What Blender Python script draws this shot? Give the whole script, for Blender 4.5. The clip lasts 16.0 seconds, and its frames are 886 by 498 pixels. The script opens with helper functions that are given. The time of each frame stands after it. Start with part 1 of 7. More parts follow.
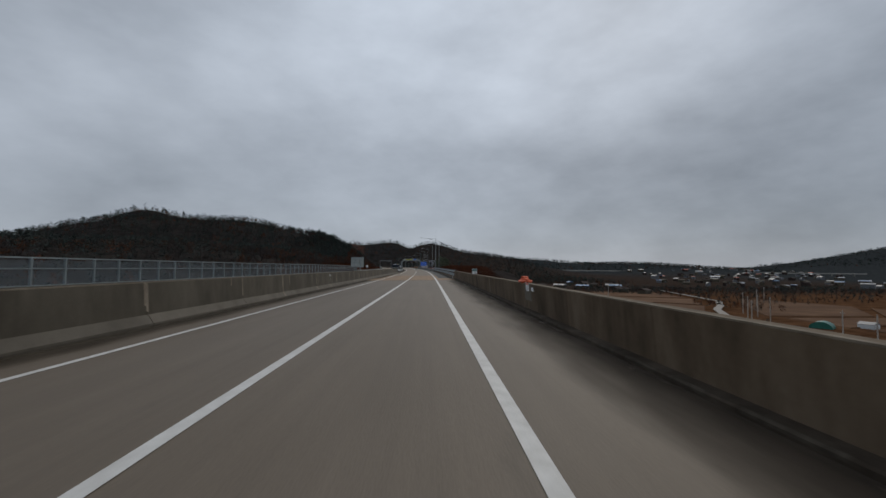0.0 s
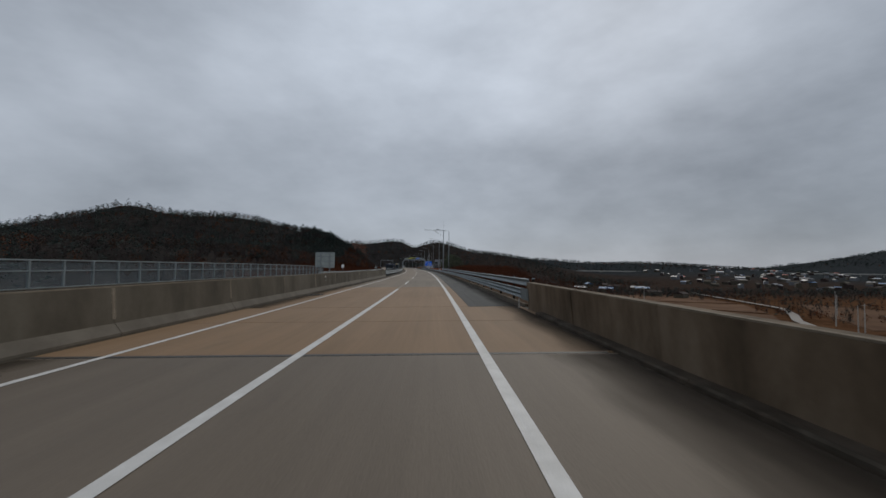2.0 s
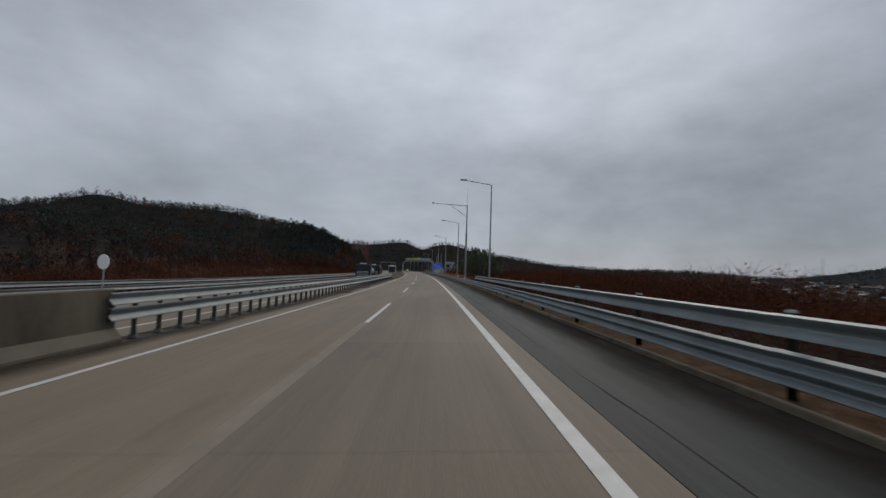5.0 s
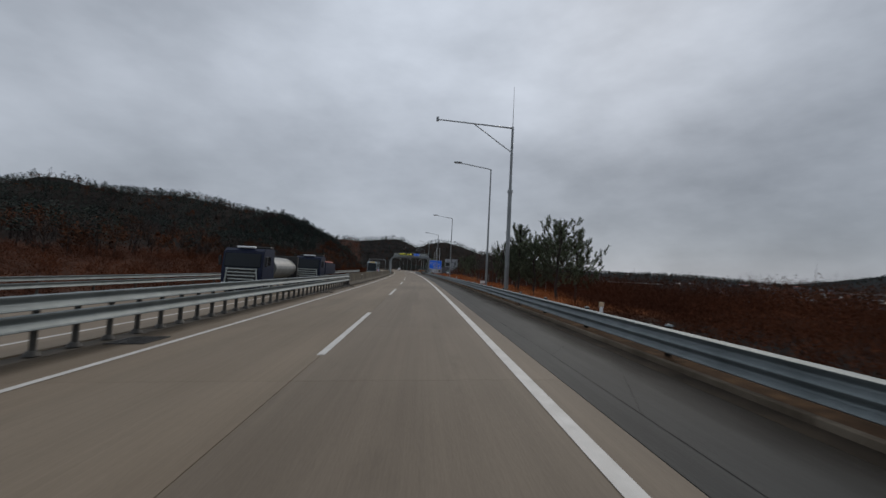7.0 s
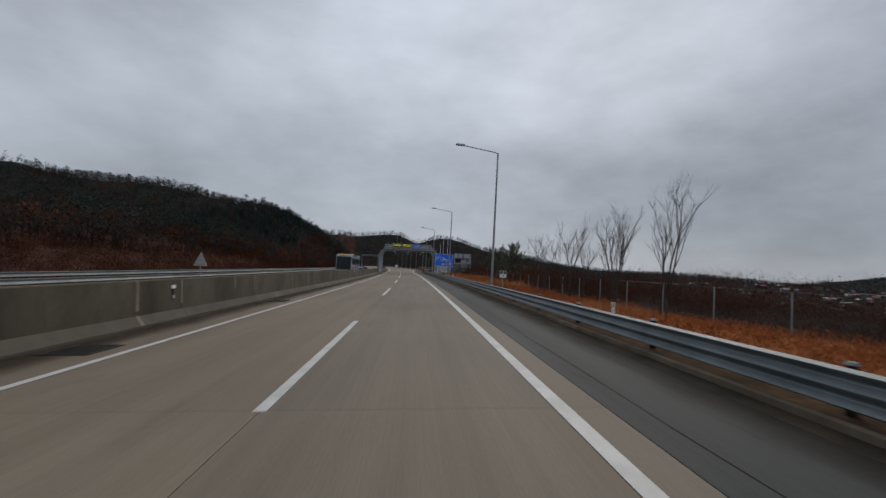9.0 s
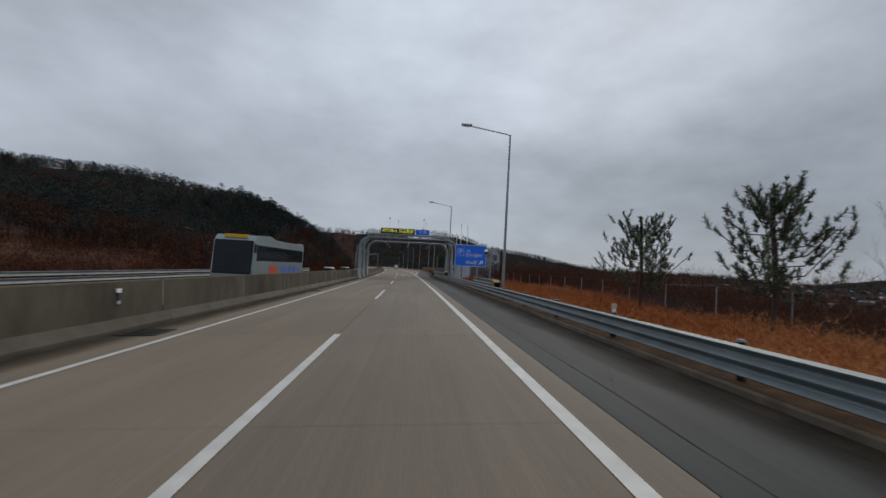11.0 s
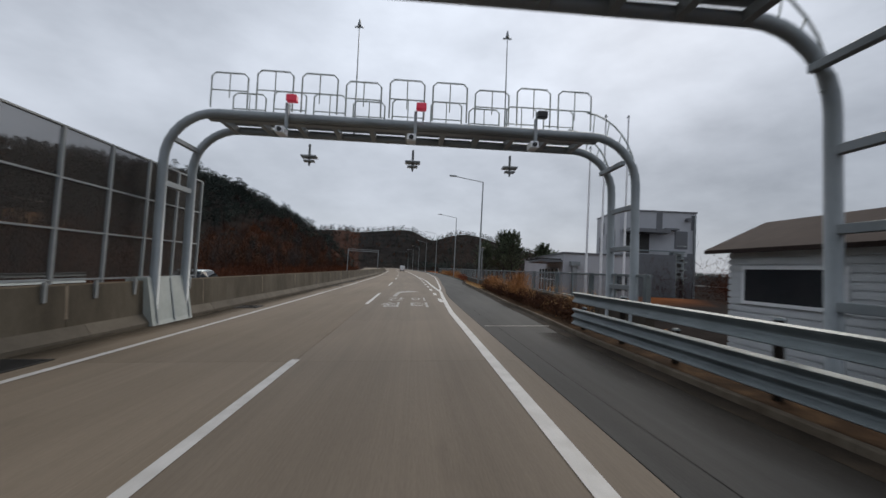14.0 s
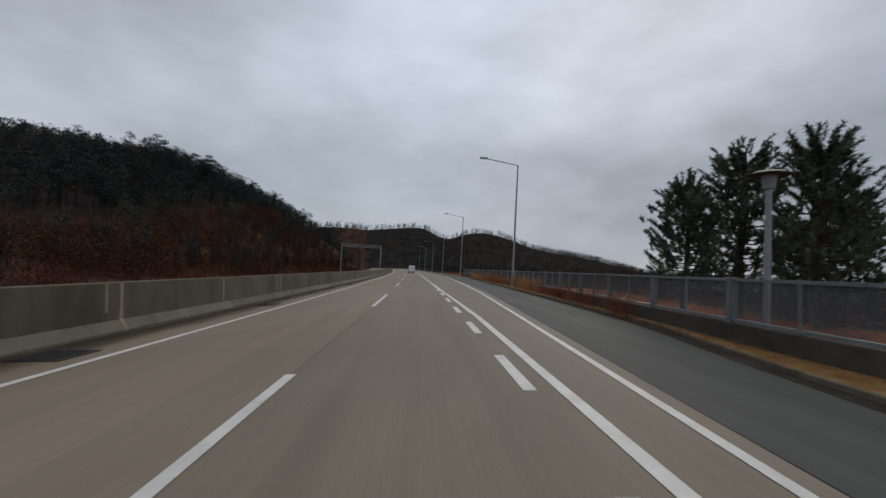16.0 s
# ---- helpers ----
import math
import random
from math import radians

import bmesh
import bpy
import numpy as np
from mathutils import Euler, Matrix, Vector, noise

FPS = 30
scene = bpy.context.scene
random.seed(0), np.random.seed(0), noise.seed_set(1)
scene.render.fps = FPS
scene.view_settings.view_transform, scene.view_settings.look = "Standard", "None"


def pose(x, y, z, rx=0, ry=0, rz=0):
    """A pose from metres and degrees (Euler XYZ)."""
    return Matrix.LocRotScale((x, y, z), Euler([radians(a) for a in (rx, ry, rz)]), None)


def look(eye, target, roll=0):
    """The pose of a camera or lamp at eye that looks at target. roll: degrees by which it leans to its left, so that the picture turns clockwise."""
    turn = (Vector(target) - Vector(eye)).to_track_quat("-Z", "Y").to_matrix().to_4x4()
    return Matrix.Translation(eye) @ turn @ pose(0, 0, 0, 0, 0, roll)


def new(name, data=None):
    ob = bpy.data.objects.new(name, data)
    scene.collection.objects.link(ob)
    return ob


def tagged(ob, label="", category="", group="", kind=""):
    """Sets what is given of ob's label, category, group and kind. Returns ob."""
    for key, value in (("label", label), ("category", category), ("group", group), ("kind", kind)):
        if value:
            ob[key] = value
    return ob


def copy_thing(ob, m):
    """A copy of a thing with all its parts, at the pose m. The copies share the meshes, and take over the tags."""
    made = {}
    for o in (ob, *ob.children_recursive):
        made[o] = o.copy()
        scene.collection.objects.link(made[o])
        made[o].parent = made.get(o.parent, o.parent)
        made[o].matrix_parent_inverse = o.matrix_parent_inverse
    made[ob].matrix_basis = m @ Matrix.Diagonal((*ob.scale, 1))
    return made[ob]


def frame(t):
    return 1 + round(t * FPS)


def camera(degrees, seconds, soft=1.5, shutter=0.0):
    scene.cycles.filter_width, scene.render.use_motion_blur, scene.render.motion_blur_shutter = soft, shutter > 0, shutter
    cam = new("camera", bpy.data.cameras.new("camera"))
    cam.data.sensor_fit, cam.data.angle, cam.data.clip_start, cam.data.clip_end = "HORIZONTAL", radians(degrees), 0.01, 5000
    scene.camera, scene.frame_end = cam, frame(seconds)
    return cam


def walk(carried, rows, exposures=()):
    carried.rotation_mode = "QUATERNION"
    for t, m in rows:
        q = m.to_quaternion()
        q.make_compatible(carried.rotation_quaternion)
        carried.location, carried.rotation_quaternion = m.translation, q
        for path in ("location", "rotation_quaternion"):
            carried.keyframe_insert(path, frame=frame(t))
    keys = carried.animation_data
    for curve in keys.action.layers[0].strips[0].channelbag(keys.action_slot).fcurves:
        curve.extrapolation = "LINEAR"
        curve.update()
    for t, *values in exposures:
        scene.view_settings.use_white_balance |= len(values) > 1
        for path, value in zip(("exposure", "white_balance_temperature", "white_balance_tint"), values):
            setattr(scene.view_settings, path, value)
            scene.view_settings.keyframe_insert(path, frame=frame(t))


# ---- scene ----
cam = camera(93.0, 16.0, shutter=0.12)
PATH = [
    (0.0, (0.795, -4.787, 1.716), (1.126, 5.199, 2.14), 0.7),
    (0.5, (0.828, 6.31, 1.717), (1.131, 16.297, 2.141), 0.651),
    (1.0, (0.836, 17.403, 1.718), (1.098, 27.391, 2.131), 0.634),
    (1.5, (0.819, 28.504, 1.719), (1.056, 38.493, 2.125), 0.672),
    (2.0, (0.755, 39.654, 1.721), (0.952, 49.643, 2.148), 0.703),
    (2.5, (0.668, 50.857, 1.721), (0.829, 60.846, 2.171), 0.716),
    (3.0, (0.517, 62.107, 1.719), (0.659, 72.095, 2.18), 0.9),
    (3.5, (0.308, 73.388, 1.717), (0.424, 83.376, 2.188), 1.066),
    (4.0, (0.052, 84.719, 1.716), (0.117, 94.706, 2.219), 1.188),
    (4.5, (-0.242, 96.121, 1.716), (-0.245, 106.108, 2.234), 1.492),
    (5.0, (-0.556, 107.653, 1.715), (-0.564, 117.64, 2.238), 1.828),
    (5.5, (-0.9, 119.206, 1.715), (-0.882, 129.193, 2.237), 2.206),
    (6.0, (-1.281, 130.69, 1.715), (-1.223, 140.677, 2.233), 2.561),
    (6.5, (-1.701, 142.008, 1.714), (-1.611, 151.994, 2.233), 2.885),
    (7.0, (-2.165, 153.093, 1.711), (-2.058, 163.079, 2.227), 2.896),
    (7.5, (-2.693, 164.071, 1.707), (-2.558, 174.057, 2.21), 2.825),
    (8.0, (-3.214, 174.861, 1.705), (-3.071, 184.848, 2.191), 2.866),
    (8.5, (-3.753, 185.578, 1.704), (-3.634, 195.566, 2.174), 3.034),
    (9.0, (-4.322, 196.484, 1.703), (-4.22, 206.473, 2.166), 3.167),
    (9.5, (-4.924, 207.183, 1.703), (-4.854, 217.172, 2.163), 3.292),
    (10.0, (-5.547, 217.791, 1.702), (-5.501, 227.781, 2.162), 3.32),
    (10.5, (-6.184, 228.361, 1.703), (-6.142, 238.35, 2.166), 3.284),
    (11.0, (-6.838, 238.907, 1.704), (-6.798, 248.896, 2.174), 3.225),
    (11.5, (-7.509, 249.439, 1.707), (-7.485, 259.427, 2.185), 3.165),
    (12.0, (-8.2, 259.964, 1.71), (-8.229, 269.953, 2.197), 3.105),
    (12.5, (-8.896, 270.452, 1.714), (-8.976, 280.439, 2.216), 3.027),
    (13.0, (-9.663, 280.865, 1.716), (-9.805, 290.851, 2.234), 3.013),
    (13.5, (-10.466, 291.228, 1.719), (-10.652, 301.214, 2.224), 3.064),
    (14.0, (-11.355, 301.581, 1.719), (-11.586, 311.567, 2.2), 3.056),
    (14.5, (-12.308, 311.904, 1.718), (-12.602, 321.889, 2.186), 3.066),
    (15.0, (-13.296, 322.254, 1.717), (-13.672, 332.236, 2.187), 3.118),
    (15.5, (-14.327, 332.441, 1.715), (-14.782, 342.419, 2.192), 3.204),
    (16.0, (-15.366, 342.504, 1.713), (-15.882, 352.479, 2.198), 3.263),
]
walk(cam, [(t, look(eye, target, roll)) for t, eye, target, roll in PATH],
     exposures=[(0.0, 0.0, 6500, 10), (6.0, 0.04, 6600, 11), (9.0, 0.12, 6600, 11), (12.0, 0.14, 6500, 10), (13.2, 0.27, 6550, 11),
                (14.4, 0.56, 6700, 12), (15.2, 0.34, 6650, 12), (16.0, 0.2, 6600, 11)])

# ---- world, sun, exposure ----
world = bpy.data.worlds.new("overcast")
scene.world = world
world.use_nodes = True
wn, wl = world.node_tree.nodes, world.node_tree.links
wn.clear()


def wnode(kind, **kw):
    n = wn.new(kind)
    for k, v in kw.items():
        n.inputs[k].default_value = v
    return n


w_out = wnode("ShaderNodeOutputWorld")
w_bg = wnode("ShaderNodeBackground", Strength=1.0)
w_sky = wnode("ShaderNodeTexSky")
w_sky.sky_type, w_sky.sun_disc = "NISHITA", False
w_sky.sun_elevation, w_sky.sun_rotation = radians(35), radians(25)
w_co = wnode("ShaderNodeTexCoord")
w_sep = wnode("ShaderNodeSeparateXYZ")
wl.new(w_co.outputs["Generated"], w_sep.inputs[0])
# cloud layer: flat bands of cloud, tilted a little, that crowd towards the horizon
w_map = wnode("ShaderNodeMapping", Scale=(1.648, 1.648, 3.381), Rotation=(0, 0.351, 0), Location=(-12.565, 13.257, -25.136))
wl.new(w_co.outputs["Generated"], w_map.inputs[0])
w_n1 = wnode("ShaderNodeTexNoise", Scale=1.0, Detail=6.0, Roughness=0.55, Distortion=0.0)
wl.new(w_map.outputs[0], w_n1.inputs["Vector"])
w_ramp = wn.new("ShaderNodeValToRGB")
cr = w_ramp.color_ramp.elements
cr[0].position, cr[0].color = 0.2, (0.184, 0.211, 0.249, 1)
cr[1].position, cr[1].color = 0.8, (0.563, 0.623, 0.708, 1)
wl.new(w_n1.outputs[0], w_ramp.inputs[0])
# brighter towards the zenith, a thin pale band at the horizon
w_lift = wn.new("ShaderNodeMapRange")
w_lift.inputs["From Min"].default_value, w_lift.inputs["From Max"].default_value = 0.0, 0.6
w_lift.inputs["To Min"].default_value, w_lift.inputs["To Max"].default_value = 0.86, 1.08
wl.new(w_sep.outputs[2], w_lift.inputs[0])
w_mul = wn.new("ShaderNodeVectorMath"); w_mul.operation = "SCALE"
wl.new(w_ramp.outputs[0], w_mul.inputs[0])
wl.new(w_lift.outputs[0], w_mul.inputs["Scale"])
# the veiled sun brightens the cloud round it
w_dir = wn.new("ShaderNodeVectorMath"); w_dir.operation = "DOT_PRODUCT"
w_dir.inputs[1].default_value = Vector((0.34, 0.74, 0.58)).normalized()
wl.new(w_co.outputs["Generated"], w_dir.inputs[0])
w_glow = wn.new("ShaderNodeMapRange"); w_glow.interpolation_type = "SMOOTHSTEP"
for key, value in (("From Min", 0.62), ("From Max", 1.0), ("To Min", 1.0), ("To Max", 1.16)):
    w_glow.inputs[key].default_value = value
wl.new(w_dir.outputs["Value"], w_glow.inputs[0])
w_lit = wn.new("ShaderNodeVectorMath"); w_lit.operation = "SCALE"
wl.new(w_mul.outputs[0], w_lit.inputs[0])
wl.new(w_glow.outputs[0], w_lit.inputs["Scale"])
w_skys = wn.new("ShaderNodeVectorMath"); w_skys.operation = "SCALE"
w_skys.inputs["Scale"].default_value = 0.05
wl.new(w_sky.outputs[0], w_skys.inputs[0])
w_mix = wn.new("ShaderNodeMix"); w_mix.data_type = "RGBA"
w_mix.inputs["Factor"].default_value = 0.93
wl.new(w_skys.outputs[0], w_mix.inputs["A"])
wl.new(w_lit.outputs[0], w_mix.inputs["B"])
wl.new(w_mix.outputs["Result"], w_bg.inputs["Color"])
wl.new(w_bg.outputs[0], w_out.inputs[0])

sun = new("sun", bpy.data.lights.new("sun", "SUN"))
sun.data.energy, sun.data.angle, sun.data.color = 1.0, radians(35), (1.0, 0.93, 0.83)
sun.matrix_world = look((0, 0, 58), (-34, -74, 0))
scene.view_settings.exposure = 0.0


# ---- materials ----
def material(name, colours, scale=1.0, rough=0.8, metal=0.0, bump=0.0, bump_scale=40.0, spec=0.5, stretch=(1, 1, 1),
             island=0.0, each=0.0, fine=0.0):
    """A surface with a blotchy mix of colours (coarse noise), a fine grain and relief; each, island: how much single pieces differ."""
    m = bpy.data.materials.new(name)
    m.use_nodes = True
    n, l = m.node_tree.nodes, m.node_tree.links
    b = n["Principled BSDF"]
    b.inputs["Roughness"].default_value, b.inputs["Metallic"].default_value = rough, metal
    b.inputs["Specular IOR Level"].default_value = spec
    geo = n.new("ShaderNodeNewGeometry")
    mp = n.new("ShaderNodeMapping")
    mp.inputs["Scale"].default_value = stretch
    l.new(geo.outputs["Position"], mp.inputs[0])
    no = n.new("ShaderNodeTexNoise")
    no.inputs["Scale"].default_value, no.inputs["Detail"].default_value = scale, 6.0
    no.inputs["Roughness"].default_value = 0.65
    l.new(mp.outputs[0], no.inputs["Vector"])
    ramp = n.new("ShaderNodeValToRGB")
    e = ramp.color_ramp.elements
    e[0].position, e[1].position = 0.32, 0.68
    e[0].color, e[1].color = (*colours[0], 1), (*colours[-1], 1)
    for i, c in enumerate(colours[1:-1]):
        e.new(0.32 + 0.36 * (i + 1) / (len(colours) - 1)).color = (*c, 1)
    l.new(no.outputs[0], ramp.inputs[0])
    col = ramp.outputs[0]
    grain = n.new("ShaderNodeTexNoise")
    grain.inputs["Scale"].default_value, grain.inputs["Detail"].default_value = bump_scale, 3.0
    l.new(mp.outputs[0], grain.inputs["Vector"])

    def vary(source, amount, socket):
        mr = n.new("ShaderNodeMapRange")
        mr.inputs["To Min"].default_value, mr.inputs["To Max"].default_value = 1 - amount, 1 + amount
        l.new(source, mr.inputs[0])
        v = n.new("ShaderNodeVectorMath")
        v.operation = "SCALE"
        l.new(socket, v.inputs[0])
        l.new(mr.outputs[0], v.inputs["Scale"])
        return v.outputs[0]

    if fine:
        col = vary(grain.outputs[0], fine, col)
    if each:
        col = vary(n.new("ShaderNodeObjectInfo").outputs["Random"], each, col)
    if island:
        col = vary(geo.outputs["Random Per Island"], island, col)
    l.new(col, b.inputs["Base Color"])
    if bump:
        bp = n.new("ShaderNodeBump")
        bp.inputs["Strength"].default_value, bp.inputs["Distance"].default_value = bump, 0.02
        l.new(grain.outputs[0], bp.inputs["Height"])
        l.new(bp.outputs[0], b.inputs["Normal"])
    return m


M = {}
def worn_road(name, colours, tracks, tining, rough):
    """A lane surface: blotches and grain, paler or darker wheel tracks and fine grooves along the lane, after the lane's own axes (the UV map, in metres)."""
    m = material(name, colours, 0.22, rough, bump=0.22, bump_scale=45, each=0.05, fine=0.13, spec=0.2, stretch=(1, 0.3, 1))
    n, l = m.node_tree.nodes, m.node_tree.links
    b = n["Principled BSDF"]
    base = b.inputs["Base Color"].links[0].from_socket
    uv = n.new("ShaderNodeUVMap")

    def noise(scale, squash, detail):
        mp = n.new("ShaderNodeMapping")
        mp.inputs["Scale"].default_value = (1, squash, 1)
        l.new(uv.outputs[0], mp.inputs[0])
        no = n.new("ShaderNodeTexNoise")
        no.inputs["Scale"].default_value, no.inputs["Detail"].default_value, no.inputs["Roughness"].default_value = scale, detail, 0.6
        l.new(mp.outputs[0], no.inputs["Vector"])
        return no.outputs[0]

    def ranged(socket, lo, hi, a, c):
        mr = n.new("ShaderNodeMapRange")
        mr.interpolation_type = "SMOOTHSTEP"
        for key, value in (("From Min", lo), ("From Max", hi), ("To Min", a), ("To Max", c)):
            mr.inputs[key].default_value = value
        l.new(socket, mr.inputs[0])
        return mr.outputs[0]

    def times(col, factor):
        v = n.new("ShaderNodeVectorMath")
        v.operation = "SCALE"
        l.new(col, v.inputs[0])
        l.new(factor, v.inputs["Scale"])
        return v.outputs[0]

    # streaks drawn out along the lane at two widths, and dark oil stains
    base = times(base, ranged(noise(1.3, 0.035, 3.0), 0.3, 0.7, 1 - tracks, 1 + tracks))
    base = times(base, ranged(noise(9.0, 0.012, 2.0), 0.3, 0.7, 1 - tining, 1 + tining))
    base = times(base, ranged(noise(40.0, 0.004, 1.0), 0.3, 0.7, 1 - tining, 1 + tining))
    base = times(base, ranged(noise(0.9, 0.3, 5.0), 0.60, 0.78, 1.0, 0.82))
    l.new(base, b.inputs["Base Color"])
    return m


def dirt_film(name, colour, clean, full):
    """Dirt washed to one side of a lane: it thickens from u = clean to u = full, with a ragged edge."""
    m = material(name, [tuple(c * 0.7 for c in colour), tuple(c * 1.3 for c in colour)], 1.2, 0.85, fine=0.3, spec=0.1)
    n, l = m.node_tree.nodes, m.node_tree.links
    uv = n.new("ShaderNodeUVMap")
    sep = n.new("ShaderNodeSeparateXYZ")
    l.new(uv.outputs[0], sep.inputs[0])
    mp = n.new("ShaderNodeMapping")
    mp.inputs["Scale"].default_value = (1, 0.22, 1)
    l.new(uv.outputs[0], mp.inputs[0])
    no = n.new("ShaderNodeTexNoise")
    no.inputs["Scale"].default_value, no.inputs["Detail"].default_value = 1.6, 6.0
    l.new(mp.outputs[0], no.inputs["Vector"])
    mr = n.new("ShaderNodeMapRange")
    for key, value in (("From Min", clean), ("From Max", full), ("To Min", -0.35), ("To Max", 0.75)):
        mr.inputs[key].default_value = value
    l.new(sep.outputs[0], mr.inputs[0])
    add = n.new("ShaderNodeMath")
    l.new(mr.outputs[0], add.inputs[0])
    sc = n.new("ShaderNodeMapRange")
    for key, value in (("From Min", 0.25), ("From Max", 0.75), ("To Min", -0.14), ("To Max", 0.24)):
        sc.inputs[key].default_value = value
    l.new(no.outputs[0], sc.inputs[0])
    l.new(sc.outputs[0], add.inputs[1])
    add.use_clamp = True
    l.new(add.outputs[0], n["Principled BSDF"].inputs["Alpha"])
    return m


M["dirt_right"] = dirt_film("dirt_right", (0.042, 0.033, 0.025), 2.4, 4.3)
M["dirt_left"] = dirt_film("dirt_left", (0.05, 0.04, 0.029), -5.8, -6.9)
M["dirt_shoulder"] = dirt_film("dirt_shoulder", (0.026, 0.021, 0.016), 3.2, 4.3)
M["concrete_road"] = worn_road("concrete_road", [(0.163, 0.127, 0.091), (0.188, 0.150, 0.109), (0.212, 0.171, 0.127)], 0.07, 0.03, 0.75)
M["driving_lane"] = worn_road("driving_lane", [(0.146, 0.116, 0.086), (0.168, 0.136, 0.102), (0.190, 0.155, 0.117)], 0.08, 0.03, 0.72)
M["bridge_deck"] = worn_road("bridge_deck", [(0.118, 0.093, 0.068), (0.142, 0.114, 0.086)], 0.07, 0.02, 0.66)
M["tan_slab"] = worn_road("tan_slab", [(0.195, 0.122, 0.066), (0.235, 0.152, 0.088)], 0.07, 0.03, 0.72)
M["asphalt"] = worn_road("asphalt", [(0.026, 0.0275, 0.027), (0.037, 0.0385, 0.0375), (0.051, 0.053, 0.050)], 0.2, 0.04, 0.75)
M["marking"] = material("marking", [(0.46, 0.445, 0.415), (0.60, 0.585, 0.555)], 2.5, 0.65, bump=0.2, bump_scale=70, fine=0.15)
M["barrier"] = material("barrier", [(0.048, 0.040, 0.029), (0.080, 0.068, 0.050), (0.112, 0.097, 0.074)], 0.7, 0.85, bump=0.3, bump_scale=30, each=0.12,
                        fine=0.15, stretch=(1, 1, 0.4), spec=0.2)
M["old_parapet"] = material("old_parapet", [(0.066, 0.047, 0.030), (0.118, 0.086, 0.057), (0.175, 0.133, 0.092)], 0.9, 0.88, bump=0.3, bump_scale=30, each=0.12,
                            fine=0.18, stretch=(1, 1, 0.35), spec=0.15)
M["pale_concrete"] = material("pale_concrete", [(0.30, 0.28, 0.25), (0.42, 0.40, 0.36)], 1.5, 0.85, bump=0.3, bump_scale=40, fine=0.1)
M["dark_concrete"] = material("dark_concrete", [(0.045, 0.038, 0.029), (0.085, 0.072, 0.056)], 1.2, 0.85, bump=0.3, bump_scale=30, fine=0.2, spec=0.2)
M["galvanised"] = material("galvanised", [(0.135, 0.16, 0.165), (0.20, 0.23, 0.235)], 1.4, 0.5, metal=0.3, bump=0.05, bump_scale=20, fine=0.1, each=0.08, spec=0.4)
M["dull_zinc"] = material("dull_zinc", [(0.045, 0.042, 0.037), (0.08, 0.076, 0.068)], 1.8, 0.6, metal=0.3, fine=0.12, each=0.1, spec=0.3)
M["grey_paint"] = material("grey_paint", [(0.20, 0.225, 0.235), (0.27, 0.295, 0.305)], 1.1, 0.45, metal=0.2, fine=0.06)
M["pole_steel"] = material("pole_steel", [(0.22, 0.24, 0.245), (0.30, 0.32, 0.325)], 0.6, 0.48, metal=0.3, fine=0.06)
M["blue_sign"] = material("blue_sign", [(0.018, 0.165, 0.82), (0.022, 0.18, 0.86)], 0.8, 0.45, spec=0.3)
M["white_sign"] = material("white_sign", [(0.75, 0.76, 0.77), (0.82, 0.83, 0.84)], 1.0, 0.45)
M["brown_steel"] = material("brown_steel", [(0.018, 0.014, 0.011), (0.032, 0.026, 0.02)], 2.0, 0.8, fine=0.2, spec=0.15)
# concrete tone for barrier tops, skylight already in the colour
M["worn_edge"] = material("worn_edge", [(0.13, 0.105, 0.075), (0.22, 0.185, 0.14)], 2.5, 0.9, fine=0.25, bump=0.2, spec=0.1)
M["scoured"] = material("scoured", [(0.20, 0.165, 0.128), (0.25, 0.21, 0.165)], 1.5, 0.8, bump=0.2, bump_scale=45, fine=0.15, spec=0.2)
M["track_pale"] = material("track_pale", [(0.20, 0.17, 0.14), (0.28, 0.24, 0.20)], 0.8, 0.8, fine=0.15)
M["tar"] = material("tar", [(0.018, 0.018, 0.017), (0.032, 0.031, 0.029)], 3.0, 0.95, spec=0.02)
M["dirty_marking"] = material("dirty_marking", [(0.12, 0.11, 0.10), (0.30, 0.285, 0.26)], 3.0, 0.75, fine=0.3, spec=0.2)
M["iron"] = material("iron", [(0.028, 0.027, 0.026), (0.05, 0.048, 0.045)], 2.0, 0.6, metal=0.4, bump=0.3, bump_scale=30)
M["black"] = material("black", [(0.008, 0.008, 0.009), (0.016, 0.016, 0.017)], 3.0, 0.5)

# ---- the road's own axes: s along, u to the right, z up from the carriageway ----
CURVE_START, CURVE_RAMP, CURVATURE = 4.0, 67.4, 3.32e-4
# crossfall of the carriageway in degrees, along s
BANK_S = [-60, 3, 14, 25, 36.5, 48, 59, 70, 81, 93, 104, 116, 127, 139, 150]
BANK = [0.61, 0.61, 0.7, 0.8, 0.9, 1.0, 1.03, 1.04, 1.06, 1.2, 1.45, 1.7, 1.95, 2.2, 2.44]
GS = np.arange(-400.0, 4000.0, 2.0)
ramp_in = np.clip((GS - CURVE_START) / CURVE_RAMP, 0, 1)
ramp_in = ramp_in * ramp_in * (3 - 2 * ramp_in)
fade = np.clip((900 - GS) / 200, 0, 1)
kap = CURVATURE * ramp_in * fade
GTH = np.concatenate([[0], np.cumsum(kap[1:] + kap[:-1])])
GX = np.concatenate([[0], np.cumsum(-np.sin(GTH[1:]) - np.sin(GTH[:-1]))])
GY = np.concatenate([[0], np.cumsum(np.cos(GTH[1:]) + np.cos(GTH[:-1]))])
GX -= np.interp(0, GS, GX)
GY -= np.interp(0, GS, GY)
GB = np.tan(np.radians(np.interp(GS, BANK_S, BANK)))


def P(s, u, z=0.0):
    """World place of a point given along the road."""
    a = float(np.interp(s, GS, GTH))
    return Vector((float(np.interp(s, GS, GX)) + u * math.cos(a), float(np.interp(s, GS, GY)) + u * math.sin(a),
                   z + u * float(np.interp(s, GS, GB))))


def heading(s):
    return math.degrees(float(np.interp(s, GS, GTH)))


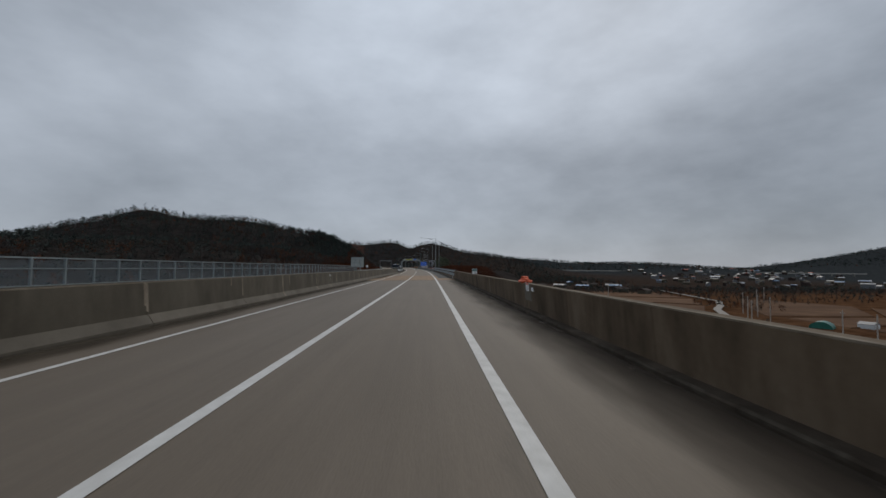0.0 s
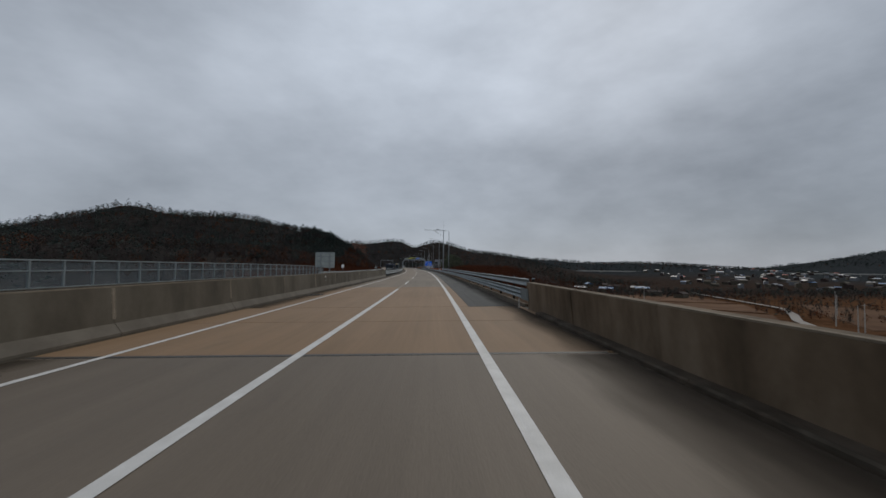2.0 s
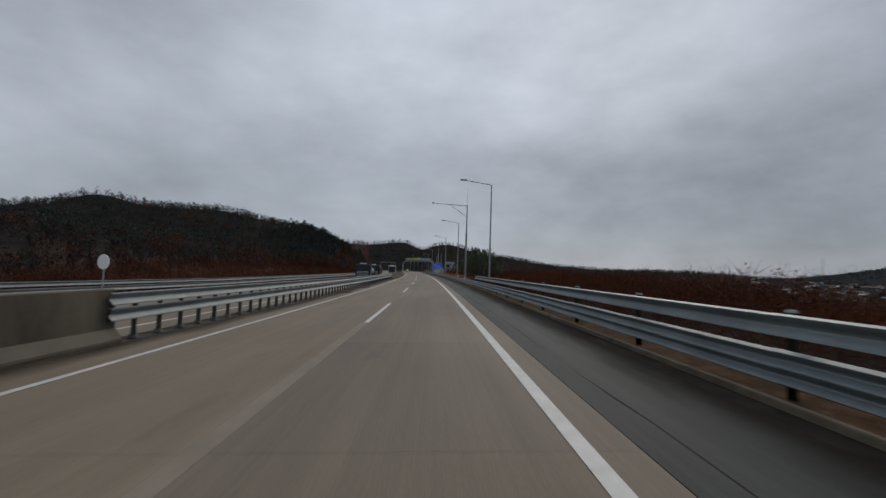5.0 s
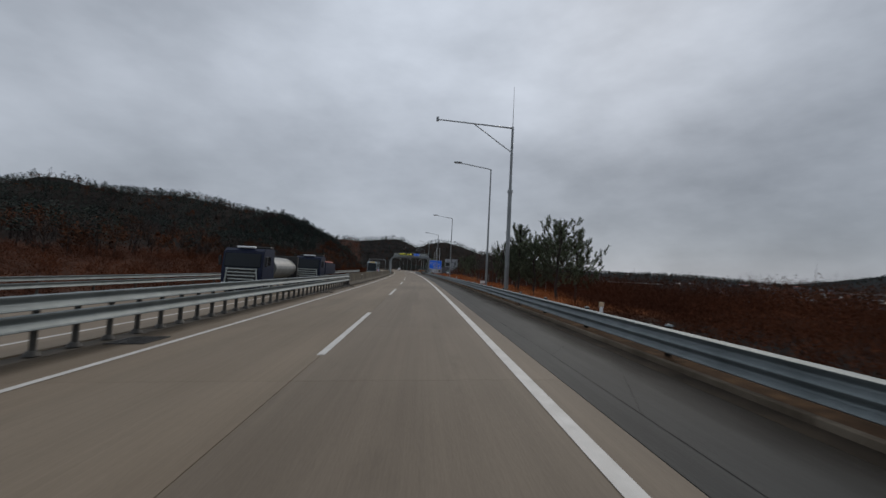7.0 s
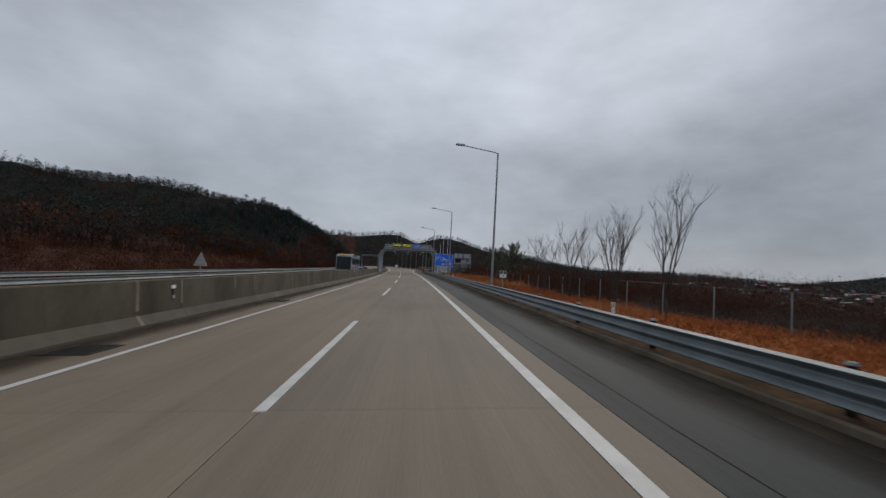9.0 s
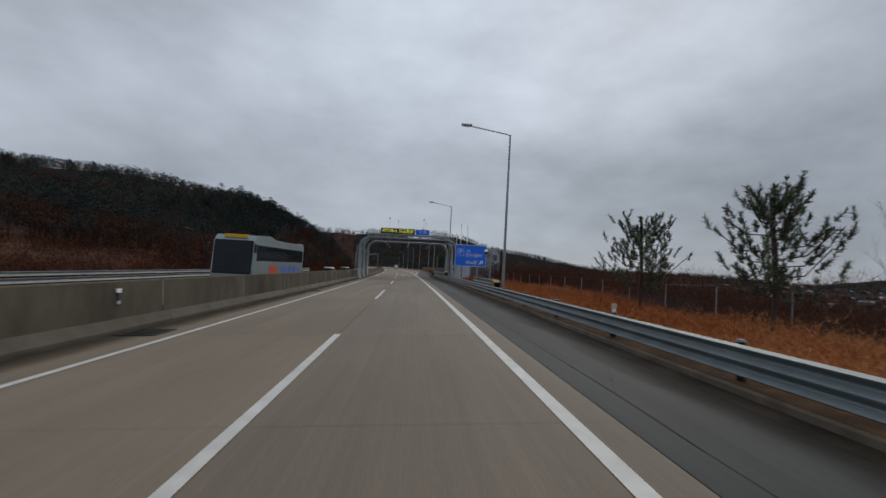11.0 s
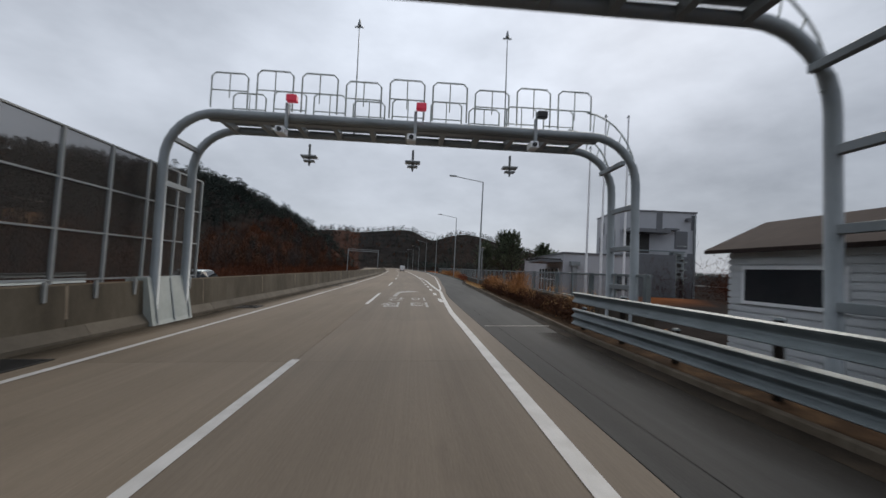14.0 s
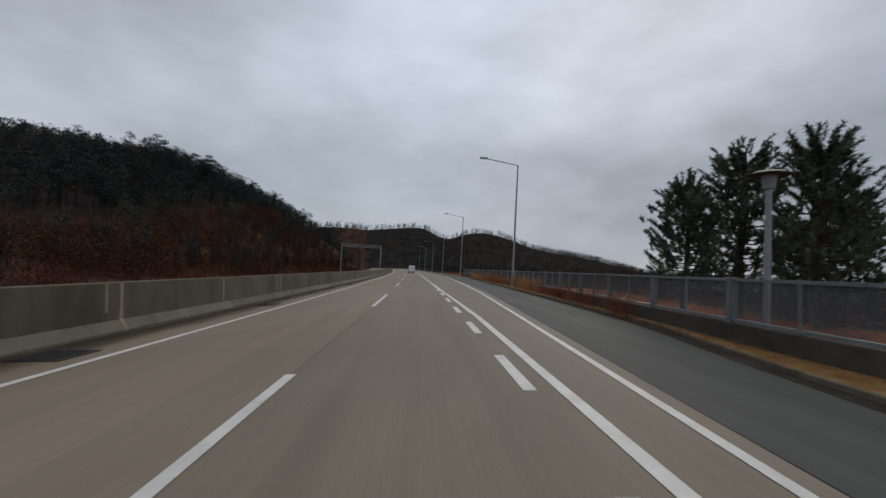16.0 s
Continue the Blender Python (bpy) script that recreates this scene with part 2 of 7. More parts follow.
def stand(s, u, z=0.0, turn=0.0):
    """Pose of a thing that stands upright at a place on the road, its y axis along the road."""
    p = P(s, u, z)
    return pose(p.x, p.y, p.z, 0, 0, heading(s) + turn)


# ---- mesh helpers ----
def mesh_object(name, bm, mat, parent=None, label="", smooth=False):
    me = bpy.data.meshes.new(name)
    bm.to_mesh(me)
    bm.free()
    if smooth:
        me.shade_smooth()
    me.materials.append(M[mat] if isinstance(mat, str) else mat)
    ob = new(name, me)
    if parent:
        ob.parent = parent
    if label:
        ob["label"] = label
    return ob


def part(name, bm, mat, parent, label="", smooth=False):
    return mesh_object(name, bm, mat, parent, label, smooth)


def empty(name, m=None):
    ob = new(name)
    if m is not None:
        ob.matrix_world = m
    return ob


def box(bm, size, centre=(0, 0, 0), bevel=0.0, m=None):
    mm = Matrix.Translation(centre) @ (m or Matrix()) @ Matrix.Diagonal((*size, 1))
    r = bmesh.ops.create_cube(bm, size=1.0, matrix=mm)
    if bevel:
        ed = list({e for v in r["verts"] for e in v.link_edges})
        bmesh.ops.bevel(bm, geom=ed, offset=bevel, segments=1, affect="EDGES")
    return bm


def rod(bm, a, b, r0, r1=None, n=8):
    a, b = Vector(a), Vector(b)
    d = b - a
    mm = Matrix.Translation((a + b) / 2) @ d.to_track_quat("Z", "Y").to_matrix().to_4x4()
    bmesh.ops.create_cone(bm, cap_ends=True, segments=n, radius1=r0, radius2=r0 if r1 is None else r1, depth=d.length, matrix=mm)
    return bm


def tube(bm, pts, r, n=8):
    """A round bar along a line of points."""
    pts = [Vector(p) for p in pts]
    rings = []
    for i, p in enumerate(pts):
        d = (pts[min(i + 1, len(pts) - 1)] - pts[max(i - 1, 0)]).normalized()
        side = d.cross(Vector((0.13, 0.37, 1)) if abs(d.z) < 0.9 else Vector((0, 1, 0.1))).normalized()
        up = side.cross(d)
        rings.append([bm.verts.new(p + r * (math.cos(k * 2 * math.pi / n) * side + math.sin(k * 2 * math.pi / n) * up)) for k in range(n)])
    for a, b in zip(rings, rings[1:]):
        for k in range(n):
            bm.faces.new((a[k], a[(k + 1) % n], b[(k + 1) % n], b[k]))
    bm.faces.new(rings[0])
    bm.faces.new(rings[-1][::-1])
    return bm


def sweep(s0, s1, profile, step=2.0, closed=True):
    """A profile of (u, z) points carried along the road from s0 to s1."""
    bm = bmesh.new()
    n = max(1, math.ceil((s1 - s0) / step))
    rings = [[bm.verts.new(P(s0 + (s1 - s0) * i / n, u, z)) for u, z in profile] for i in range(n + 1)]
    k = len(profile)
    for a, b in zip(rings, rings[1:]):
        for i in range(k if closed else k - 1):
            bm.faces.new((a[i], b[i], b[(i + 1) % k], a[(i + 1) % k]))
    if closed:
        bm.faces.new(rings[0])
        bm.faces.new(rings[-1][::-1])
    bmesh.ops.recalc_face_normals(bm, faces=bm.faces)
    return bm


def strip(s0, s1, u0, u1, z=0.006, step=2.0, v0=None, v1=None):
    """A flat ribbon on the road; u may change from its start to its end (v0, v1)."""
    bm = bmesh.new()
    v0, v1 = u0 if v0 is None else v0, u1 if v1 is None else v1
    n = max(1, math.ceil((s1 - s0) / step))
    rows = []
    for i in range(n + 1):
        f = i / n
        rows.append([bm.verts.new(P(s0 + (s1 - s0) * f, a + (b - a) * f, z)) for a, b in ((u0, v0), (u1, v1))])
    for a, b in zip(rows, rows[1:]):
        bm.faces.new((a[0], a[1], b[1], b[0]))
    return bm
#END_HELPERS

# ---- ground: one sheet out to the horizon ----
def smooth(a, b, x):
    t = np.clip((np.asarray(x, float) - a) / (b - a), 0, 1)
    return t * t * (3 - 2 * t)


def wobble(s, u, size, seed):
    return (np.sin(s / size + seed) * np.cos(u / size * 1.3 + 2 * seed) + 0.5 * np.sin(s / size * 2.3 + u / size * 1.9 + 3 * seed)
            + 0.3 * np.sin(s / size * 4.1 - u / size * 3.7 + 5 * seed)) / 1.8


def hill(s, u, s0, u0, ls, lu, h):
    return h * np.exp(-((s - s0) / ls) ** 2 - ((u - u0) / lu) ** 2)


VALLEY = -20.0


def ground_z(s, u):
    """Height of the ground over the plane z = 0, in the road's own axes."""
    s, u = np.asarray(s, float), np.asarray(u, float)
    bank = np.interp(s, GS, GB)
    form = np.where(u > 5.2, -0.06, -0.32) + np.clip(u, -22, 14) * bank - (0.75 - 0.45 * smooth(255, 275, s)) * smooth(6.5, 14, u) * smooth(150, 190, s) * (1 - smooth(308, 322, s))
    # right: embankment, then a level verge that widens
    edge = 5.4 + 26 * smooth(95, 175, s)
    fall = smooth(0, 1, (u - edge) / 46.0)
    right = form + (VALLEY - form) * fall + 0.5 * wobble(s, u, 9, 1) * smooth(8, 16, u) * (1 - fall)
    # left: a cutting slope that climbs into the wooded hill
    d = np.maximum(-u - 24.5, 0)
    crest = np.interp(s, [60, 200, 300, 400, 500, 600, 720, 900, 1150], [0, 11.3, 15.2, 7.1, 48.8, 61.7, 0.0, 18.3, 20.0])
    left = crest * (1 - np.exp(-d / 75.0)) * smooth(0, 16, d) * (1 - 0.50 * smooth(268, 421, d)) + 1.6 * wobble(s, u, 37, 2) * smooth(20, 90, d)
    dip = (VALLEY + 6) * smooth(0, 40, d) * (1 - smooth(90, 190, s)) * (1 - smooth(60, 160, d))
    z = np.where(u > 0, right, form + left + dip)
    # the bridge at the start stands over the valley
    under = 1 - smooth(40, 52, s)
    z = z + (np.minimum(z, VALLEY + 0 * z) - z) * under * (1 - smooth(60, 160, d))
    # the summit, its shoulders and the spur beside the road
    knolls = (hill(s, u, 682, -319, 75, 41, 29.4) + hill(s, u, 682, -172, 43, 40, 22.0) + hill(s, u, 640, -187, 147, 55, 3.9)
              + hill(s, u, 464, -82, 154, 54, 4.9) + hill(s, u, 642, -409, 63, 160, 8.7))
    z = z + knolls * smooth(4, 60, d) * (u < 0)
    # distant hills
    far = (hill(s, u, 820, 35, 94, 274, 42.5) + hill(s, u, 1374, -83, 309, 234, 52.5) + hill(s, u, 835, 115, 45, 47, 13.9)
           + hill(s, u, 1820, 669, 454, 60, 52.4) + hill(s, u, 1270, 848, 476, 350, 38.8) + hill(s, u, 2450, 1364, 487, 476, 31.7)
           + hill(s, u, 1061, 1338, 336, 387, 12.7) + hill(s, u, 1050, 2605, 767, 492, 160.7) + hill(s, u, 1625, -659, 264, 473, 119.4)
           + hill(s, u, 2988, 238, 644, 786, 110.7) + hill(s, u, 1011, 231, 242, 173, 38.2))
    clear = np.maximum(np.where(u < 0, smooth(30, 110, -u), smooth(24, 80, u)), smooth(712, 850, s))
    return z + far * (1 + 0.09 * wobble(s, u, 95, 4)) * smooth(450, 750, np.hypot(s, u)) * clear


def places(s, u):
    a = np.interp(s, GS, GTH)
    return np.interp(s, GS, GX) + u * np.cos(a), np.interp(s, GS, GY) + u * np.sin(a)


def spread(marks):
    return np.concatenate([np.arange(a, b, d) for a, b, d in marks])


gs = spread([(-380, -40, 20), (-40, 40, 5), (40, 60, 1.5), (60, 520, 4), (520, 1000, 12), (1000, 2400, 28), (2400, 3900, 75)])
gu = spread([(-1500, -600, 30), (-600, -150, 12), (-150, -40, 4), (-40, -20, 2), (-20, 5.5, 3), (5.5, 60, 2.2), (60, 200, 8), (200, 900, 24),
             (900, 3000, 60)])
SS, UU = np.meshgrid(gs, gu, indexing="ij")
gx, gy = places(SS, UU)
gz = ground_z(SS, UU)
gv = np.stack([gx, gy, gz], -1).reshape(-1, 3)
na, nb = SS.shape
ii = np.arange(na * nb).reshape(na, nb)
gf = np.stack([ii[:-1, :-1], ii[:-1, 1:], ii[1:, 1:], ii[1:, :-1]], -1).reshape(-1, 4)
gme = bpy.data.meshes.new("ground")
gme.from_pydata(gv.tolist(), [], gf.tolist())
gme.shade_smooth()
# land cover: wooded floor, pale field soil, orange dry grass beside the road; haze tint far off
cover = np.zeros(SS.shape + (4,), np.float32)
cover[..., 3] = 1
wood, field, verge = np.array((0.031, 0.027, 0.025)), np.array((0.088, 0.046, 0.025)), np.array((0.23, 0.088, 0.036))
red_slope = smooth(23, 27, -UU) * (1 - smooth(46, 62, -UU)) * smooth(110, 150, SS)
is_verge = smooth(5.2, 6.6, UU) * (1 - smooth(14, 17, UU)) * smooth(168, 182, SS) * (1 - smooth(430, 520, SS)) * (1 - smooth(297, 301, SS) * (1 - smooth(321, 325, SS)))
is_field = smooth(40, 60, UU) * (1 - smooth(650, 900, SS)) * (1 - smooth(600, 900, UU)) * (1 - 0.8 * smooth(300, 420, SS))
mixw = (np.clip(1 - is_verge - is_field, 0, 1))[..., None]
# haze put into the colour: wood turns bluish grey with distance
far_haze = smooth(700, 1100, np.hypot(SS, UU))[..., None]
wood = wood * (1 - far_haze) + np.array((0.034, 0.038, 0.040)) * far_haze
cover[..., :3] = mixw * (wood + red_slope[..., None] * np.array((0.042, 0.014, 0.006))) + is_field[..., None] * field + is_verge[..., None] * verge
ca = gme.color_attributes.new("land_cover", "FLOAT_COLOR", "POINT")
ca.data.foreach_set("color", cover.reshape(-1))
gm = material("winter_ground", [(0.55, 0.5, 0.45), (1.0, 1.0, 1.0), (1.35, 1.3, 1.2)], 0.12, 0.95, bump=0.7, bump_scale=3.0, fine=0.35, spec=0.0)
gn, gl = gm.node_tree.nodes, gm.node_tree.links
g_at = gn.new("ShaderNodeAttribute")
g_at.attribute_name = "land_cover"
g_mul = gn.new("ShaderNodeVectorMath")
g_mul.operation = "MULTIPLY"
g_bsdf = gn["Principled BSDF"]
gl.new(g_bsdf.inputs["Base Color"].links[0].from_socket, g_mul.inputs[0])
gl.new(g_at.outputs["Color"], g_mul.inputs[1])
gl.new(g_mul.outputs[0], g_bsdf.inputs["Base Color"])
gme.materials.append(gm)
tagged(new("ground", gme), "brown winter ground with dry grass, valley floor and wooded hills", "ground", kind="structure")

def deck(s0, s1, ua, ub, z=0.0, drop=0.05, step=2.0):
    """A slab whose side edges follow two functions of s; its UV map holds u and s in metres."""
    bm = bmesh.new()
    uv = bm.loops.layers.uv.new("UVMap")
    at = {}
    n = max(1, math.ceil((s1 - s0) / step))
    top, low = [], []
    for i in range(n + 1):
        s = s0 + (s1 - s0) * i / n
        for row, zz in ((top, z), (low, z - drop)):
            pair = []
            for f in (ua, ub):
                v = bm.verts.new(P(s, f(s), zz))
                at[v] = (f(s), s)
                pair.append(v)
            row.append(pair)
    for i in range(n):
        a, b, c, d = top[i], top[i + 1], low[i], low[i + 1]
        bm.faces.new((a[0], a[1], b[1], b[0]))
        bm.faces.new((a[0], b[0], d[0], c[0]))
        bm.faces.new((a[1], c[1], d[1], b[1]))
    bm.faces.new((top[0][0], low[0][0], low[0][1], top[0][1]))
    bm.faces.new((top[-1][0], top[-1][1], low[-1][1], low[-1][0]))
    for f in bm.faces:
        for lp in f.loops:
            lp[uv].uv = at[lp.vert]
    return bm


# ---- carriageway ----
road = tagged(empty("road"), "two-lane concrete motorway with a bridge deck and asphalt shoulder", "road", kind="structure")
part("road_bed", sweep(48, 720, [(-7.6, -0.03), (5.3, -0.03), (5.6, -0.5), (-7.6, -0.5)], 6), "dark_concrete", road)
part("bridge_deck", sweep(-60, 48.0, [(-21.0, -0.03), (5.2, -0.03), (5.2, -1.2), (-21.0, -1.2)], 4), "dark_concrete", road, "concrete body of the bridge deck")
far_side = tagged(empty("far_carriageway"), "opposite concrete carriageway behind the median barrier", "road", kind="structure")
part("carriageway", deck(48.02, 720, lambda q: -20.6, lambda q: -7.62, 0.0, 0.5, 6), "concrete_road", far_side)
part("carriageway", deck(-60, 48.0, lambda q: -20.6, lambda q: -7.76, 0.0, 0.02, 6), "bridge_deck", far_side)
part("edge_line", strip(-60, 700, -8.9, -8.75, 0.006, 4), "marking", far_side)
part("edge_line", strip(-60, 700, -16.2, -16.05, 0.006, 4), "marking", far_side)
for k in range(34):
    part("lane_dash", strip(-40 + 20 * k, -32 + 20 * k, -12.56, -12.42, 0.006, 4), "marking", far_side)

# ---- lane markings ----
lines = tagged(empty("lane_markings"), "worn white painted lane lines on the carriageway", "road marking", kind="structure")
part("edge_line", strip(-60, 700, -5.60, -5.45, 0.008, 3), "marking", lines)
part("solid_line", strip(-60, 72.5, -1.91, -1.72, 0.008, 3), "marking", lines)
part("edge_line", strip(-60, 318, 1.7, 1.9, 0.008, 3), "marking", lines)
for k in range(0, 30):
    s = 89.84 + 20 * k - (0.4 if k == 0 else 0)
    part("lane_dash", strip(s - 8.2, s, -1.88, -1.72, 0.008, 4), "marking", lines)
# scoured strip where an older solid line was ground away
for a, b in ((72.6, 81.2), (89.6, 101.6), (109.9, 121.6)):
    part("ghost_line", strip(a, b, -1.98, -1.74, 0.0025, 3), "scoured", lines, "pale ghost of an older line")


# ---- concrete barriers, panel by panel ----
M["lime"] = material("lime", [(0.14, 0.113, 0.083), (0.28, 0.236, 0.18)], 5.0, 0.9, fine=0.25, bump=0.2, stretch=(1, 1, 0.3), spec=0.2)


def barrier(name, s0, s1, profile, length, label, mat="barrier", cap=None, seal=None):
    top = tagged(empty(name), label, "barrier", kind="structure")
    n = max(1, round((s1 - s0) / length))
    for i in range(n):
        a, b = s0 + (s1 - s0) * i / n, s0 + (s1 - s0) * (i + 1) / n
        part("barrier_panel", sweep(a + 0.012, b - 0.012, profile, 2.5), mat, top)
        # thin paler cap: the sky's light on the top edge, as colour
        if cap:
            u0, u1, zc = cap
            part("worn_edge", sweep(a + 0.012, b - 0.012, [(u0, zc - 0.02), (u0, zc + 0.004), (u1, zc + 0.004), (u1, zc - 0.02)], 2.5), "worn_edge", top, "top edge painted paler for the skylight on it")
        if seal and i:
            k, w = seal[0], 0.025 + 0.03 * ((i * 37) % 10) / 10
            lo, hi = profile[k], profile[k + 1]
            out = 0.004 * (1 if profile[k][0] < 0 else -1)
            f = 0.02 + 0.25 * ((i * 53) % 10) / 10
            m_ = (lo[0] + (hi[0] - lo[0]) * f, lo[1] + (hi[1] - lo[1]) * f)
            part("joint_seal", sweep(a - w, a + w, [(m_[0] + out, m_[1]), (hi[0] + out, hi[1]), (hi[0] - out, hi[1]), (m_[0] - out, m_[1])], 1), "lime", top, "pale lime streak at a joint")
    return top


MEDIAN = [(-6.98, -0.3), (-6.98, 0.10), (-7.16, 0.34), (-7.22, 1.23), (-7.25, 1.26), (-7.47, 1.26), (-7.5, 1.23), (-7.56, 0.34), (-7.74, 0.10), (-7.74, -0.3)]
PARAPET = [(4.66, -0.3), (4.66, 0.10), (4.645, 0.32), (4.575, 1.03), (4.605, 1.06), (4.86, 1.06), (4.9, 1.03), (4.9, -0.3)]
LEDGE = [(4.40, -0.3), (4.40, 0.065), (4.425, 0.09), (4.655, 0.10), (4.655, -0.3)]
barrier("median_barrier", -60, 117.9, MEDIAN, 6.15, "stained concrete median barrier with pale joint streaks", "barrier", (-7.30, -7.225, 1.26), (2,))
barrier("median_barrier", 198.15, 640, MEDIAN, 6.0, "stained grey-brown concrete median barrier with joints", "barrier", (-7.31, -7.225, 1.26), (2,))
barrier("bridge_parapet", -60, 51.2, PARAPET, 4.4, "dark stained concrete bridge parapet", "old_parapet", (4.575, 4.66, 1.06))
barrier("bridge_parapet", 51.25, 56.6, PARAPET, 5.35, "dark stained concrete end block of the parapet", "old_parapet", (4.575, 4.66, 1.06))
M["chipped"] = material("chipped", [(0.032, 0.026, 0.019), (0.08, 0.067, 0.052)], 4.0, 0.9, fine=0.25, bump=0.2, spec=0.1)
M["silted"] = material("silted", [(0.030, 0.023, 0.017), (0.055, 0.043, 0.032), (0.085, 0.068, 0.052)], 1.2, 0.95, fine=0.3, bump=0.3, bump_scale=30, each=0.15, spec=0.1)
ledge = tagged(empty("parapet_ledge"), "low dirty concrete ledge at the foot of the parapet", "kerb", kind="structure")
for k in range(26):
    a = -60 + 4.4 * k
    part("ledge_block", sweep(a + 0.01, min(a + 4.39, 56.6), LEDGE, 2.2), "silted", ledge)
    # the edge is chipped: pale concrete shows in stretches of uneven length
    q = a + 0.2 + 0.3 * ((k * 31) % 7) / 7
    while q < a + 3.9:
        e = q + 0.35 + 1.1 * ((int(q * 13) * 29) % 11) / 11
        part("chipped_edge", sweep(q, min(e, a + 4.3), [(4.396, 0.03), (4.396, 0.068), (4.424, 0.094), (4.45, 0.095), (4.44, 0.05)], 1), "chipped", ledge, "pale chipped edge")
        q = e + 0.15 + 0.5 * ((int(q * 7) * 17) % 9) / 9
# lime streaks down the parapet, a reflector and a dried lime stain on the shoulder
for s, w, zl in ((21.5, 0.05, 0.14), (25.9, 0.025, 0.5), (27.8, 0.03, 0.3), (34.6, 0.03, 0.5), (39.0, 0.025, 0.6)):
    streak = tagged(empty("lime_streak"), "pale lime streak running down the bridge parapet", "stain", group="streaks on the parapet")
    ul = 4.571 + (1.03 - zl) * 0.0986
    part("run", sweep(s - w, s + w, [(ul, zl), (4.571, 1.03), (4.602, 1.064), (4.62, 1.05), (ul + 0.02, zl)], 1), "lime", streak)
    if zl < 0.2:
        part("foot", sweep(s - w - 0.08, s + w * 0.6, [(4.648, 0.12), (4.632, 0.38), (4.66, 0.38), (4.668, 0.12)], 1), "lime", streak)
stain = tagged(empty("lime_stain"), "dried whitish lime stain across the bridge shoulder", "stain")
sr = random.Random(5)
for s, u, ls, lu in ((21.05, 2.62, 0.10, 0.14), (21.0, 2.92, 0.16, 0.28), (20.95, 3.3, 0.2, 0.3), (21.2, 3.15, 0.06, 0.12), (20.75, 3.6, 0.06, 0.14)):
    bm = bmesh.new()
    bm.faces.new([bm.verts.new(P(s + ls * math.sin(k * 0.449) * sr.uniform(0.5, 1.1), u + lu * math.cos(k * 0.449) * sr.uniform(0.6, 1.1), 0.006)) for k in range(14)])
    part("blot", bm, "lime", stain)

# pale lime streaks that run down the median from its joints
for k, (s, w, low) in enumerate(((2.2, 0.04, 0.5), (7.4, 0.05, 0.3), (12.6, 0.04, 0.7), (18.6, 0.075, 0.0), (21.0, 0.03, 0.8), (24.4, 0.04, 0.4), (25.5, 0.045, 0.2), (29.6, 0.055, 0.1), (31.2, 0.03, 0.85), (32.4, 0.03, 0.8),
                                 (34.0, 0.04, 0.7), (36.4, 0.03, 0.8), (38.2, 0.03, 0.6), (40.5, 0.045, 0.1), (202.0, 0.05, 0.2), (208.0, 0.06, 0.15), (214.0, 0.04, 0.5), (226.0, 0.05, 0.3), (336.2, 0.05, 0.0), (348.0, 0.06, 0.1), (353.9, 0.05, 0.0), (366.0, 0.05, 0.1))):
    streak = tagged(empty("lime_streak"), "pale lime streak running down the median barrier", "stain", group="streaks on the median")
    zl = 0.34 + 0.86 * low
    face = lambda z: -7.16 - 0.06 * (z - 0.34) / 0.89
    part("upper_run", sweep(s - w, s + w, [(face(zl) + 0.004, zl), (-7.216, 1.23), (-7.245, 1.264), (-7.25, 1.25), (face(zl) - 0.01, zl)], 1), "lime", streak)
    if low < 0.25:
        part("lower_run", sweep(s - 0.7 * w - 0.04, s + 0.9 * w, [(-6.971, 0.105), (-7.150, 0.347), (-7.17, 0.34), (-6.99, 0.095)], 1), "lime", streak)
# the sloped foot of the median is paler than the face above
foot_run = tagged(empty("splashed_foot"), "paler foot of the median barrier", "barrier foot", kind="structure")
M["foot_concrete"] = material("foot_concrete", [(0.085, 0.073, 0.057), (0.13, 0.113, 0.09)], 0.9, 0.85, bump=0.3, bump_scale=30, fine=0.2, each=0.12, spec=0.2)
for a, b, length in ((-60, 117.9, 6.15), (198.15, 420, 6.0)):
    n = round((b - a) / length)
    for k in range(n):
        q0, q1 = a + (b - a) * k / n, a + (b - a) * (k + 1) / n
        part("foot_panel", sweep(q0 + 0.012, q1 - 0.012, [(-6.976, 0.05), (-6.976, 0.105), (-7.155, 0.343), (-7.17, 0.335), (-6.99, 0.05)], 3), "foot_concrete", foot_run)
barrier("far_parapet", -60, 121, [(-19.2, -0.3), (-19.0, 0.3), (-19.0, 0.72), (-19.3, 0.72), (-19.3, -0.3)], 10, "low concrete parapet of the opposite carriageway")


# ---- steel guardrails ----
def w_beam(z0, z1, u, out, ridges=2):
    """The folded section of a rail: ridges towards the traffic (out: -1 or 1) with rounded valleys between, its edges turned back."""
    fold = [(0.022, 0.0)]
    n = 8 * (ridges - 1)
    for k in range(n + 1):
        fold.append((0.043 + 0.042 * math.cos(2 * math.pi * k / 8), 0.07 + 0.86 * k / n))
    fold.append((0.022, 1.0))
    front = [(u + out * d, z0 + (z1 - z0) * f) for d, f in fold]
    back = [(u + out * (d - 0.01), z0 + (z1 - z0) * f) for d, f in fold]
    return front + back[::-1]


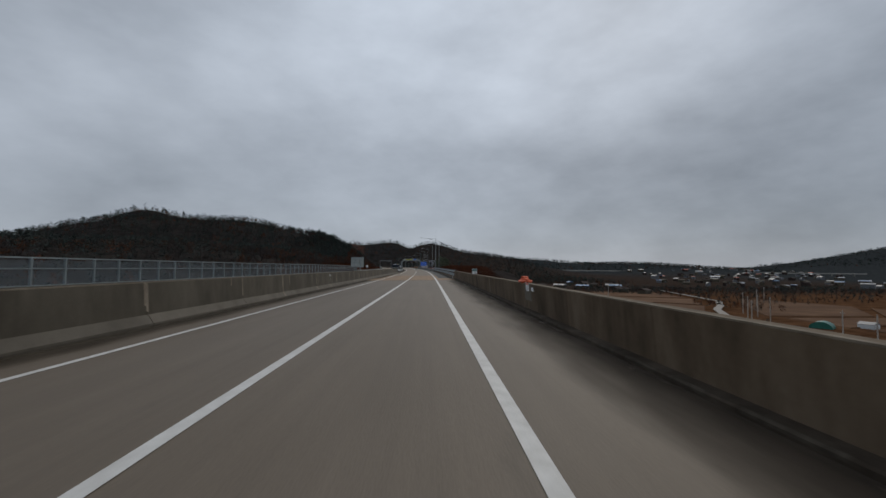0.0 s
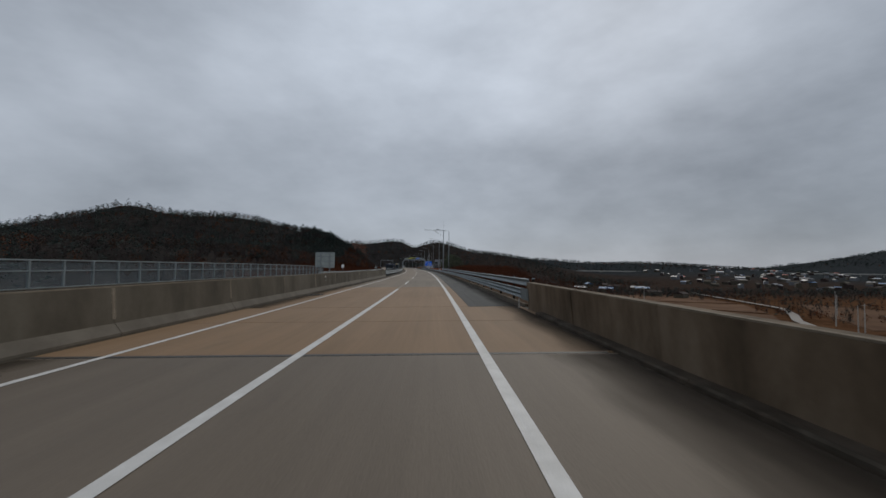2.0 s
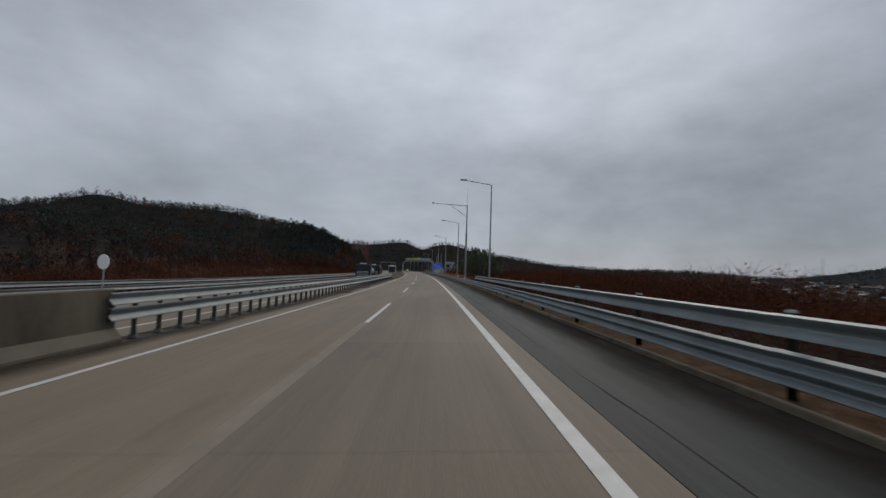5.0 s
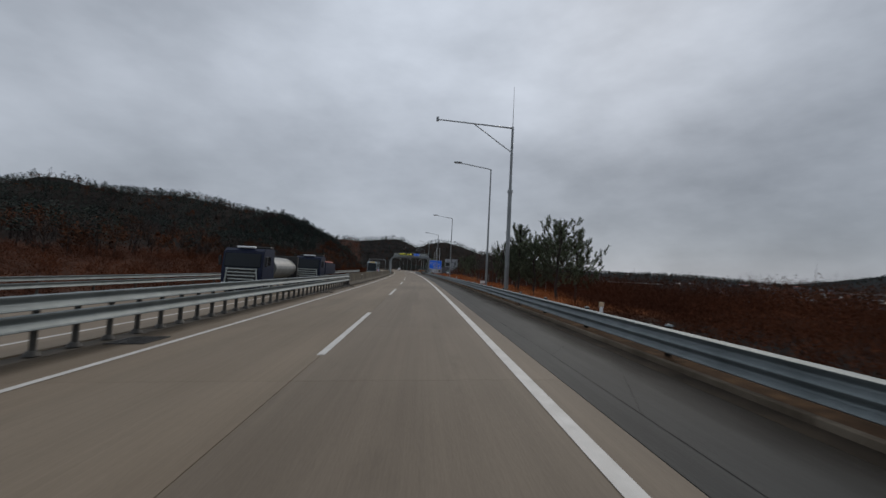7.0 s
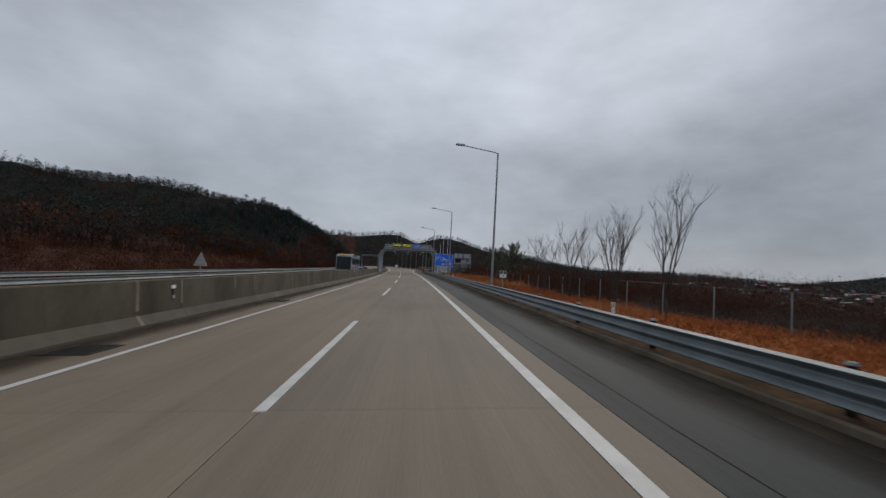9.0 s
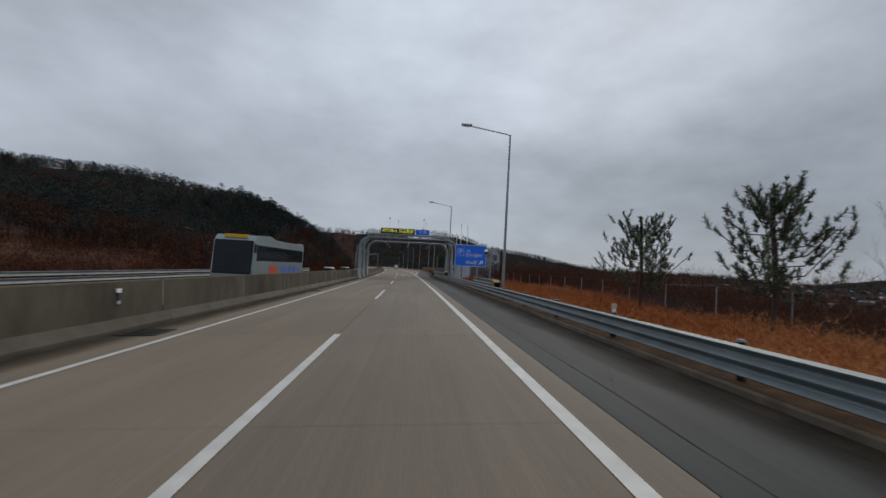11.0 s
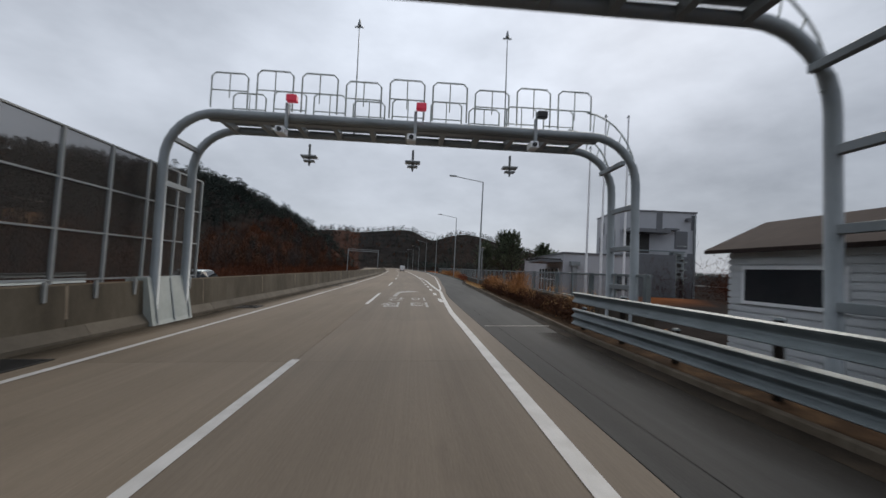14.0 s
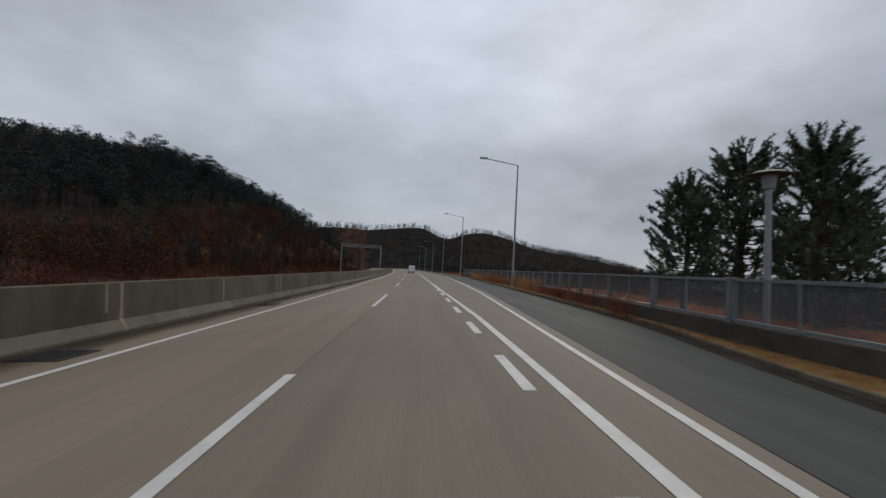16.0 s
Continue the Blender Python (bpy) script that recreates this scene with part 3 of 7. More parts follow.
def rail_run(name, s0, s1, beams, post_u, post_top, spacing, out, label, foot=False, mat="galvanised", post_mat="dull_zinc", sag=lambda q: 0.0):
    top = tagged(empty(name), label, "guardrail", group="guardrails along the road")
    for z0, z1, u, waves in beams:
        n = max(1, round((s1 - s0) / 4.0))
        for i in range(n):
            a, b = s0 + (s1 - s0) * i / n, s0 + (s1 - s0) * (i + 1) / n
            part("beam", sweep(a, b + (0.12 if i < n - 1 else 0), w_beam(z0 + sag((a + b) / 2), z1 + sag((a + b) / 2), u + (0.0 if i % 2 else out * 0.004), out, waves), 2.0), mat, top)
    n = int((s1 - s0) / spacing)
    cap = bmesh.new()
    bmesh.ops.create_cone(cap, cap_ends=True, segments=10, radius1=0.075, radius2=0.05, depth=0.035, matrix=Matrix.Translation((0, 0, post_top + 0.017)))
    cap_me = None
    for i in range(n + 1):
        m = stand(s0 + spacing * i + 0.1, post_u)
        if cap_me is None:
            ob = part("post_cap", cap, mat, top, "pale round cap")
            cap_me = ob.data
        else:
            ob = new("post_cap", cap_me)
            ob.parent = top
        ob.matrix_world = m
    bm = bmesh.new()
    rod(bm, (0, 0, -0.3), (0, 0, post_top), 0.062, n=10)
    post_me = None
    for i in range(n + 1):
        m = stand(s0 + spacing * i + 0.1, post_u)
        if post_me is None:
            ob = part("post", bm, post_mat, top, smooth=False)
            post_me = ob.data
        else:
            ob = new("post", post_me)
            ob.parent = top
        ob.matrix_world = m
    if foot:
        fb = bmesh.new()
        bmesh.ops.create_cone(fb, cap_ends=True, segments=12, radius1=0.15, radius2=0.09, depth=0.09, matrix=Matrix.Translation((0, 0, 0.045)))
        foot_me = None
        for i in range(n + 1):
            m = stand(s0 + spacing * i + 0.1, post_u)
            if foot_me is None:
                ob = part("foot", fb, "dull_zinc", top)
                foot_me = ob.data
            else:
                ob = new("foot", foot_me)
                ob.parent = top
            ob.matrix_world = m
    return top


settle = lambda q: -0.11 * min(1.0, max(0.0, (q - 100) / 55))
rail_run("guardrail", 56.9, 149.0, [(0.29, 0.74, 4.80, 3)], 4.95, 0.66, 4.0, -1, "galvanised steel guardrail with three ridges on round posts", post_mat="brown_steel", sag=settle)
rail_run("guardrail", 56.9, 149.0, [(0.88, 1.18, 4.80, 2)], 4.95, 1.18, 4.0, -1, "upper galvanised steel guardrail beam on round posts", post_mat="brown_steel", sag=lambda q: 0.4 * settle(q))
rail_run("guardrail", 149.0, 313.4, [(0.18, 0.64, 4.80, 3)], 4.95, 0.65, 4.0, -1, "single-tier galvanised steel guardrail on round posts", post_mat="brown_steel")
rail_run("guardrail", 264.9, 273.3, [(0.64, 0.96, 5.26, 2)], 5.40, 0.96, 2.0, -1, "short upper guardrail beam on tall round posts")
rail_run("guardrail", 294.9, 313.4, [(0.79, 1.08, 4.80, 2)], 4.95, 1.09, 4.0, -1, "upper guardrail beam on tall round posts", post_mat="brown_steel")
rail_run("guardrail", 117.6, 197.85, [(0.50, 0.82, -7.12, 2), (0.88, 1.18, -7.12, 2)], -7.28, 1.14, 1.0, 1, "removable steel median guardrail on flanged posts", foot=True)
rail_run("guardrail", 121.0, 330.0, [(0.55, 0.85, -20.2, 2), (0.95, 1.2, -20.2, 2)], -20.4, 1.18, 4.0, 1, "two-tier galvanised steel guardrail beyond the opposite carriageway")

# end piece of the median guardrail, against the concrete barrier
terminal = tagged(empty("rail_terminal", stand(197.9, -7.12)), "pale steel end piece of the median guardrail on a dark foot", "rail terminal")
bm = bmesh.new()
box(bm, (0.36, 0.05, 0.72), (-0.12, 0.0, 0.86), 0.01)
part("end_plate", bm, "galvanised", terminal)
for k in range(4):
    bm = bmesh.new()
    box(bm, (0.46, 0.16, 0.035), (-0.1, -0.06, 0.56 + 0.2 * k), 0.01)
    part("fin", bm, "galvanised", terminal)
bm = bmesh.new()
profile = [(-0.2, 0.0), (0.24, 0.0), (0.16, 0.5), (-0.1, 0.5)]
fa = [bm.verts.new((-0.3, y, z)) for y, z in profile]
fb = [bm.verts.new((0.06, y, z)) for y, z in profile]
bm.faces.new(fa)
bm.faces.new(fb[::-1])
for k in range(4):
    bm.faces.new((fa[k], fb[k], fb[(k + 1) % 4], fa[(k + 1) % 4]))
bmesh.ops.recalc_face_normals(bm, faces=bm.faces)
part("foot", bm, "iron", terminal, "dark iron foot")

anchor = tagged(empty("rail_anchor"), "galvanised plate that bolts the guardrail to the parapet", "anchor plate")
part("plate", sweep(56.35, 57.7, [(4.600, 0.32), (4.615, 0.32), (4.585, 0.80), (4.570, 0.80)], 1), "galvanised", anchor)
for k in range(5):
    z = 0.38 + 0.085 * k
    u = 4.600 - 0.0625 * (z - 0.32)
    part("slot", sweep(56.4, 56.58 + 0.1 * (k % 2), [(u - 0.006, z), (u + 0.004, z), (u + 0.003, z + 0.022), (u - 0.007, z + 0.022)], 1), "black", anchor, "dark bolt slot")
bm = bmesh.new()
rod(bm, (0, 0, 0), (0.03, 0.1, 0.36), 0.03, n=8)
part("stub_pipe", bm, "pale_concrete", anchor).matrix_world = stand(57.0, 4.36)

# ---- lamp columns ----
def lamp_column(height, reach):
    """Base at the origin; the arm reaches along -x."""
    top = empty("street_lamp")
    bm = bmesh.new()
    rod(bm, (0, 0, 0), (0, 0, height), 0.105, 0.06, 12)
    part("column", bm, "pole_steel", top, smooth=False)
    bm = bmesh.new()
    tube(bm, [(0, 0, height - 0.05), (-0.25, 0, height + 0.03), (-reach + 0.5, 0, height + 0.42)], 0.04)
    part("arm", bm, "pole_steel", top)
    bm = bmesh.new()
    box(bm, (0.75, 0.26, 0.13), (-reach + 0.3, 0, height + 0.46), 0.04)
    part("lamp_head", bm, "grey_paint", top)
    bm = bmesh.new()
    box(bm, (0.5, 0.2, 0.05), (-reach + 0.3, 0, height + 0.385), 0.02)
    part("glass", bm, "white_sign", top, "milky glass under the lamp head")
    bm = bmesh.new()
    box(bm, (0.42, 0.42, 0.3), (0, 0, 0.02), 0.03)
    part("base", bm, "pale_concrete", top)
    bm = bmesh.new()
    box(bm, (0.12, 0.02, 0.4), (0, -0.1, 0.75), 0.004)
    part("hatch", bm, "grey_paint", top)
    return tagged(top, "tall grey steel street lamp with a single arm", "street lamp", group="street lamps along the road")


LAMPS = [(154.0, 6.9), (192.0, 6.4), (230.5, 6.35), (268.15, 6.48), (303.8, 6.2), (344.6, 7.13), (380.5, 8.65), (420, 8.4), (460, 8.4), (500, 8.4), (540, 8.4), (580, 8.4)]
first_lamp = lamp_column(11.3, 3.45)
first_lamp.matrix_world = stand(LAMPS[0][0], LAMPS[0][1], -0.1)
for s, u in LAMPS[1:]:
    copy_thing(first_lamp, stand(s, u, -0.1) @ Matrix.Diagonal((1, 1, 0.95 if 340 < s < 350 else 1.0, 1)))


# ---- woods: clouds of small leaves, needles and twigs ----
rng = np.random.default_rng(7)


def tri_mesh(name, tri, mat, label, category):
    """One object from an array of triangles (n, 3, 3)."""
    n = len(tri)
    me = bpy.data.meshes.new(name)
    me.vertices.add(3 * n)
    me.vertices.foreach_set("co", np.ascontiguousarray(tri, np.float32).reshape(-1))
    me.loops.add(3 * n)
    me.loops.foreach_set("vertex_index", np.arange(3 * n, dtype=np.int32))
    me.polygons.add(n)
    me.polygons.foreach_set("loop_start", np.arange(0, 3 * n, 3, dtype=np.int32))
    me.update(calc_edges=True)
    me.materials.append(M[mat])
    return tagged(new(name, me), label, category, kind="stuff")


def units(n):
    v = rng.normal(size=(n, 3))
    return v / np.linalg.norm(v, axis=1, keepdims=True)


def leaves(centre, radius, count, size, flat=1.0):
    """Leaf clumps: count triangles in each ellipsoid."""
    n = len(centre) * count
    c, r = np.repeat(centre, count, 0), np.repeat(radius, count, 0)
    p = c + r * units(n) * rng.random((n, 1)) ** 0.4
    a = units(n) * size * (0.5 + rng.random((n, 1)))
    b = units(n) * size * (0.5 + rng.random((n, 1)))
    a[:, 2] *= flat
    b[:, 2] *= flat
    return np.stack([p, p + a, p + b], 1)


def twigs(foot, height, count, width, spread_out=0.5, low=0.15, reach=1.0):
    """Thin upright sprays: count slivers from each stem, fanning out to its height."""
    n = len(foot) * count
    f, h = np.repeat(foot, count, 0), np.repeat(height, count)[:, None]
    d = units(n)
    d[:, 2] = np.abs(d[:, 2]) * 0.9 + 0.5
    d /= np.linalg.norm(d, axis=1, keepdims=True)
    start = low + (0.95 - low) * rng.random((n, 1)) ** 1.3
    side = units(n)
    side[:, 2] = 0
    p = f + np.concatenate([side[:, :2] * h * spread_out * 0.35 * rng.random((n, 1)), start * h * 0.7], 1)
    tip = p + d * h * reach * (0.18 + 0.22 * rng.random((n, 1)))
    w = np.cross(d, units(n)) * width * (0.6 + 0.8 * rng.random((n, 1)))
    return np.stack([p - w, p + w, tip], 1)


def stems(foot, height, width, part_of=0.7):
    n = len(foot)
    ang = rng.random((n, 1)) * 6.28
    w = np.concatenate([np.cos(ang), np.sin(ang), np.zeros((n, 1))], 1) * width
    top = foot + np.concatenate([rng.normal(size=(n, 2)) * 0.05 * height[:, None], (height * part_of)[:, None]], 1)
    w2 = np.concatenate([-np.sin(ang), np.cos(ang), np.zeros((n, 1))], 1) * width
    return np.concatenate([np.stack([foot - w, foot + w, top], 1), np.stack([foot - w2, foot + w2, top], 1)])


def scatter(s0, s1, u0, u1, gap, keep=None):
    n = max(1, int((s1 - s0) * (u1 - u0) / gap ** 2))
    s, u = s0 + (s1 - s0) * rng.random(n), u0 + (u1 - u0) * rng.random(n)
    if keep is not None:
        k = keep(s, u)
        s, u = s[k], u[k]
    x, y = places(s, u)
    return s, u, np.stack([x, y, ground_z(s, u) - 0.15], 1)


def mat_leaf(name, colours, island):
    M[name] = material(name, colours, 0.05, 0.9, fine=0.0, island=island, spec=0.0)


mat_leaf("pine_needles", [(0.030, 0.038, 0.036), (0.044, 0.054, 0.049), (0.060, 0.071, 0.060)], 0.35)
mat_leaf("oak_leaves", [(0.042, 0.026, 0.019), (0.080, 0.038, 0.022), (0.15, 0.052, 0.025)], 0.4)
mat_leaf("bare_twigs", [(0.044, 0.037, 0.035), (0.060, 0.049, 0.045), (0.078, 0.062, 0.054)], 0.3)
mat_leaf("red_scrub", [(0.036, 0.016, 0.011), (0.075, 0.029, 0.017), (0.13, 0.046, 0.022)], 0.4)
mat_leaf("dry_grass", [(0.26, 0.115, 0.047), (0.42, 0.21, 0.09), (0.56, 0.34, 0.17)], 0.4)

pine_t, oak_t, bare_t, scrub_t = [], [], [], []


def pines(base, h, k, size):
    tiers = 4
    for i in range(tiers):
        low = 0.5 if size < 0.6 else 0.08
        f = low + (1 - low) * (i + 0.5) / tiers
        c = base + np.stack([rng.normal(size=len(base)) * 0.08 * h, rng.normal(size=len(base)) * 0.08 * h, h * f], 1)
        r = (h * (0.26 - 0.16 * abs(f - 0.5) * 2 + 0.05 * rng.random(len(base))))[:, None] * np.array([1, 1, 0.38 if size < 0.6 else 0.7])
        pine_t.append(leaves(c, r, max(2, k // tiers), size, 0.55))
    if size < 0.6:
        bare_t.append(stems(base, h, 0.16, 0.9))


def oaks(base, h, k, size):
    c = base + np.stack([0 * h, 0 * h, h * 0.6], 1)
    oak_t.append(leaves(c, (h * 0.36)[:, None] * np.array([0.9, 0.9, 1.05]), k, size))
    if size < 0.45:
        bare_t.append(stems(base, h, 0.14, 0.8))


def bares(base, h, k, width):
    bare_t.append(twigs(base, h, k, width))
    if width < 0.07:
        bare_t.append(stems(base, h, 0.15, 0.85))


def wood_patch(s0, s1, u0, u1, gap, tall, k, size, pine_share, oak_share, keep=None):
    s, u, b = scatter(s0, s1, u0, u1, gap, keep)
    h = tall * ((0.55 + 0.75 * rng.random(len(b))) if size < 0.6 else (0.9 + 0.3 * rng.random(len(b))))
    x = rng.random(len(b))
    clump = 0.5 + 0.5 * wobble(s, u, 23, 9)
    p = x < pine_share * (0.4 + 1.2 * clump)
    o = (~p) & (x < pine_share * (0.4 + 1.2 * clump) + oak_share)
    r = ~(p | o)
    if p.any():
        pines(b[p], h[p], k, size)
    if o.any():
        oaks(b[o], h[o] * 0.8, k, size * 0.75)
    if r.any():
        bares(b[r], h[r] * 0.9, k, size * 0.13)


# near slope beside the opposite carriageway
wood_patch(300, 540, -56, -29, 3.0, 6.0, 200, 0.30, 0.06, 0.62)
wood_patch(320, 540, -110, -58, 4.2, 8.0, 240, 0.42, 0.72, 0.08)
wood_patch(150, 320, -75, -42, 3.6, 5.0, 70, 0.5, 0.1, 0.35)
wood_patch(150, 330, -170, -75, 4.6, 6.5, 60, 0.65, 0.45, 0.15)
wood_patch(330, 760, -250, -110, 5.0, 6.5, 56, 0.75, 0.72, 0.12)
wood_patch(540, 800, -110, -30, 4.6, 6.5, 56, 0.7, 0.6, 0.2)
wood_patch(430, 900, -460, -250, 6.0, 6.5, 40, 1.0, 0.75, 0.12)
wood_patch(100, 430, -560, -170, 7.0, 6.5, 36, 1.05, 0.6, 0.15)
wood_patch(-60, 150, -400, -80, 8.0, 7.0, 30, 1.2, 0.35, 0.2)
wood_patch(800, 1250, -300, -25, 6.0, 7.0, 28, 1.2, 0.75, 0.12)
# big pines on the spur
wood_patch(500, 650, -105, -42, 5.0, 8.0, 150, 0.5, 0.85, 0.05)
wood_patch(425, 510, -95, -56, 6.0, 9.0, 1000, 0.3, 1.3, 0.0)
# right-hand woods and the far hills
wood_patch(356, 480, 23, 60, 3.0, 3.2, 110, 0.2, 0.3, 0.15)
wood_patch(400, 640, 24, 80, 4.5, 3.4, 90, 0.32, 0.4, 0.1)
wood_patch(520, 1100, 14, 330, 5.2, 6.0, 32, 0.9, 0.75, 0.15, lambda s, u: (s > 720) | (u > 26))
wood_patch(730, 1100, -30, 14, 5.6, 6.0, 30, 0.9, 0.75, 0.15)
wood_patch(250, 520, 60, 110, 7.0, 5.0, 30, 0.9, 0.2, 0.3)
wood_patch(1050, 1700, -160, 560, 8.0, 7.0, 20, 1.7, 0.62, 0.12)
wood_patch(900, 1700, 560, 1400, 15.0, 8.0, 14, 3.0, 0.65, 0.1, lambda s, u: ground_z(s, u) > -6)
wood_patch(1700, 2900, 500, 2400, 30.0, 10.0, 12, 5.0, 0.7, 0.05)
wood_patch(600, 1600, 2050, 2800, 20.0, 9.0, 12, 4.0, 0.7, 0.05)
wood_patch(60, 250, 48, 70, 6.0, 4.0, 40, 0.6, 0.05, 0.3)
# dark hedgerows between the fields and before the town
wood_patch(118, 150, 108, 135, 4.5, 3.5, 40, 0.6, 0.1, 0.3)
wood_patch(196, 245, 172, 192, 5.0, 5.0, 40, 0.7, 0.2, 0.3)
wood_patch(340, 420, 160, 520, 5.0, 5.0, 22, 1.0, 0.35, 0.1)
wood_patch(250, 345, 225, 420, 8.0, 3.5, 22, 0.9, 0.2, 0.15)
wood_patch(240, 900, 200, 270, 9.0, 6.0, 22, 1.0, 0.25, 0.2)

tri_mesh("pine_wood", np.concatenate(pine_t), "pine_needles", "dark green pine woods covering the hills", "woods")
tri_mesh("oak_wood", np.concatenate(oak_t), "oak_leaves", "rust-brown oak scrub with dead leaves on the slope", "woods")
tri_mesh("bare_wood", np.concatenate(bare_t), "bare_twigs", "leafless grey-brown winter woods on the hills", "woods")

# low reddish thicket beside both carriageways
for s0, s1, u0, u1, gap, hh in ((118, 330, -46, -22.5, 1.35, 2.6), (330, 560, -58, -22.5, 1.6, 2.8), (112, 150, 6.4, 24, 0.8, 2.2), (140, 172, 6.2, 9.5, 0.7, 1.1), (150, 182, 9.5, 24, 0.75, 2.3), (180, 205, 13.0, 26, 0.85, 2.9), (205, 330, 15.4, 29, 1.0, 3.2),
                                (330, 470, 26, 44, 2.2, 2.5), (345, 410, 13, 26, 1.2, 1.3), (60, 115, 6.6, 30, 1.2, 2.0)):
    s, u, b = scatter(s0, s1, u0, u1, gap)
    h = hh * (0.5 + 0.8 * rng.random(len(b)))
    scrub_t.append(twigs(b, h, 80 if gap < 1.3 else 46, 0.0075 if gap < 1.3 else 0.02, 1.6, 0.02, 0.6))
    scrub_t.append(leaves(b + np.stack([0 * h, 0 * h, 0.36 * h], 1), h[:, None] * np.array([0.45, 0.45, 0.42]), 60, 0.06 if gap < 1.3 else 0.1))
tri_mesh("thicket", np.concatenate(scrub_t), "red_scrub", "reddish-brown bare thicket along the verges", "thicket")

# tufts of dry grass on the verge and behind the guardrail
tuft = []
for s0, s1, u0, u1, gap, hh in ((174, 190, 5.4, 9.0, 0.4, 0.34), (190, 299, 5.6, 15.5, 0.36, 0.42), (236, 299, 6.2, 15.5, 0.9, 0.8), (262, 299, 6.4, 14.0, 0.55, 0.55), (57, 172, 5.0, 6.0, 0.6, 0.3), (172, 262, 4.9, 6.4, 0.5, 0.22), (262, 320, 4.9, 7.0, 0.5, 0.25),
                                (350, 470, 9.5, 26, 1.3, 0.4)):
    s, u, b = scatter(s0, s1, u0, u1, gap)
    b[:, 2] += 0.12
    tuft.append(twigs(b, hh * (0.6 + 0.9 * rng.random(len(b))), 16, 0.012, 1.6, 0.0))
mat_leaf("rust_grass", [(0.15, 0.045, 0.020), (0.34, 0.115, 0.045), (0.56, 0.29, 0.13)], 0.6)
tri_mesh("verge_grass", np.concatenate(tuft), "rust_grass", "orange-brown dry grass tufts on the verge", "grass")


# ---- more materials ----
M["yellow_led"] = material("yellow_led", [(0.6, 0.57, 0.05), (0.7, 0.65, 0.08)], 9.0, 0.5)
led = M["yellow_led"].node_tree.nodes["Principled BSDF"]
led.inputs["Emission Color"].default_value, led.inputs["Emission Strength"].default_value = (0.78, 0.79, 0.06, 1), 0.6
M["red_lamp"] = material("red_lamp", [(0.30, 0.012, 0.03), (0.38, 0.02, 0.045)], 9.0, 0.4)
rl = M["red_lamp"].node_tree.nodes["Principled BSDF"]
rl.inputs["Emission Color"].default_value, rl.inputs["Emission Strength"].default_value = (1.0, 0.05, 0.12, 1), 0.12
M["pale_steel"] = material("pale_steel", [(0.30, 0.335, 0.315), (0.40, 0.43, 0.41)], 1.3, 0.5, fine=0.12, bump=0.1, bump_scale=8)
M["white_siding"] = material("white_siding", [(0.52, 0.54, 0.55), (0.62, 0.64, 0.65)], 0.9, 0.55, fine=0.05)
M["roof_brown"] = material("roof_brown", [(0.03, 0.021, 0.019), (0.048, 0.034, 0.03)], 1.5, 0.85, fine=0.2, spec=0.1)
M["panel_grey"] = material("panel_grey", [(0.34, 0.35, 0.375), (0.41, 0.42, 0.445)], 0.5, 0.45, fine=0.05, each=0.05)
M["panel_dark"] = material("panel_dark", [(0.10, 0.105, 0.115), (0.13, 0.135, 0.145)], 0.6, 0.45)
M["window_dark"] = material("window_dark", [(0.02, 0.024, 0.028), (0.035, 0.04, 0.045)], 0.5, 0.08)
M["bark"] = material("bark", [(0.028, 0.022, 0.019), (0.055, 0.043, 0.036)], 3.0, 0.9, bump=0.6, bump_scale=14, fine=0.3, stretch=(1, 1, 0.25))
M["hedge_brown"] = material("hedge_brown", [(0.035, 0.017, 0.010), (0.075, 0.032, 0.017), (0.12, 0.055, 0.026)], 0.8, 0.9, island=0.6, spec=0.15)
M["needles_near"] = material("needles_near", [(0.055, 0.068, 0.044), (0.10, 0.122, 0.078), (0.15, 0.178, 0.11)], 0.7, 0.8, island=0.55, spec=0.15)
M["yellow"] = material("yellow", [(0.62, 0.36, 0.02), (0.72, 0.44, 0.03)], 2.0, 0.5)
M["green_tarp"] = material("green_tarp", [(0.01, 0.10, 0.075), (0.015, 0.14, 0.10)], 0.8, 0.5)
M["orange_sack"] = material("orange_sack", [(0.55, 0.085, 0.03), (0.70, 0.12, 0.045)], 4.0, 0.7, bump=0.5, bump_scale=30, each=0.15)


def see_through(name, colour, alpha, rough):
    m = material(name, [tuple(c * 0.8 for c in colour), tuple(c * 1.15 for c in colour)], 0.9, rough)
    m.node_tree.nodes["Principled BSDF"].inputs["Alpha"].default_value = alpha
    M[name] = m


see_through("mesh_panel", (0.022, 0.017, 0.014), 0.52, 0.8)
see_through("clear_panel", (0.17, 0.19, 0.20), 0.26, 0.2)
see_through("bluish_panel", (0.20, 0.25, 0.28), 0.15, 0.3)
see_through("wire_mesh", (0.06, 0.055, 0.05), 0.14, 0.7)


def words(body, size, mat, parent, m, name="lettering", depth=0.006, label=""):
    """Lettering as a mesh, centred on m, readable from -y."""
    cu = bpy.data.curves.new("lettering", "FONT")
    cu.body, cu.size, cu.extrude, cu.align_x, cu.align_y = body, size, depth, "CENTER", "CENTER"
    tmp = new("lettering_curve", cu)
    bpy.context.view_layer.update()
    me = bpy.data.meshes.new_from_object(tmp.evaluated_get(bpy.context.evaluated_depsgraph_get()))
    bpy.data.objects.remove(tmp)
    bpy.data.curves.remove(cu)
    me.materials.clear()
    me.materials.append(M[mat])
    ob = new(name, me)
    ob.parent = parent
    ob.matrix_local = m
    if label:
        ob["label"] = label
    return ob



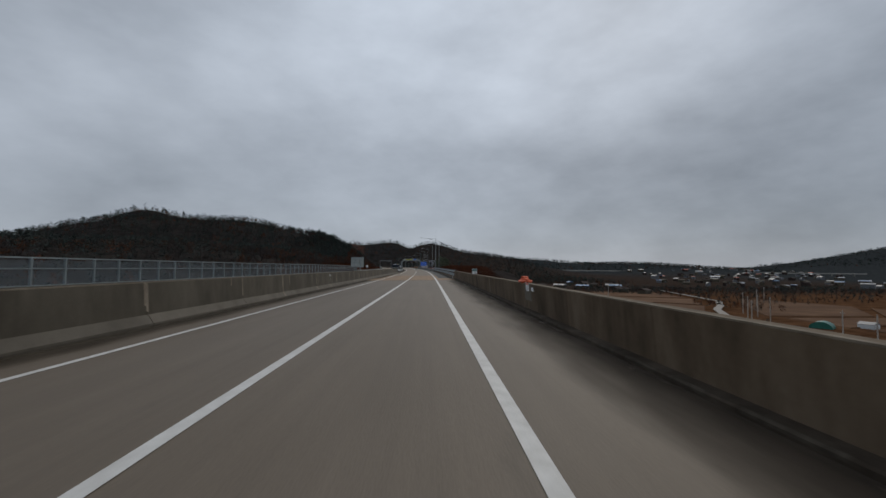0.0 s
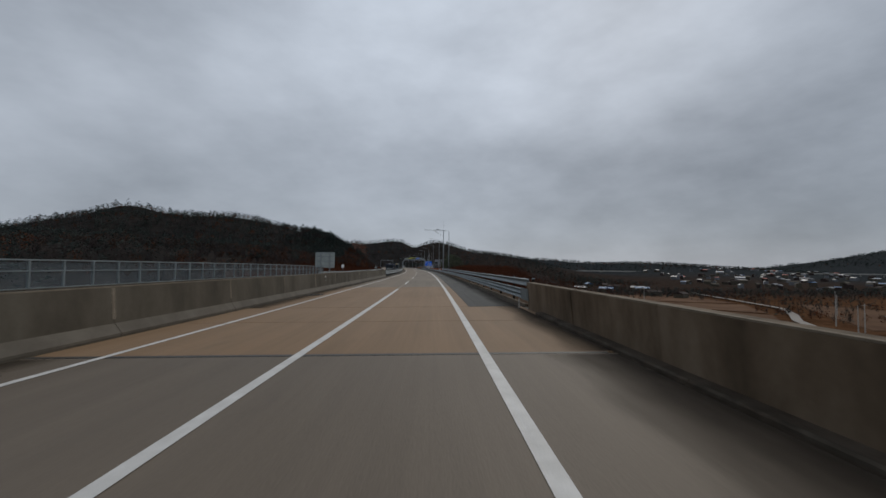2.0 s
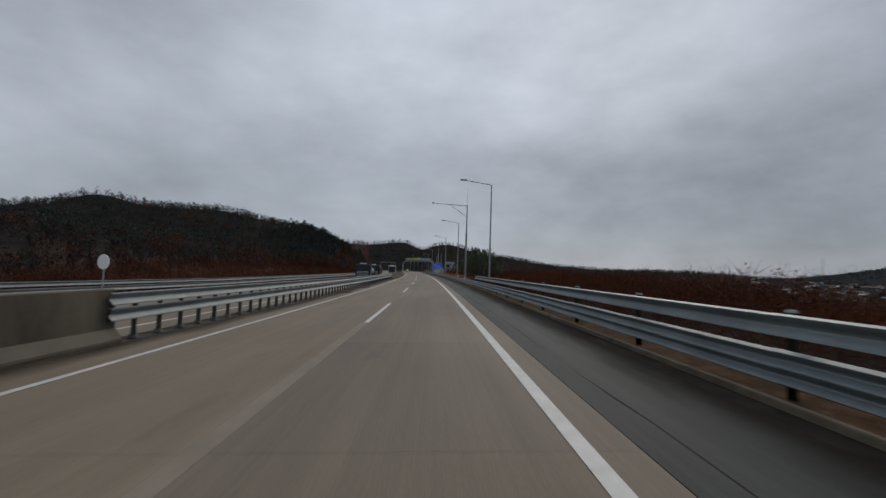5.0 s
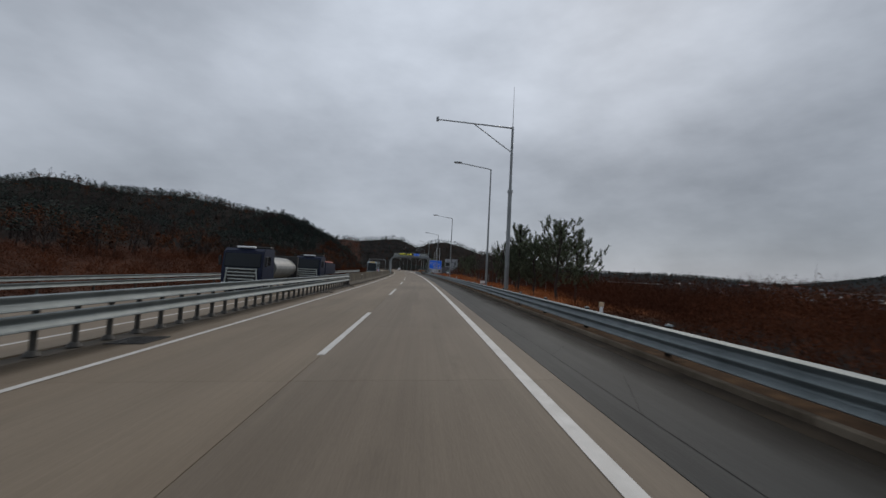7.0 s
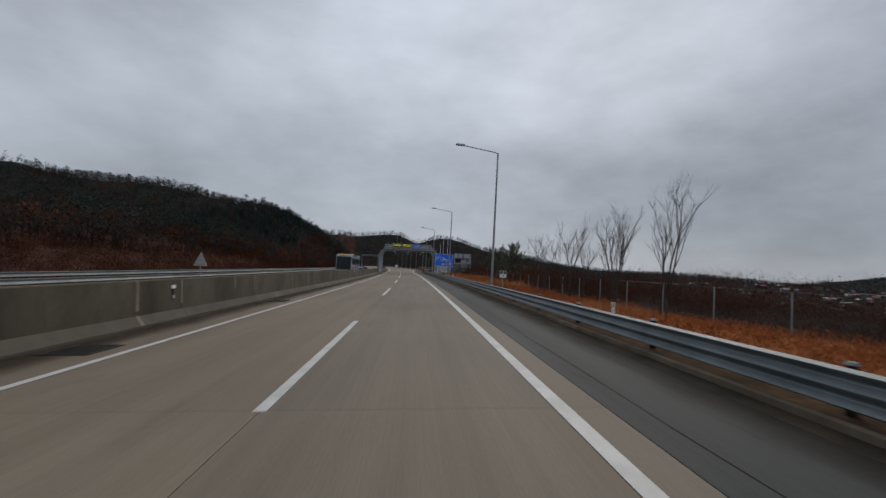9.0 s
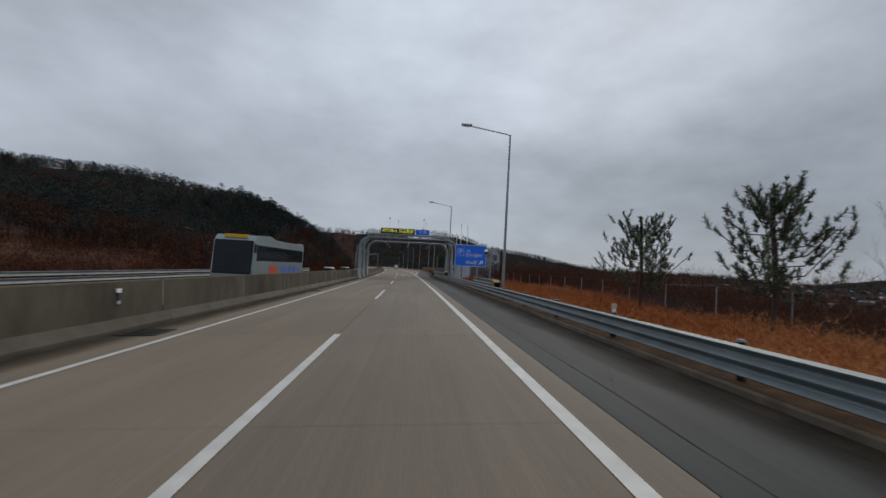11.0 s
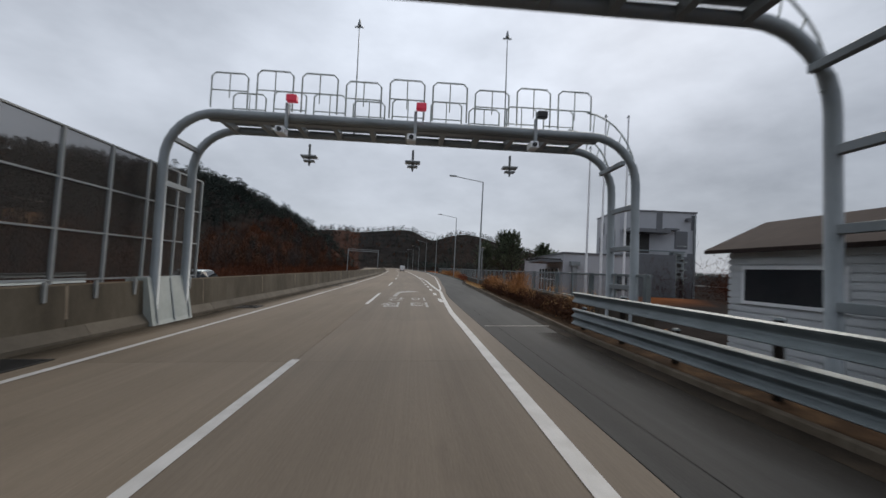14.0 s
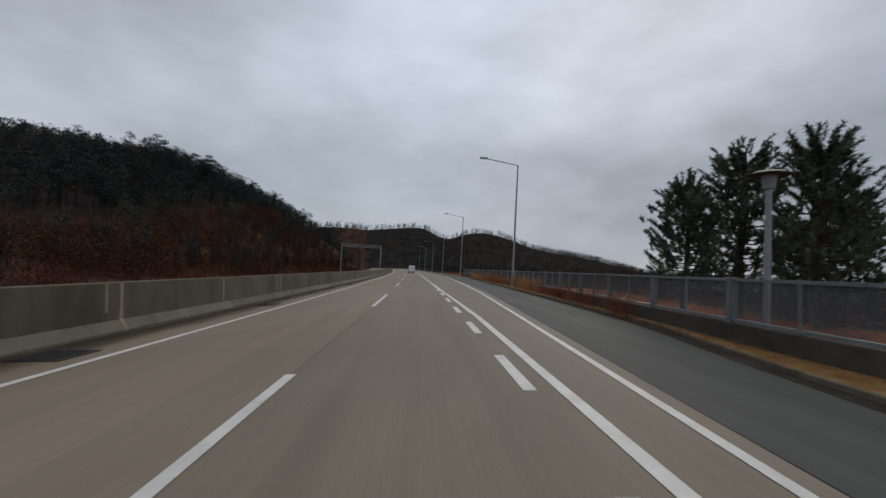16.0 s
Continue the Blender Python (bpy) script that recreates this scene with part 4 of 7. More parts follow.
def board(parent, name, x0, x1, z0, z1, y, mat, thick=0.06, label="", bevel=0.01):
    bm = bmesh.new()
    box(bm, (x1 - x0, thick, z1 - z0), ((x0 + x1) / 2, y, (z0 + z1) / 2), bevel)
    return part(name, bm, mat, parent, label)


# ---- toll gantries over the carriageway ----
def gantry(depth, head, zt):
    """Two bent tubes side by side, cross bars, a walkway with rails. x across the road, y along it."""
    top = empty("toll_gantry")
    rb = 1.45
    bend_l = [(-7.08 + rb - rb * math.cos(a), 0, zt - rb + rb * math.sin(a)) for a in np.linspace(0, math.pi / 2, 9)]
    bend_r = [(7.1 - rb + rb * math.cos(a), 0, zt - rb + rb * math.sin(a)) for a in np.linspace(math.pi / 2, 0, 9)]
    for y in (0, depth):
        bm = bmesh.new()
        line = [(-7.08, 0, -0.4)] + bend_l + bend_r + [(7.1, 0, -0.6)]
        tube(bm, [(a, y, c) for a, b, c in line], 0.13, 14)
        part("arch_tube", bm, "grey_paint", top, "bent grey steel tube", smooth=True)
    for z in (1.35, 2.6, 3.9):
        for x in (7.1,) if z < 3 else (7.1, -7.08):
            bm = bmesh.new()
            box(bm, (0.14, depth, 0.16), (x, depth / 2, z), 0.01)
            part("cross_bar", bm, "grey_paint", top)
    for i in range(0 if head else 11):
        bm = bmesh.new()
        box(bm, (0.16, depth, 0.2), (-5.7 + 1.12 * i, depth / 2, zt - 0.02), 0.01)
        part("cross_bar", bm, "grey_paint", top)
    for x, z in ((-6.95, 5.25), (6.7, 5.25)):
        bm = bmesh.new()
        box(bm, (0.14, depth, 0.14), (x, depth / 2, z), 0.01)
        part("cross_bar", bm, "grey_paint", top)
    bm = bmesh.new()
    box(bm, (11.9, depth * 0.4, 0.06), (-0.1, depth * 0.78, zt + 0.19))
    part("walkway", bm, "panel_dark", top, "grey steel walkway grating")
    if not head:
        bm = bmesh.new()
        box(bm, (11.9, 0.3, 0.3), (-0.05, 0.22, zt + 0.0), 0.02)
        part("main_beam", bm, "pole_steel", top)
    if head:
        for z0, z1 in ((zt + 0.34, zt + 0.54),):
            bm = bmesh.new()
            box(bm, (12.0, 0.2, z1 - z0), (-0.15, -0.12, (z0 + z1) / 2), 0.01)
            part("chord", bm, "grey_paint", top)
        for x in (-5.95, -4.9, -2.75, -0.6, 1.55, 3.7, 5.0, 5.7):
            bm = bmesh.new()
            box(bm, (0.22, 0.18, 0.34), (x, -0.05, zt + 0.2), 0.01)
            part("strut", bm, "grey_paint", top)
        for i in range(9):
            bm = bmesh.new()
            box(bm, (0.2, depth, 0.22), (-5.6 + 1.4 * i, depth / 2, zt - 0.02), 0.01)
            part("deck_beam", bm, "panel_dark", top, "dark deck beam")
        bm = bmesh.new()
        box(bm, (9.6, 0.3, 0.34), (0.4, depth * 0.86, zt - 0.04), 0.02)
        part("deck_truss", bm, "panel_dark", top, "dark box beam under the walkway")
        for y in (depth * 0.4, depth * 0.95):
            bm = bmesh.new()
            tube(bm, [(-5.9, y, zt + 0.75), (5.6, y, zt + 0.75)], 0.02, 6)
            tube(bm, [(-5.9, y, zt + 1.15), (5.6, y, zt + 1.15)], 0.022, 6)
            for k in range(12):
                tube(bm, [(-5.9 + 1.045 * k, y, zt + 0.2), (-5.9 + 1.045 * k, y, zt + 1.15)], 0.018, 5)
            part("walkway_rail", bm, "pale_steel", top)
    z0 = zt + 0.2
    for y in (0.05, depth - 0.05):
        for i in range(9):
            a = -5.9 + 1.31 * i
            if head and y < 0.1 and 1 <= i <= 6:
                continue
            b = a + 1.05
            hh = 1.2 if i % 3 else 1.05
            bm = bmesh.new()
            tube(bm, [(a, y, z0), (a, y, z0 + hh - 0.12), (a + 0.12, y, z0 + hh), (b - 0.12, y, z0 + hh), (b, y, z0 + hh - 0.12), (b, y, z0)], 0.026, 6)
            tube(bm, [(a, y, z0 + hh * 0.5), (b, y, z0 + hh * 0.5)], 0.02, 6)
            tube(bm, [((a + b) / 2, y, z0 + 0.3), ((a + b) / 2, y, z0 + hh)], 0.018, 6)
            part("handrail", bm, "pale_steel", top)
    for y in (0.0, depth):
        bm = bmesh.new()
        tube(bm, [(5.4 + 1.7 * math.sin(a), y, zt - 1.3 + 2.05 * math.cos(a)) for a in np.linspace(0.05, math.pi / 2, 9)] + [(7.1, y, zt - 1.9)], 0.026, 6)
        for a in np.linspace(0.2, 1.4, 5):
            tube(bm, [(5.4 + 1.7 * math.sin(a), y, zt - 1.3 + 2.05 * math.cos(a)), (5.4 + 1.5 * math.sin(a), y, zt - 1.4 + 1.5 * math.cos(a))], 0.018, 6)
        part("ladder_cage", bm, "pale_steel", top)
    bm = bmesh.new()
    for k in range(14):
        tube(bm, [(7.22, depth * 0.06, 0.4 + 0.33 * k), (7.22, depth * 0.2, 0.4 + 0.33 * k)], 0.014, 5)
    for y in (depth * 0.06, depth * 0.2):
        tube(bm, [(7.22, y, 0.2), (7.22, y, 5.0)], 0.018, 5)
    part("ladder", bm, "grey_paint", top)
    return top


def tilt(m):
    return m @ pose(0, 0, 0, 0, -0.8, 0)


GANTRY_S = (300.6, 306.6, 314.5)
gantries = []
for s, dep, head in ((GANTRY_S[0], 2.1, True), (GANTRY_S[1], 1.7, False), (GANTRY_S[2], 1.6, False)):
    gobj = gantry(dep, head, 5.8 if head else 6.02)
    gobj.matrix_world = tilt(stand(s, 0))
    tagged(gobj, "grey tubular steel toll gantry with a railed walkway" if not head else "grey tubular steel toll gantry carrying message boards", "toll gantry",
           group="toll gantries")
    gantries.append(gobj)

# message board with yellow lettering
vms = tagged(empty("message_board", tilt(stand(GANTRY_S[0] - 0.25, 0))), "black LED message board with yellow Korean lettering on the gantry", "message board")
board(vms, "case", -4.1, 0.7, 6.42, 7.16, 0, "black", 0.3, "black display face")
for x0, x1, z0, z1 in ((-4.16, 0.76, 7.16, 7.22), (-4.16, 0.76, 6.36, 6.42), (-4.16, -4.1, 6.42, 7.16), (0.7, 0.76, 6.42, 7.16)):
    board(vms, "frame", x0, x1, z0, z1, 0, "pale_steel", 0.34, bevel=0.004)
words("하이패스 요금출금", 0.59, "yellow_led", vms, pose(-1.7, -0.16, 6.82, 90), label="glowing yellow lettering")
nameb = tagged(empty("name_board", tilt(stand(GANTRY_S[0] - 0.25, 0))), "small blue board with white Korean place lettering", "sign")
board(nameb, "panel", 0.88, 2.86, 6.40, 7.16, 0, "blue_sign", 0.08)
for x0, x1, z0, z1 in ((0.84, 2.9, 7.16, 7.19), (0.84, 2.9, 6.37, 6.40), (0.84, 0.88, 6.4, 7.16), (2.86, 2.9, 6.4, 7.16)):
    board(nameb, "frame", x0, x1, z0, z1, 0, "white_sign", 0.1, bevel=0.003)
words("낙 동", 0.6, "white_sign", nameb, pose(1.87, -0.05, 6.8, 90))


def mast(m, height):
    top = empty("whip_mast", m)
    bm = bmesh.new()
    rod(bm, (0, 0, 0), (0, 0, height), 0.03, 0.015, 6)
    part("rod", bm, "pole_steel", top)
    bm = bmesh.new()
    rod(bm, (0, 0, height - 0.05), (0, 0, height + 0.18), 0.07, 0.02, 8)
    box(bm, (0.3, 0.04, 0.04), (0, 0, height - 0.1))
    part("tip", bm, "grey_paint", top)
    return tagged(top, "thin steel lightning mast with a small tip", "mast", group="masts on the gantries")


for s, u, z, h in ((302.3, -3.0, 5.9, 3.0), (302.3, 2.1, 5.9, 3.0), (316.0, -1.9, 6.1, 3.8), (316.0, 3.2, 6.1, 3.8)):
    mast(tilt(stand(s, 0)) @ pose(u, 0, z), h)


def toll_camera(m, lamp):
    top = empty("toll_camera", m)
    bm = bmesh.new()
    box(bm, (0.09, 0.09, 0.8), (0, 0, 0.35), 0.005)
    part("bracket", bm, "pole_steel", top)
    bm = bmesh.new()
    box(bm, (0.26, 0.42, 0.2), (-0.1, -0.1, -0.12), 0.02)
    part("housing", bm, "white_sign", top, "white camera housing")
    bm = bmesh.new()
    rod(bm, (-0.1, -0.34, -0.12), (-0.1, -0.3, -0.12), 0.07, n=10)
    part("lens", bm, "black", top)
    if lamp:
        bm = bmesh.new()
        box(bm, (0.3, 0.22, 0.2), (0.16, -0.12, 0.85), 0.02)
        part("flash", bm, lamp, top, "flash lamp")
    return tagged(top, "white camera unit hung from the toll gantry", "camera", group="cameras on the gantries")


for gi, lamps in ((1, (None, None, None)), (2, ("red_lamp", "red_lamp", "black"))):
    for x, lp in zip((-3.6, 0.15, 3.8), lamps):
        toll_camera(tilt(stand(GANTRY_S[gi] - 0.22, 0)) @ pose(x, 0, 5.62), lp)


def antenna(m):
    top = empty("toll_antenna", m)
    bm = bmesh.new()
    rod(bm, (0, 0, 0), (0, 0, 0.5), 0.04, n=8)
    part("stem", bm, "pole_steel", top)
    bm = bmesh.new()
    box(bm, (0.5, 0.3, 0.07), (0, 0, 0.08), 0.01)
    box(bm, (0.34, 0.2, 0.06), (0, 0, -0.06), 0.01)
    rod(bm, (0, 0, -0.1), (0, 0, -0.22), 0.05, 0.02, 8)
    part("head", bm, "pole_steel", top)
    return tagged(top, "grey antenna head under the toll gantry", "antenna", group="antennas on the gantries")


for x in (-3.3, 0.1, 3.4):
    antenna(tilt(stand(GANTRY_S[2] + 1.4, 0)) @ pose(x, 0, 5.15))

# see-through panels on the median beside the gantries
screen = tagged(empty("median_screen"), "dark mesh screen panels on grey posts above the median barrier", "screen")
n_scr = 11
for i in range(n_scr + 1):
    s = 300.9 + i * 1.52
    ob_bm = bmesh.new()
    box(ob_bm, (0.08, 0.07, 3.7), (0, 0, 2.95))
    part("post", ob_bm, "pole_steel", screen).matrix_world = stand(s, -7.55, -0.05)
    if i < n_scr:
        for k in range(3):
            z0, z1 = 1.36 + 1.13 * k, 1.36 + 1.13 * (k + 1)
            part("panel", sweep(s + 0.06, s + 1.46, [(-7.57, z0 + 0.03), (-7.55, z0 + 0.03), (-7.55, z1 - 0.03), (-7.57, z1 - 0.03)]), "mesh_panel", screen)
for k in range(4):
    part("rail", sweep(300.9, 317.62, [(-7.6, 1.33 + 1.13 * k), (-7.52, 1.33 + 1.13 * k), (-7.52, 1.37 + 1.13 * k), (-7.6, 1.37 + 1.13 * k)]), "pole_steel", screen)
for s0, s1 in ((300.1, 303.3), (306.3, 308.7), (314.2, 316.3)):
    pl = tagged(empty("gantry_plinth"), "pale galvanised cladding round the gantry foot at the barrier", "plinth", group="gantry plinths")
    part("front_plate", sweep(s0, s1, [(-6.86, 0.0), (-6.90, 0.12), (-7.12, 1.36), (-7.7, 1.36), (-7.7, 0.0)], 4), "pale_steel", pl)
    for s in (s0 + 0.2, (s0 + s1) / 2, s1 - 0.2):
        part("rib", sweep(s, s + 0.05, [(-6.83, 0.02), (-6.87, 0.12), (-7.09, 1.34), (-7.12, 1.34), (-6.92, 0.12)], 1), "grey_paint", pl)
stays = tagged(empty("screen_stays"), "short steel stays bolted to the barrier top", "stays")
for i in range(12):
    bm = bmesh.new()
    box(bm, (0.06, 0.08, 0.42), (0, 0, 1.12))
    part("stay", bm, "pole_steel", stays).matrix_world = stand(301.2 + 1.4 * i, -7.19)

# ---- blue parking sign ----
ps = tagged(empty("parking_sign", stand(294.0, 8.05, 0)), "blue motorway sign with white Korean lettering on two steel posts", "sign")
board(ps, "panel", -2.02, 2.02, 1.92, 4.66, 0, "blue_sign", 0.05)
for x0, x1, z0, z1 in ((-2.06, 2.06, 4.66, 4.71), (-2.06, 2.06, 1.87, 1.92), (-2.06, -2.02, 1.92, 4.66), (2.02, 2.06, 1.92, 4.66)):
    board(ps, "frame", x0, x1, z0, z1, 0, "white_sign", 0.07, bevel=0.003)
for x in (-1.1, 0.95):
    bm = bmesh.new()
    rod(bm, (x, 0.12, -0.8), (x, 0.12, 4.5), 0.1, n=12)
    part("post", bm, "pole_steel", ps)
for x0, x1, z0, z1 in ((-1.82, -0.9, 4.12, 4.15), (-1.82, -0.9, 3.2, 3.23), (-1.82, -1.79, 3.2, 4.15), (-0.93, -0.9, 3.2, 4.15)):
    board(ps, "box_line", x0, x1, z0, z1, -0.028, "white_sign", 0.012, bevel=0.0)
words("P", 0.85, "white_sign", ps, pose(-1.36, -0.033, 3.68, 90))
words("낙동", 0.36, "white_sign", ps, pose(-0.35, -0.033, 3.86, 90))
words("간이쉼터", 0.60, "white_sign", ps, pose(0.42, -0.033, 3.3, 90))
words("40m앞", 0.58, "white_sign", ps, pose(0.12, -0.033, 2.38, 90))
bm = bmesh.new()
arrow = [(-0.28, -0.12), (0.02, 0.08), (-0.10, 0.22), (0.30, 0.30), (0.28, -0.14), (0.16, -0.02), (-0.14, -0.26)]
bm.faces.new([bm.verts.new((1.35 + x, -0.034, 2.42 + z)) for x, z in arrow])
part("arrow", bm, "white_sign", ps)

# ---- painted words and arrow on the road ----
M["worn_marking"] = material("worn_marking", [(0.27, 0.255, 0.23), (0.44, 0.425, 0.40)], 2.0, 0.7, fine=0.25, spec=0.2)
mark = tagged(empty("road_lettering"), "white painted Korean lettering and turn arrow on the lane", "road marking", kind="structure")


def painted(body, s, u, wide, long):
    cu = bpy.data.curves.new("lettering", "FONT")
    cu.body, cu.size, cu.align_x, cu.align_y, cu.resolution_u = body, 1.0, "CENTER", "CENTER", 4
    cu.offset = 0.012
    tmp = new("lettering_curve", cu)
    bpy.context.view_layer.update()
    me = bpy.data.meshes.new_from_object(tmp.evaluated_get(bpy.context.evaluated_depsgraph_get()))
    bpy.data.objects.remove(tmp)
    bpy.data.curves.remove(cu)
    xs, ys = [v.co.x for v in me.vertices], [v.co.y for v in me.vertices]
    fx, fy = wide / (max(xs) - min(xs)), long / (max(ys) - min(ys))
    cx, cy = (max(xs) + min(xs)) / 2, (max(ys) + min(ys)) / 2
    for v in me.vertices:
        v.co = P(s + (v.co.y - cy) * fy, u + (v.co.x - cx) * fx, 0.009)
    me.materials.clear()
    me.materials.append(M["worn_marking"])
    ob = new("lettering", me)
    ob.parent = mark


painted("쉼 터", 321.45, -0.05, 2.15, 2.45)
painted("간 이", 324.85, 0.0, 2.0, 2.2)
bm = bmesh.new()
bm.faces.new([bm.verts.new(P(s, u, 0.009)) for s, u in ((326.8, -0.84), (326.8, -0.6), (329.6, -0.5), (330.6, -0.46), (331.45, -0.32), (331.6, -0.06), (330.85, -0.02), (331.8, 0.86), (332.8, -0.06), (332.1, -0.08),
                                                        (332.0, -0.42), (331.5, -0.62), (330.5, -0.74))])
bmesh.ops.triangulate(bm, faces=bm.faces)
part("arrow", bm, "worn_marking", mark)
# lay-by: short dashes along the lane, the edge line that swings out
for k in range(15):
    s = 322.95 + 5.2 * k
    part("short_dash", strip(s, s + 2.4, 1.68, 1.88, 0.008, 3), "marking", mark)


def line_run(stops, width):
    """A painted line through (s, middle u) stops."""
    for (s0, a), (s1, b) in zip(stops, stops[1:]):
        part("edge_line", strip(s0, s1, a - width / 2, a + width / 2, 0.008, 2, b - width / 2, b + width / 2), "marking", mark)


line_run([(318, 1.8), (321, 1.89), (324, 2.0), (328, 2.16), (331, 2.31), (333, 2.34), (336, 2.27), (343, 2.25), (358, 2.28), (374, 2.0), (400, 1.7), (700, 1.7)], 0.19)
line_run([(332.9, 2.34), (336.6, 2.68), (340, 2.86), (346, 3.18), (352, 3.5), (360, 3.94), (374, 4.7), (430, 6.65)], 0.15)
part("cross_line", strip(299.3, 299.45, 2.4, 4.15, 0.009), "dirty_marking", mark, "dirty faded cross line")
part("cross_line", strip(314.25, 314.4, 2.45, 4.4, 0.009), "dirty_marking", mark, "dirty faded cross line")


# ---- trees beside the road ----
def limb_tubes(bm, start, direction, length, radius, level, rnd, tips, droop=0.0, kids=3):
    """A bent limb that forks; collects the twig ends."""
    pts, p, d = [Vector(start)], Vector(start), Vector(direction).normalized()
    n = 4
    for i in range(n):
        d = (d + Vector((rnd.uniform(-1, 1), rnd.uniform(-1, 1), rnd.uniform(-0.6, 1) - droop)) * 0.16).normalized()
        p = p + d * length / n
        pts.append(p.copy())
    rings = []
    sides = 7 if level == 0 else 5 if level == 1 else 3
    for i, q in enumerate(pts):
        r = radius * (1 - 0.62 * i / n)
        dd = (pts[min(i + 1, n)] - pts[max(i - 1, 0)]).normalized()
        side = dd.cross(Vector((0.3, 0.5, 0.8))).normalized()
        up = side.cross(dd)
        rings.append([bm.verts.new(q + r * (math.cos(k * 2 * math.pi / sides) * side + math.sin(k * 2 * math.pi / sides) * up)) for k in range(sides)])
    for a, b in zip(rings, rings[1:]):
        for k in range(sides):
            bm.faces.new((a[k], a[(k + 1) % sides], b[(k + 1) % sides], b[k]))
    tips.append((pts[-1], d, level))
    if level >= 3:
        return
    for k in range(kids + (1 if level else 2)):
        f = rnd.uniform(0.35, 1.0) if level else rnd.uniform(0.38, 1.0)
        i = min(int(f * n), n - 1)
        q = pts[i].lerp(pts[i + 1], f * n - i)
        side = Vector((rnd.uniform(-1, 1), rnd.uniform(-1, 1), rnd.uniform(-0.1, 0.5)))
        nd = (d * 0.75 + side.normalized() * 0.75 + Vector((0, 0, 0.18))).normalized()
        limb_tubes(bm, q, nd, length * rnd.uniform(0.42, 0.62), radius * 0.42, level + 1, rnd, tips, droop, kids)


def bare_tree(height, seed, label="leafless young roadside tree with thin upright branches"):
    rnd = random.Random(seed)
    top = empty("bare_tree")
    bm = bmesh.new()
    rod(bm, (0, 0, -0.2), (0, 0, height * 0.2), 0.016 * height, 0.012 * height, 8)
    part("trunk", bm, "bark", top, smooth=True)
    bm = bmesh.new()
    tips = []
    for k in range(rnd.choice((2, 3, 3))):
        a = rnd.uniform(0, 6.28)
        limb_tubes(bm, (0, 0, height * 0.17), (math.cos(a) * 0.4, math.sin(a) * 0.4, 1), height * 0.62, 0.011 * height, 0, rnd, tips, 0.0, 3)
    part("branch_work", bm, "bark", top)
    return tagged(top, label, "tree", group="roadside trees")


def pine_tree(height, width, seed, label="dark green pine with an open crown", dense=1.0, low=0.2, flat=0.0, cone=False):
    rnd = random.Random(seed)
    nrg = np.random.default_rng(seed)
    top = empty("pine_tree")
    bm = bmesh.new()
    pts = [Vector((rnd.uniform(-1, 1) * 0.03 * height * (i > 0), rnd.uniform(-1, 1) * 0.03 * height * (i > 0), height * 0.95 * i / 5 - 0.2)) for i in range(6)]
    tube(bm, pts, 0.017 * height, 8)
    part("trunk", bm, "bark", top, smooth=True)
    bm = bmesh.new()
    shoots = []
    n = int(38 * dense)
    for k in range(n):
        f = low + (0.97 - low) * (k / n) ** 0.85
        a = k * 2.4 + rnd.uniform(-0.5, 0.5)
        swell = math.sin(math.pi * min(1.0, 0.25 + 0.72 * (f - low) / (1 - low))) ** 0.7
        if cone:
            e = (f - low) / (1 - low)
            swell = min(1.0, 0.6 + 2.0 * e) * (1 - 0.93 * e) ** 0.62
        reach = width * 0.5 * swell * rnd.uniform(0.6, 1.12)
        base = Vector((0, 0, height * f * 0.9))
        rise = reach * rnd.uniform(0.15, 0.5) * (1 - 0.6 * flat)
        mid_ = base + Vector((math.cos(a) * reach * 0.55, math.sin(a) * reach * 0.55, rise * 0.2))
        tip = base + Vector((math.cos(a) * reach, math.sin(a) * reach, rise + 0.06 * height))
        tube(bm, [base, mid_, tip], 0.0045 * height, 4)
        for j in range(7):
            g = 0.25 + 0.75 * j / 6
            q = base.lerp(mid_, g * 2) if g < 0.5 else mid_.lerp(tip, g * 2 - 1)
            q = q + Vector((rnd.uniform(-1, 1), rnd.uniform(-1, 1), rnd.uniform(-0.4, 0.5))) * 0.2 * reach
            out = Vector((math.cos(a), math.sin(a), 0)) * (rnd.uniform(0, 0.7) + flat) + Vector((rnd.uniform(-0.4, 0.4), rnd.uniform(-0.4, 0.4), 1))
            shoots.append((q, out.normalized(), (0.055 + 0.05 * g) * height * (0.62 if cone else 1.0) * rnd.uniform(0.7, 1.3)))
    for j in range(4):
        shoots.append((Vector((rnd.uniform(-0.2, 0.2), rnd.uniform(-0.2, 0.2), height * 0.9)), Vector((rnd.uniform(-0.3, 0.3), rnd.uniform(-0.3, 0.3), 1)).normalized(), 0.1 * height))
    part("branch_work", bm, "bark", top)
    # needles stand off each upright shoot like a bottle brush
    m = 56
    st = np.repeat(np.array([tuple(q) for q, o, g in shoots]), m, 0)
    ax = np.repeat(np.array([tuple(o) for q, o, g in shoots]), m, 0)
    sl = np.repeat(np.array([g for q, o, g in shoots]), m)[:, None]
    st = st + ax * sl * nrg.random((len(st), 1))
    d = nrg.normal(size=st.shape)
    d = d / np.linalg.norm(d, axis=1, keepdims=True) * 0.85 + ax * 0.75
    d /= np.linalg.norm(d, axis=1, keepdims=True)
    ln = (0.14 + 0.14 * nrg.random((len(st), 1))) * (0.55 + 0.07 * height) * (0.75 if cone else 1.0)
    w = np.cross(d, nrg.normal(size=st.shape))
    w = w / np.linalg.norm(w, axis=1, keepdims=True) * 0.021 * (0.5 + 0.09 * height)
    tri = np.stack([st - w, st + w, st + d * ln], 1)
    me = bpy.data.meshes.new("crown")
    k3 = len(tri)
    me.vertices.add(3 * k3)
    me.vertices.foreach_set("co", np.ascontiguousarray(tri, np.float32).reshape(-1))
    me.loops.add(3 * k3)
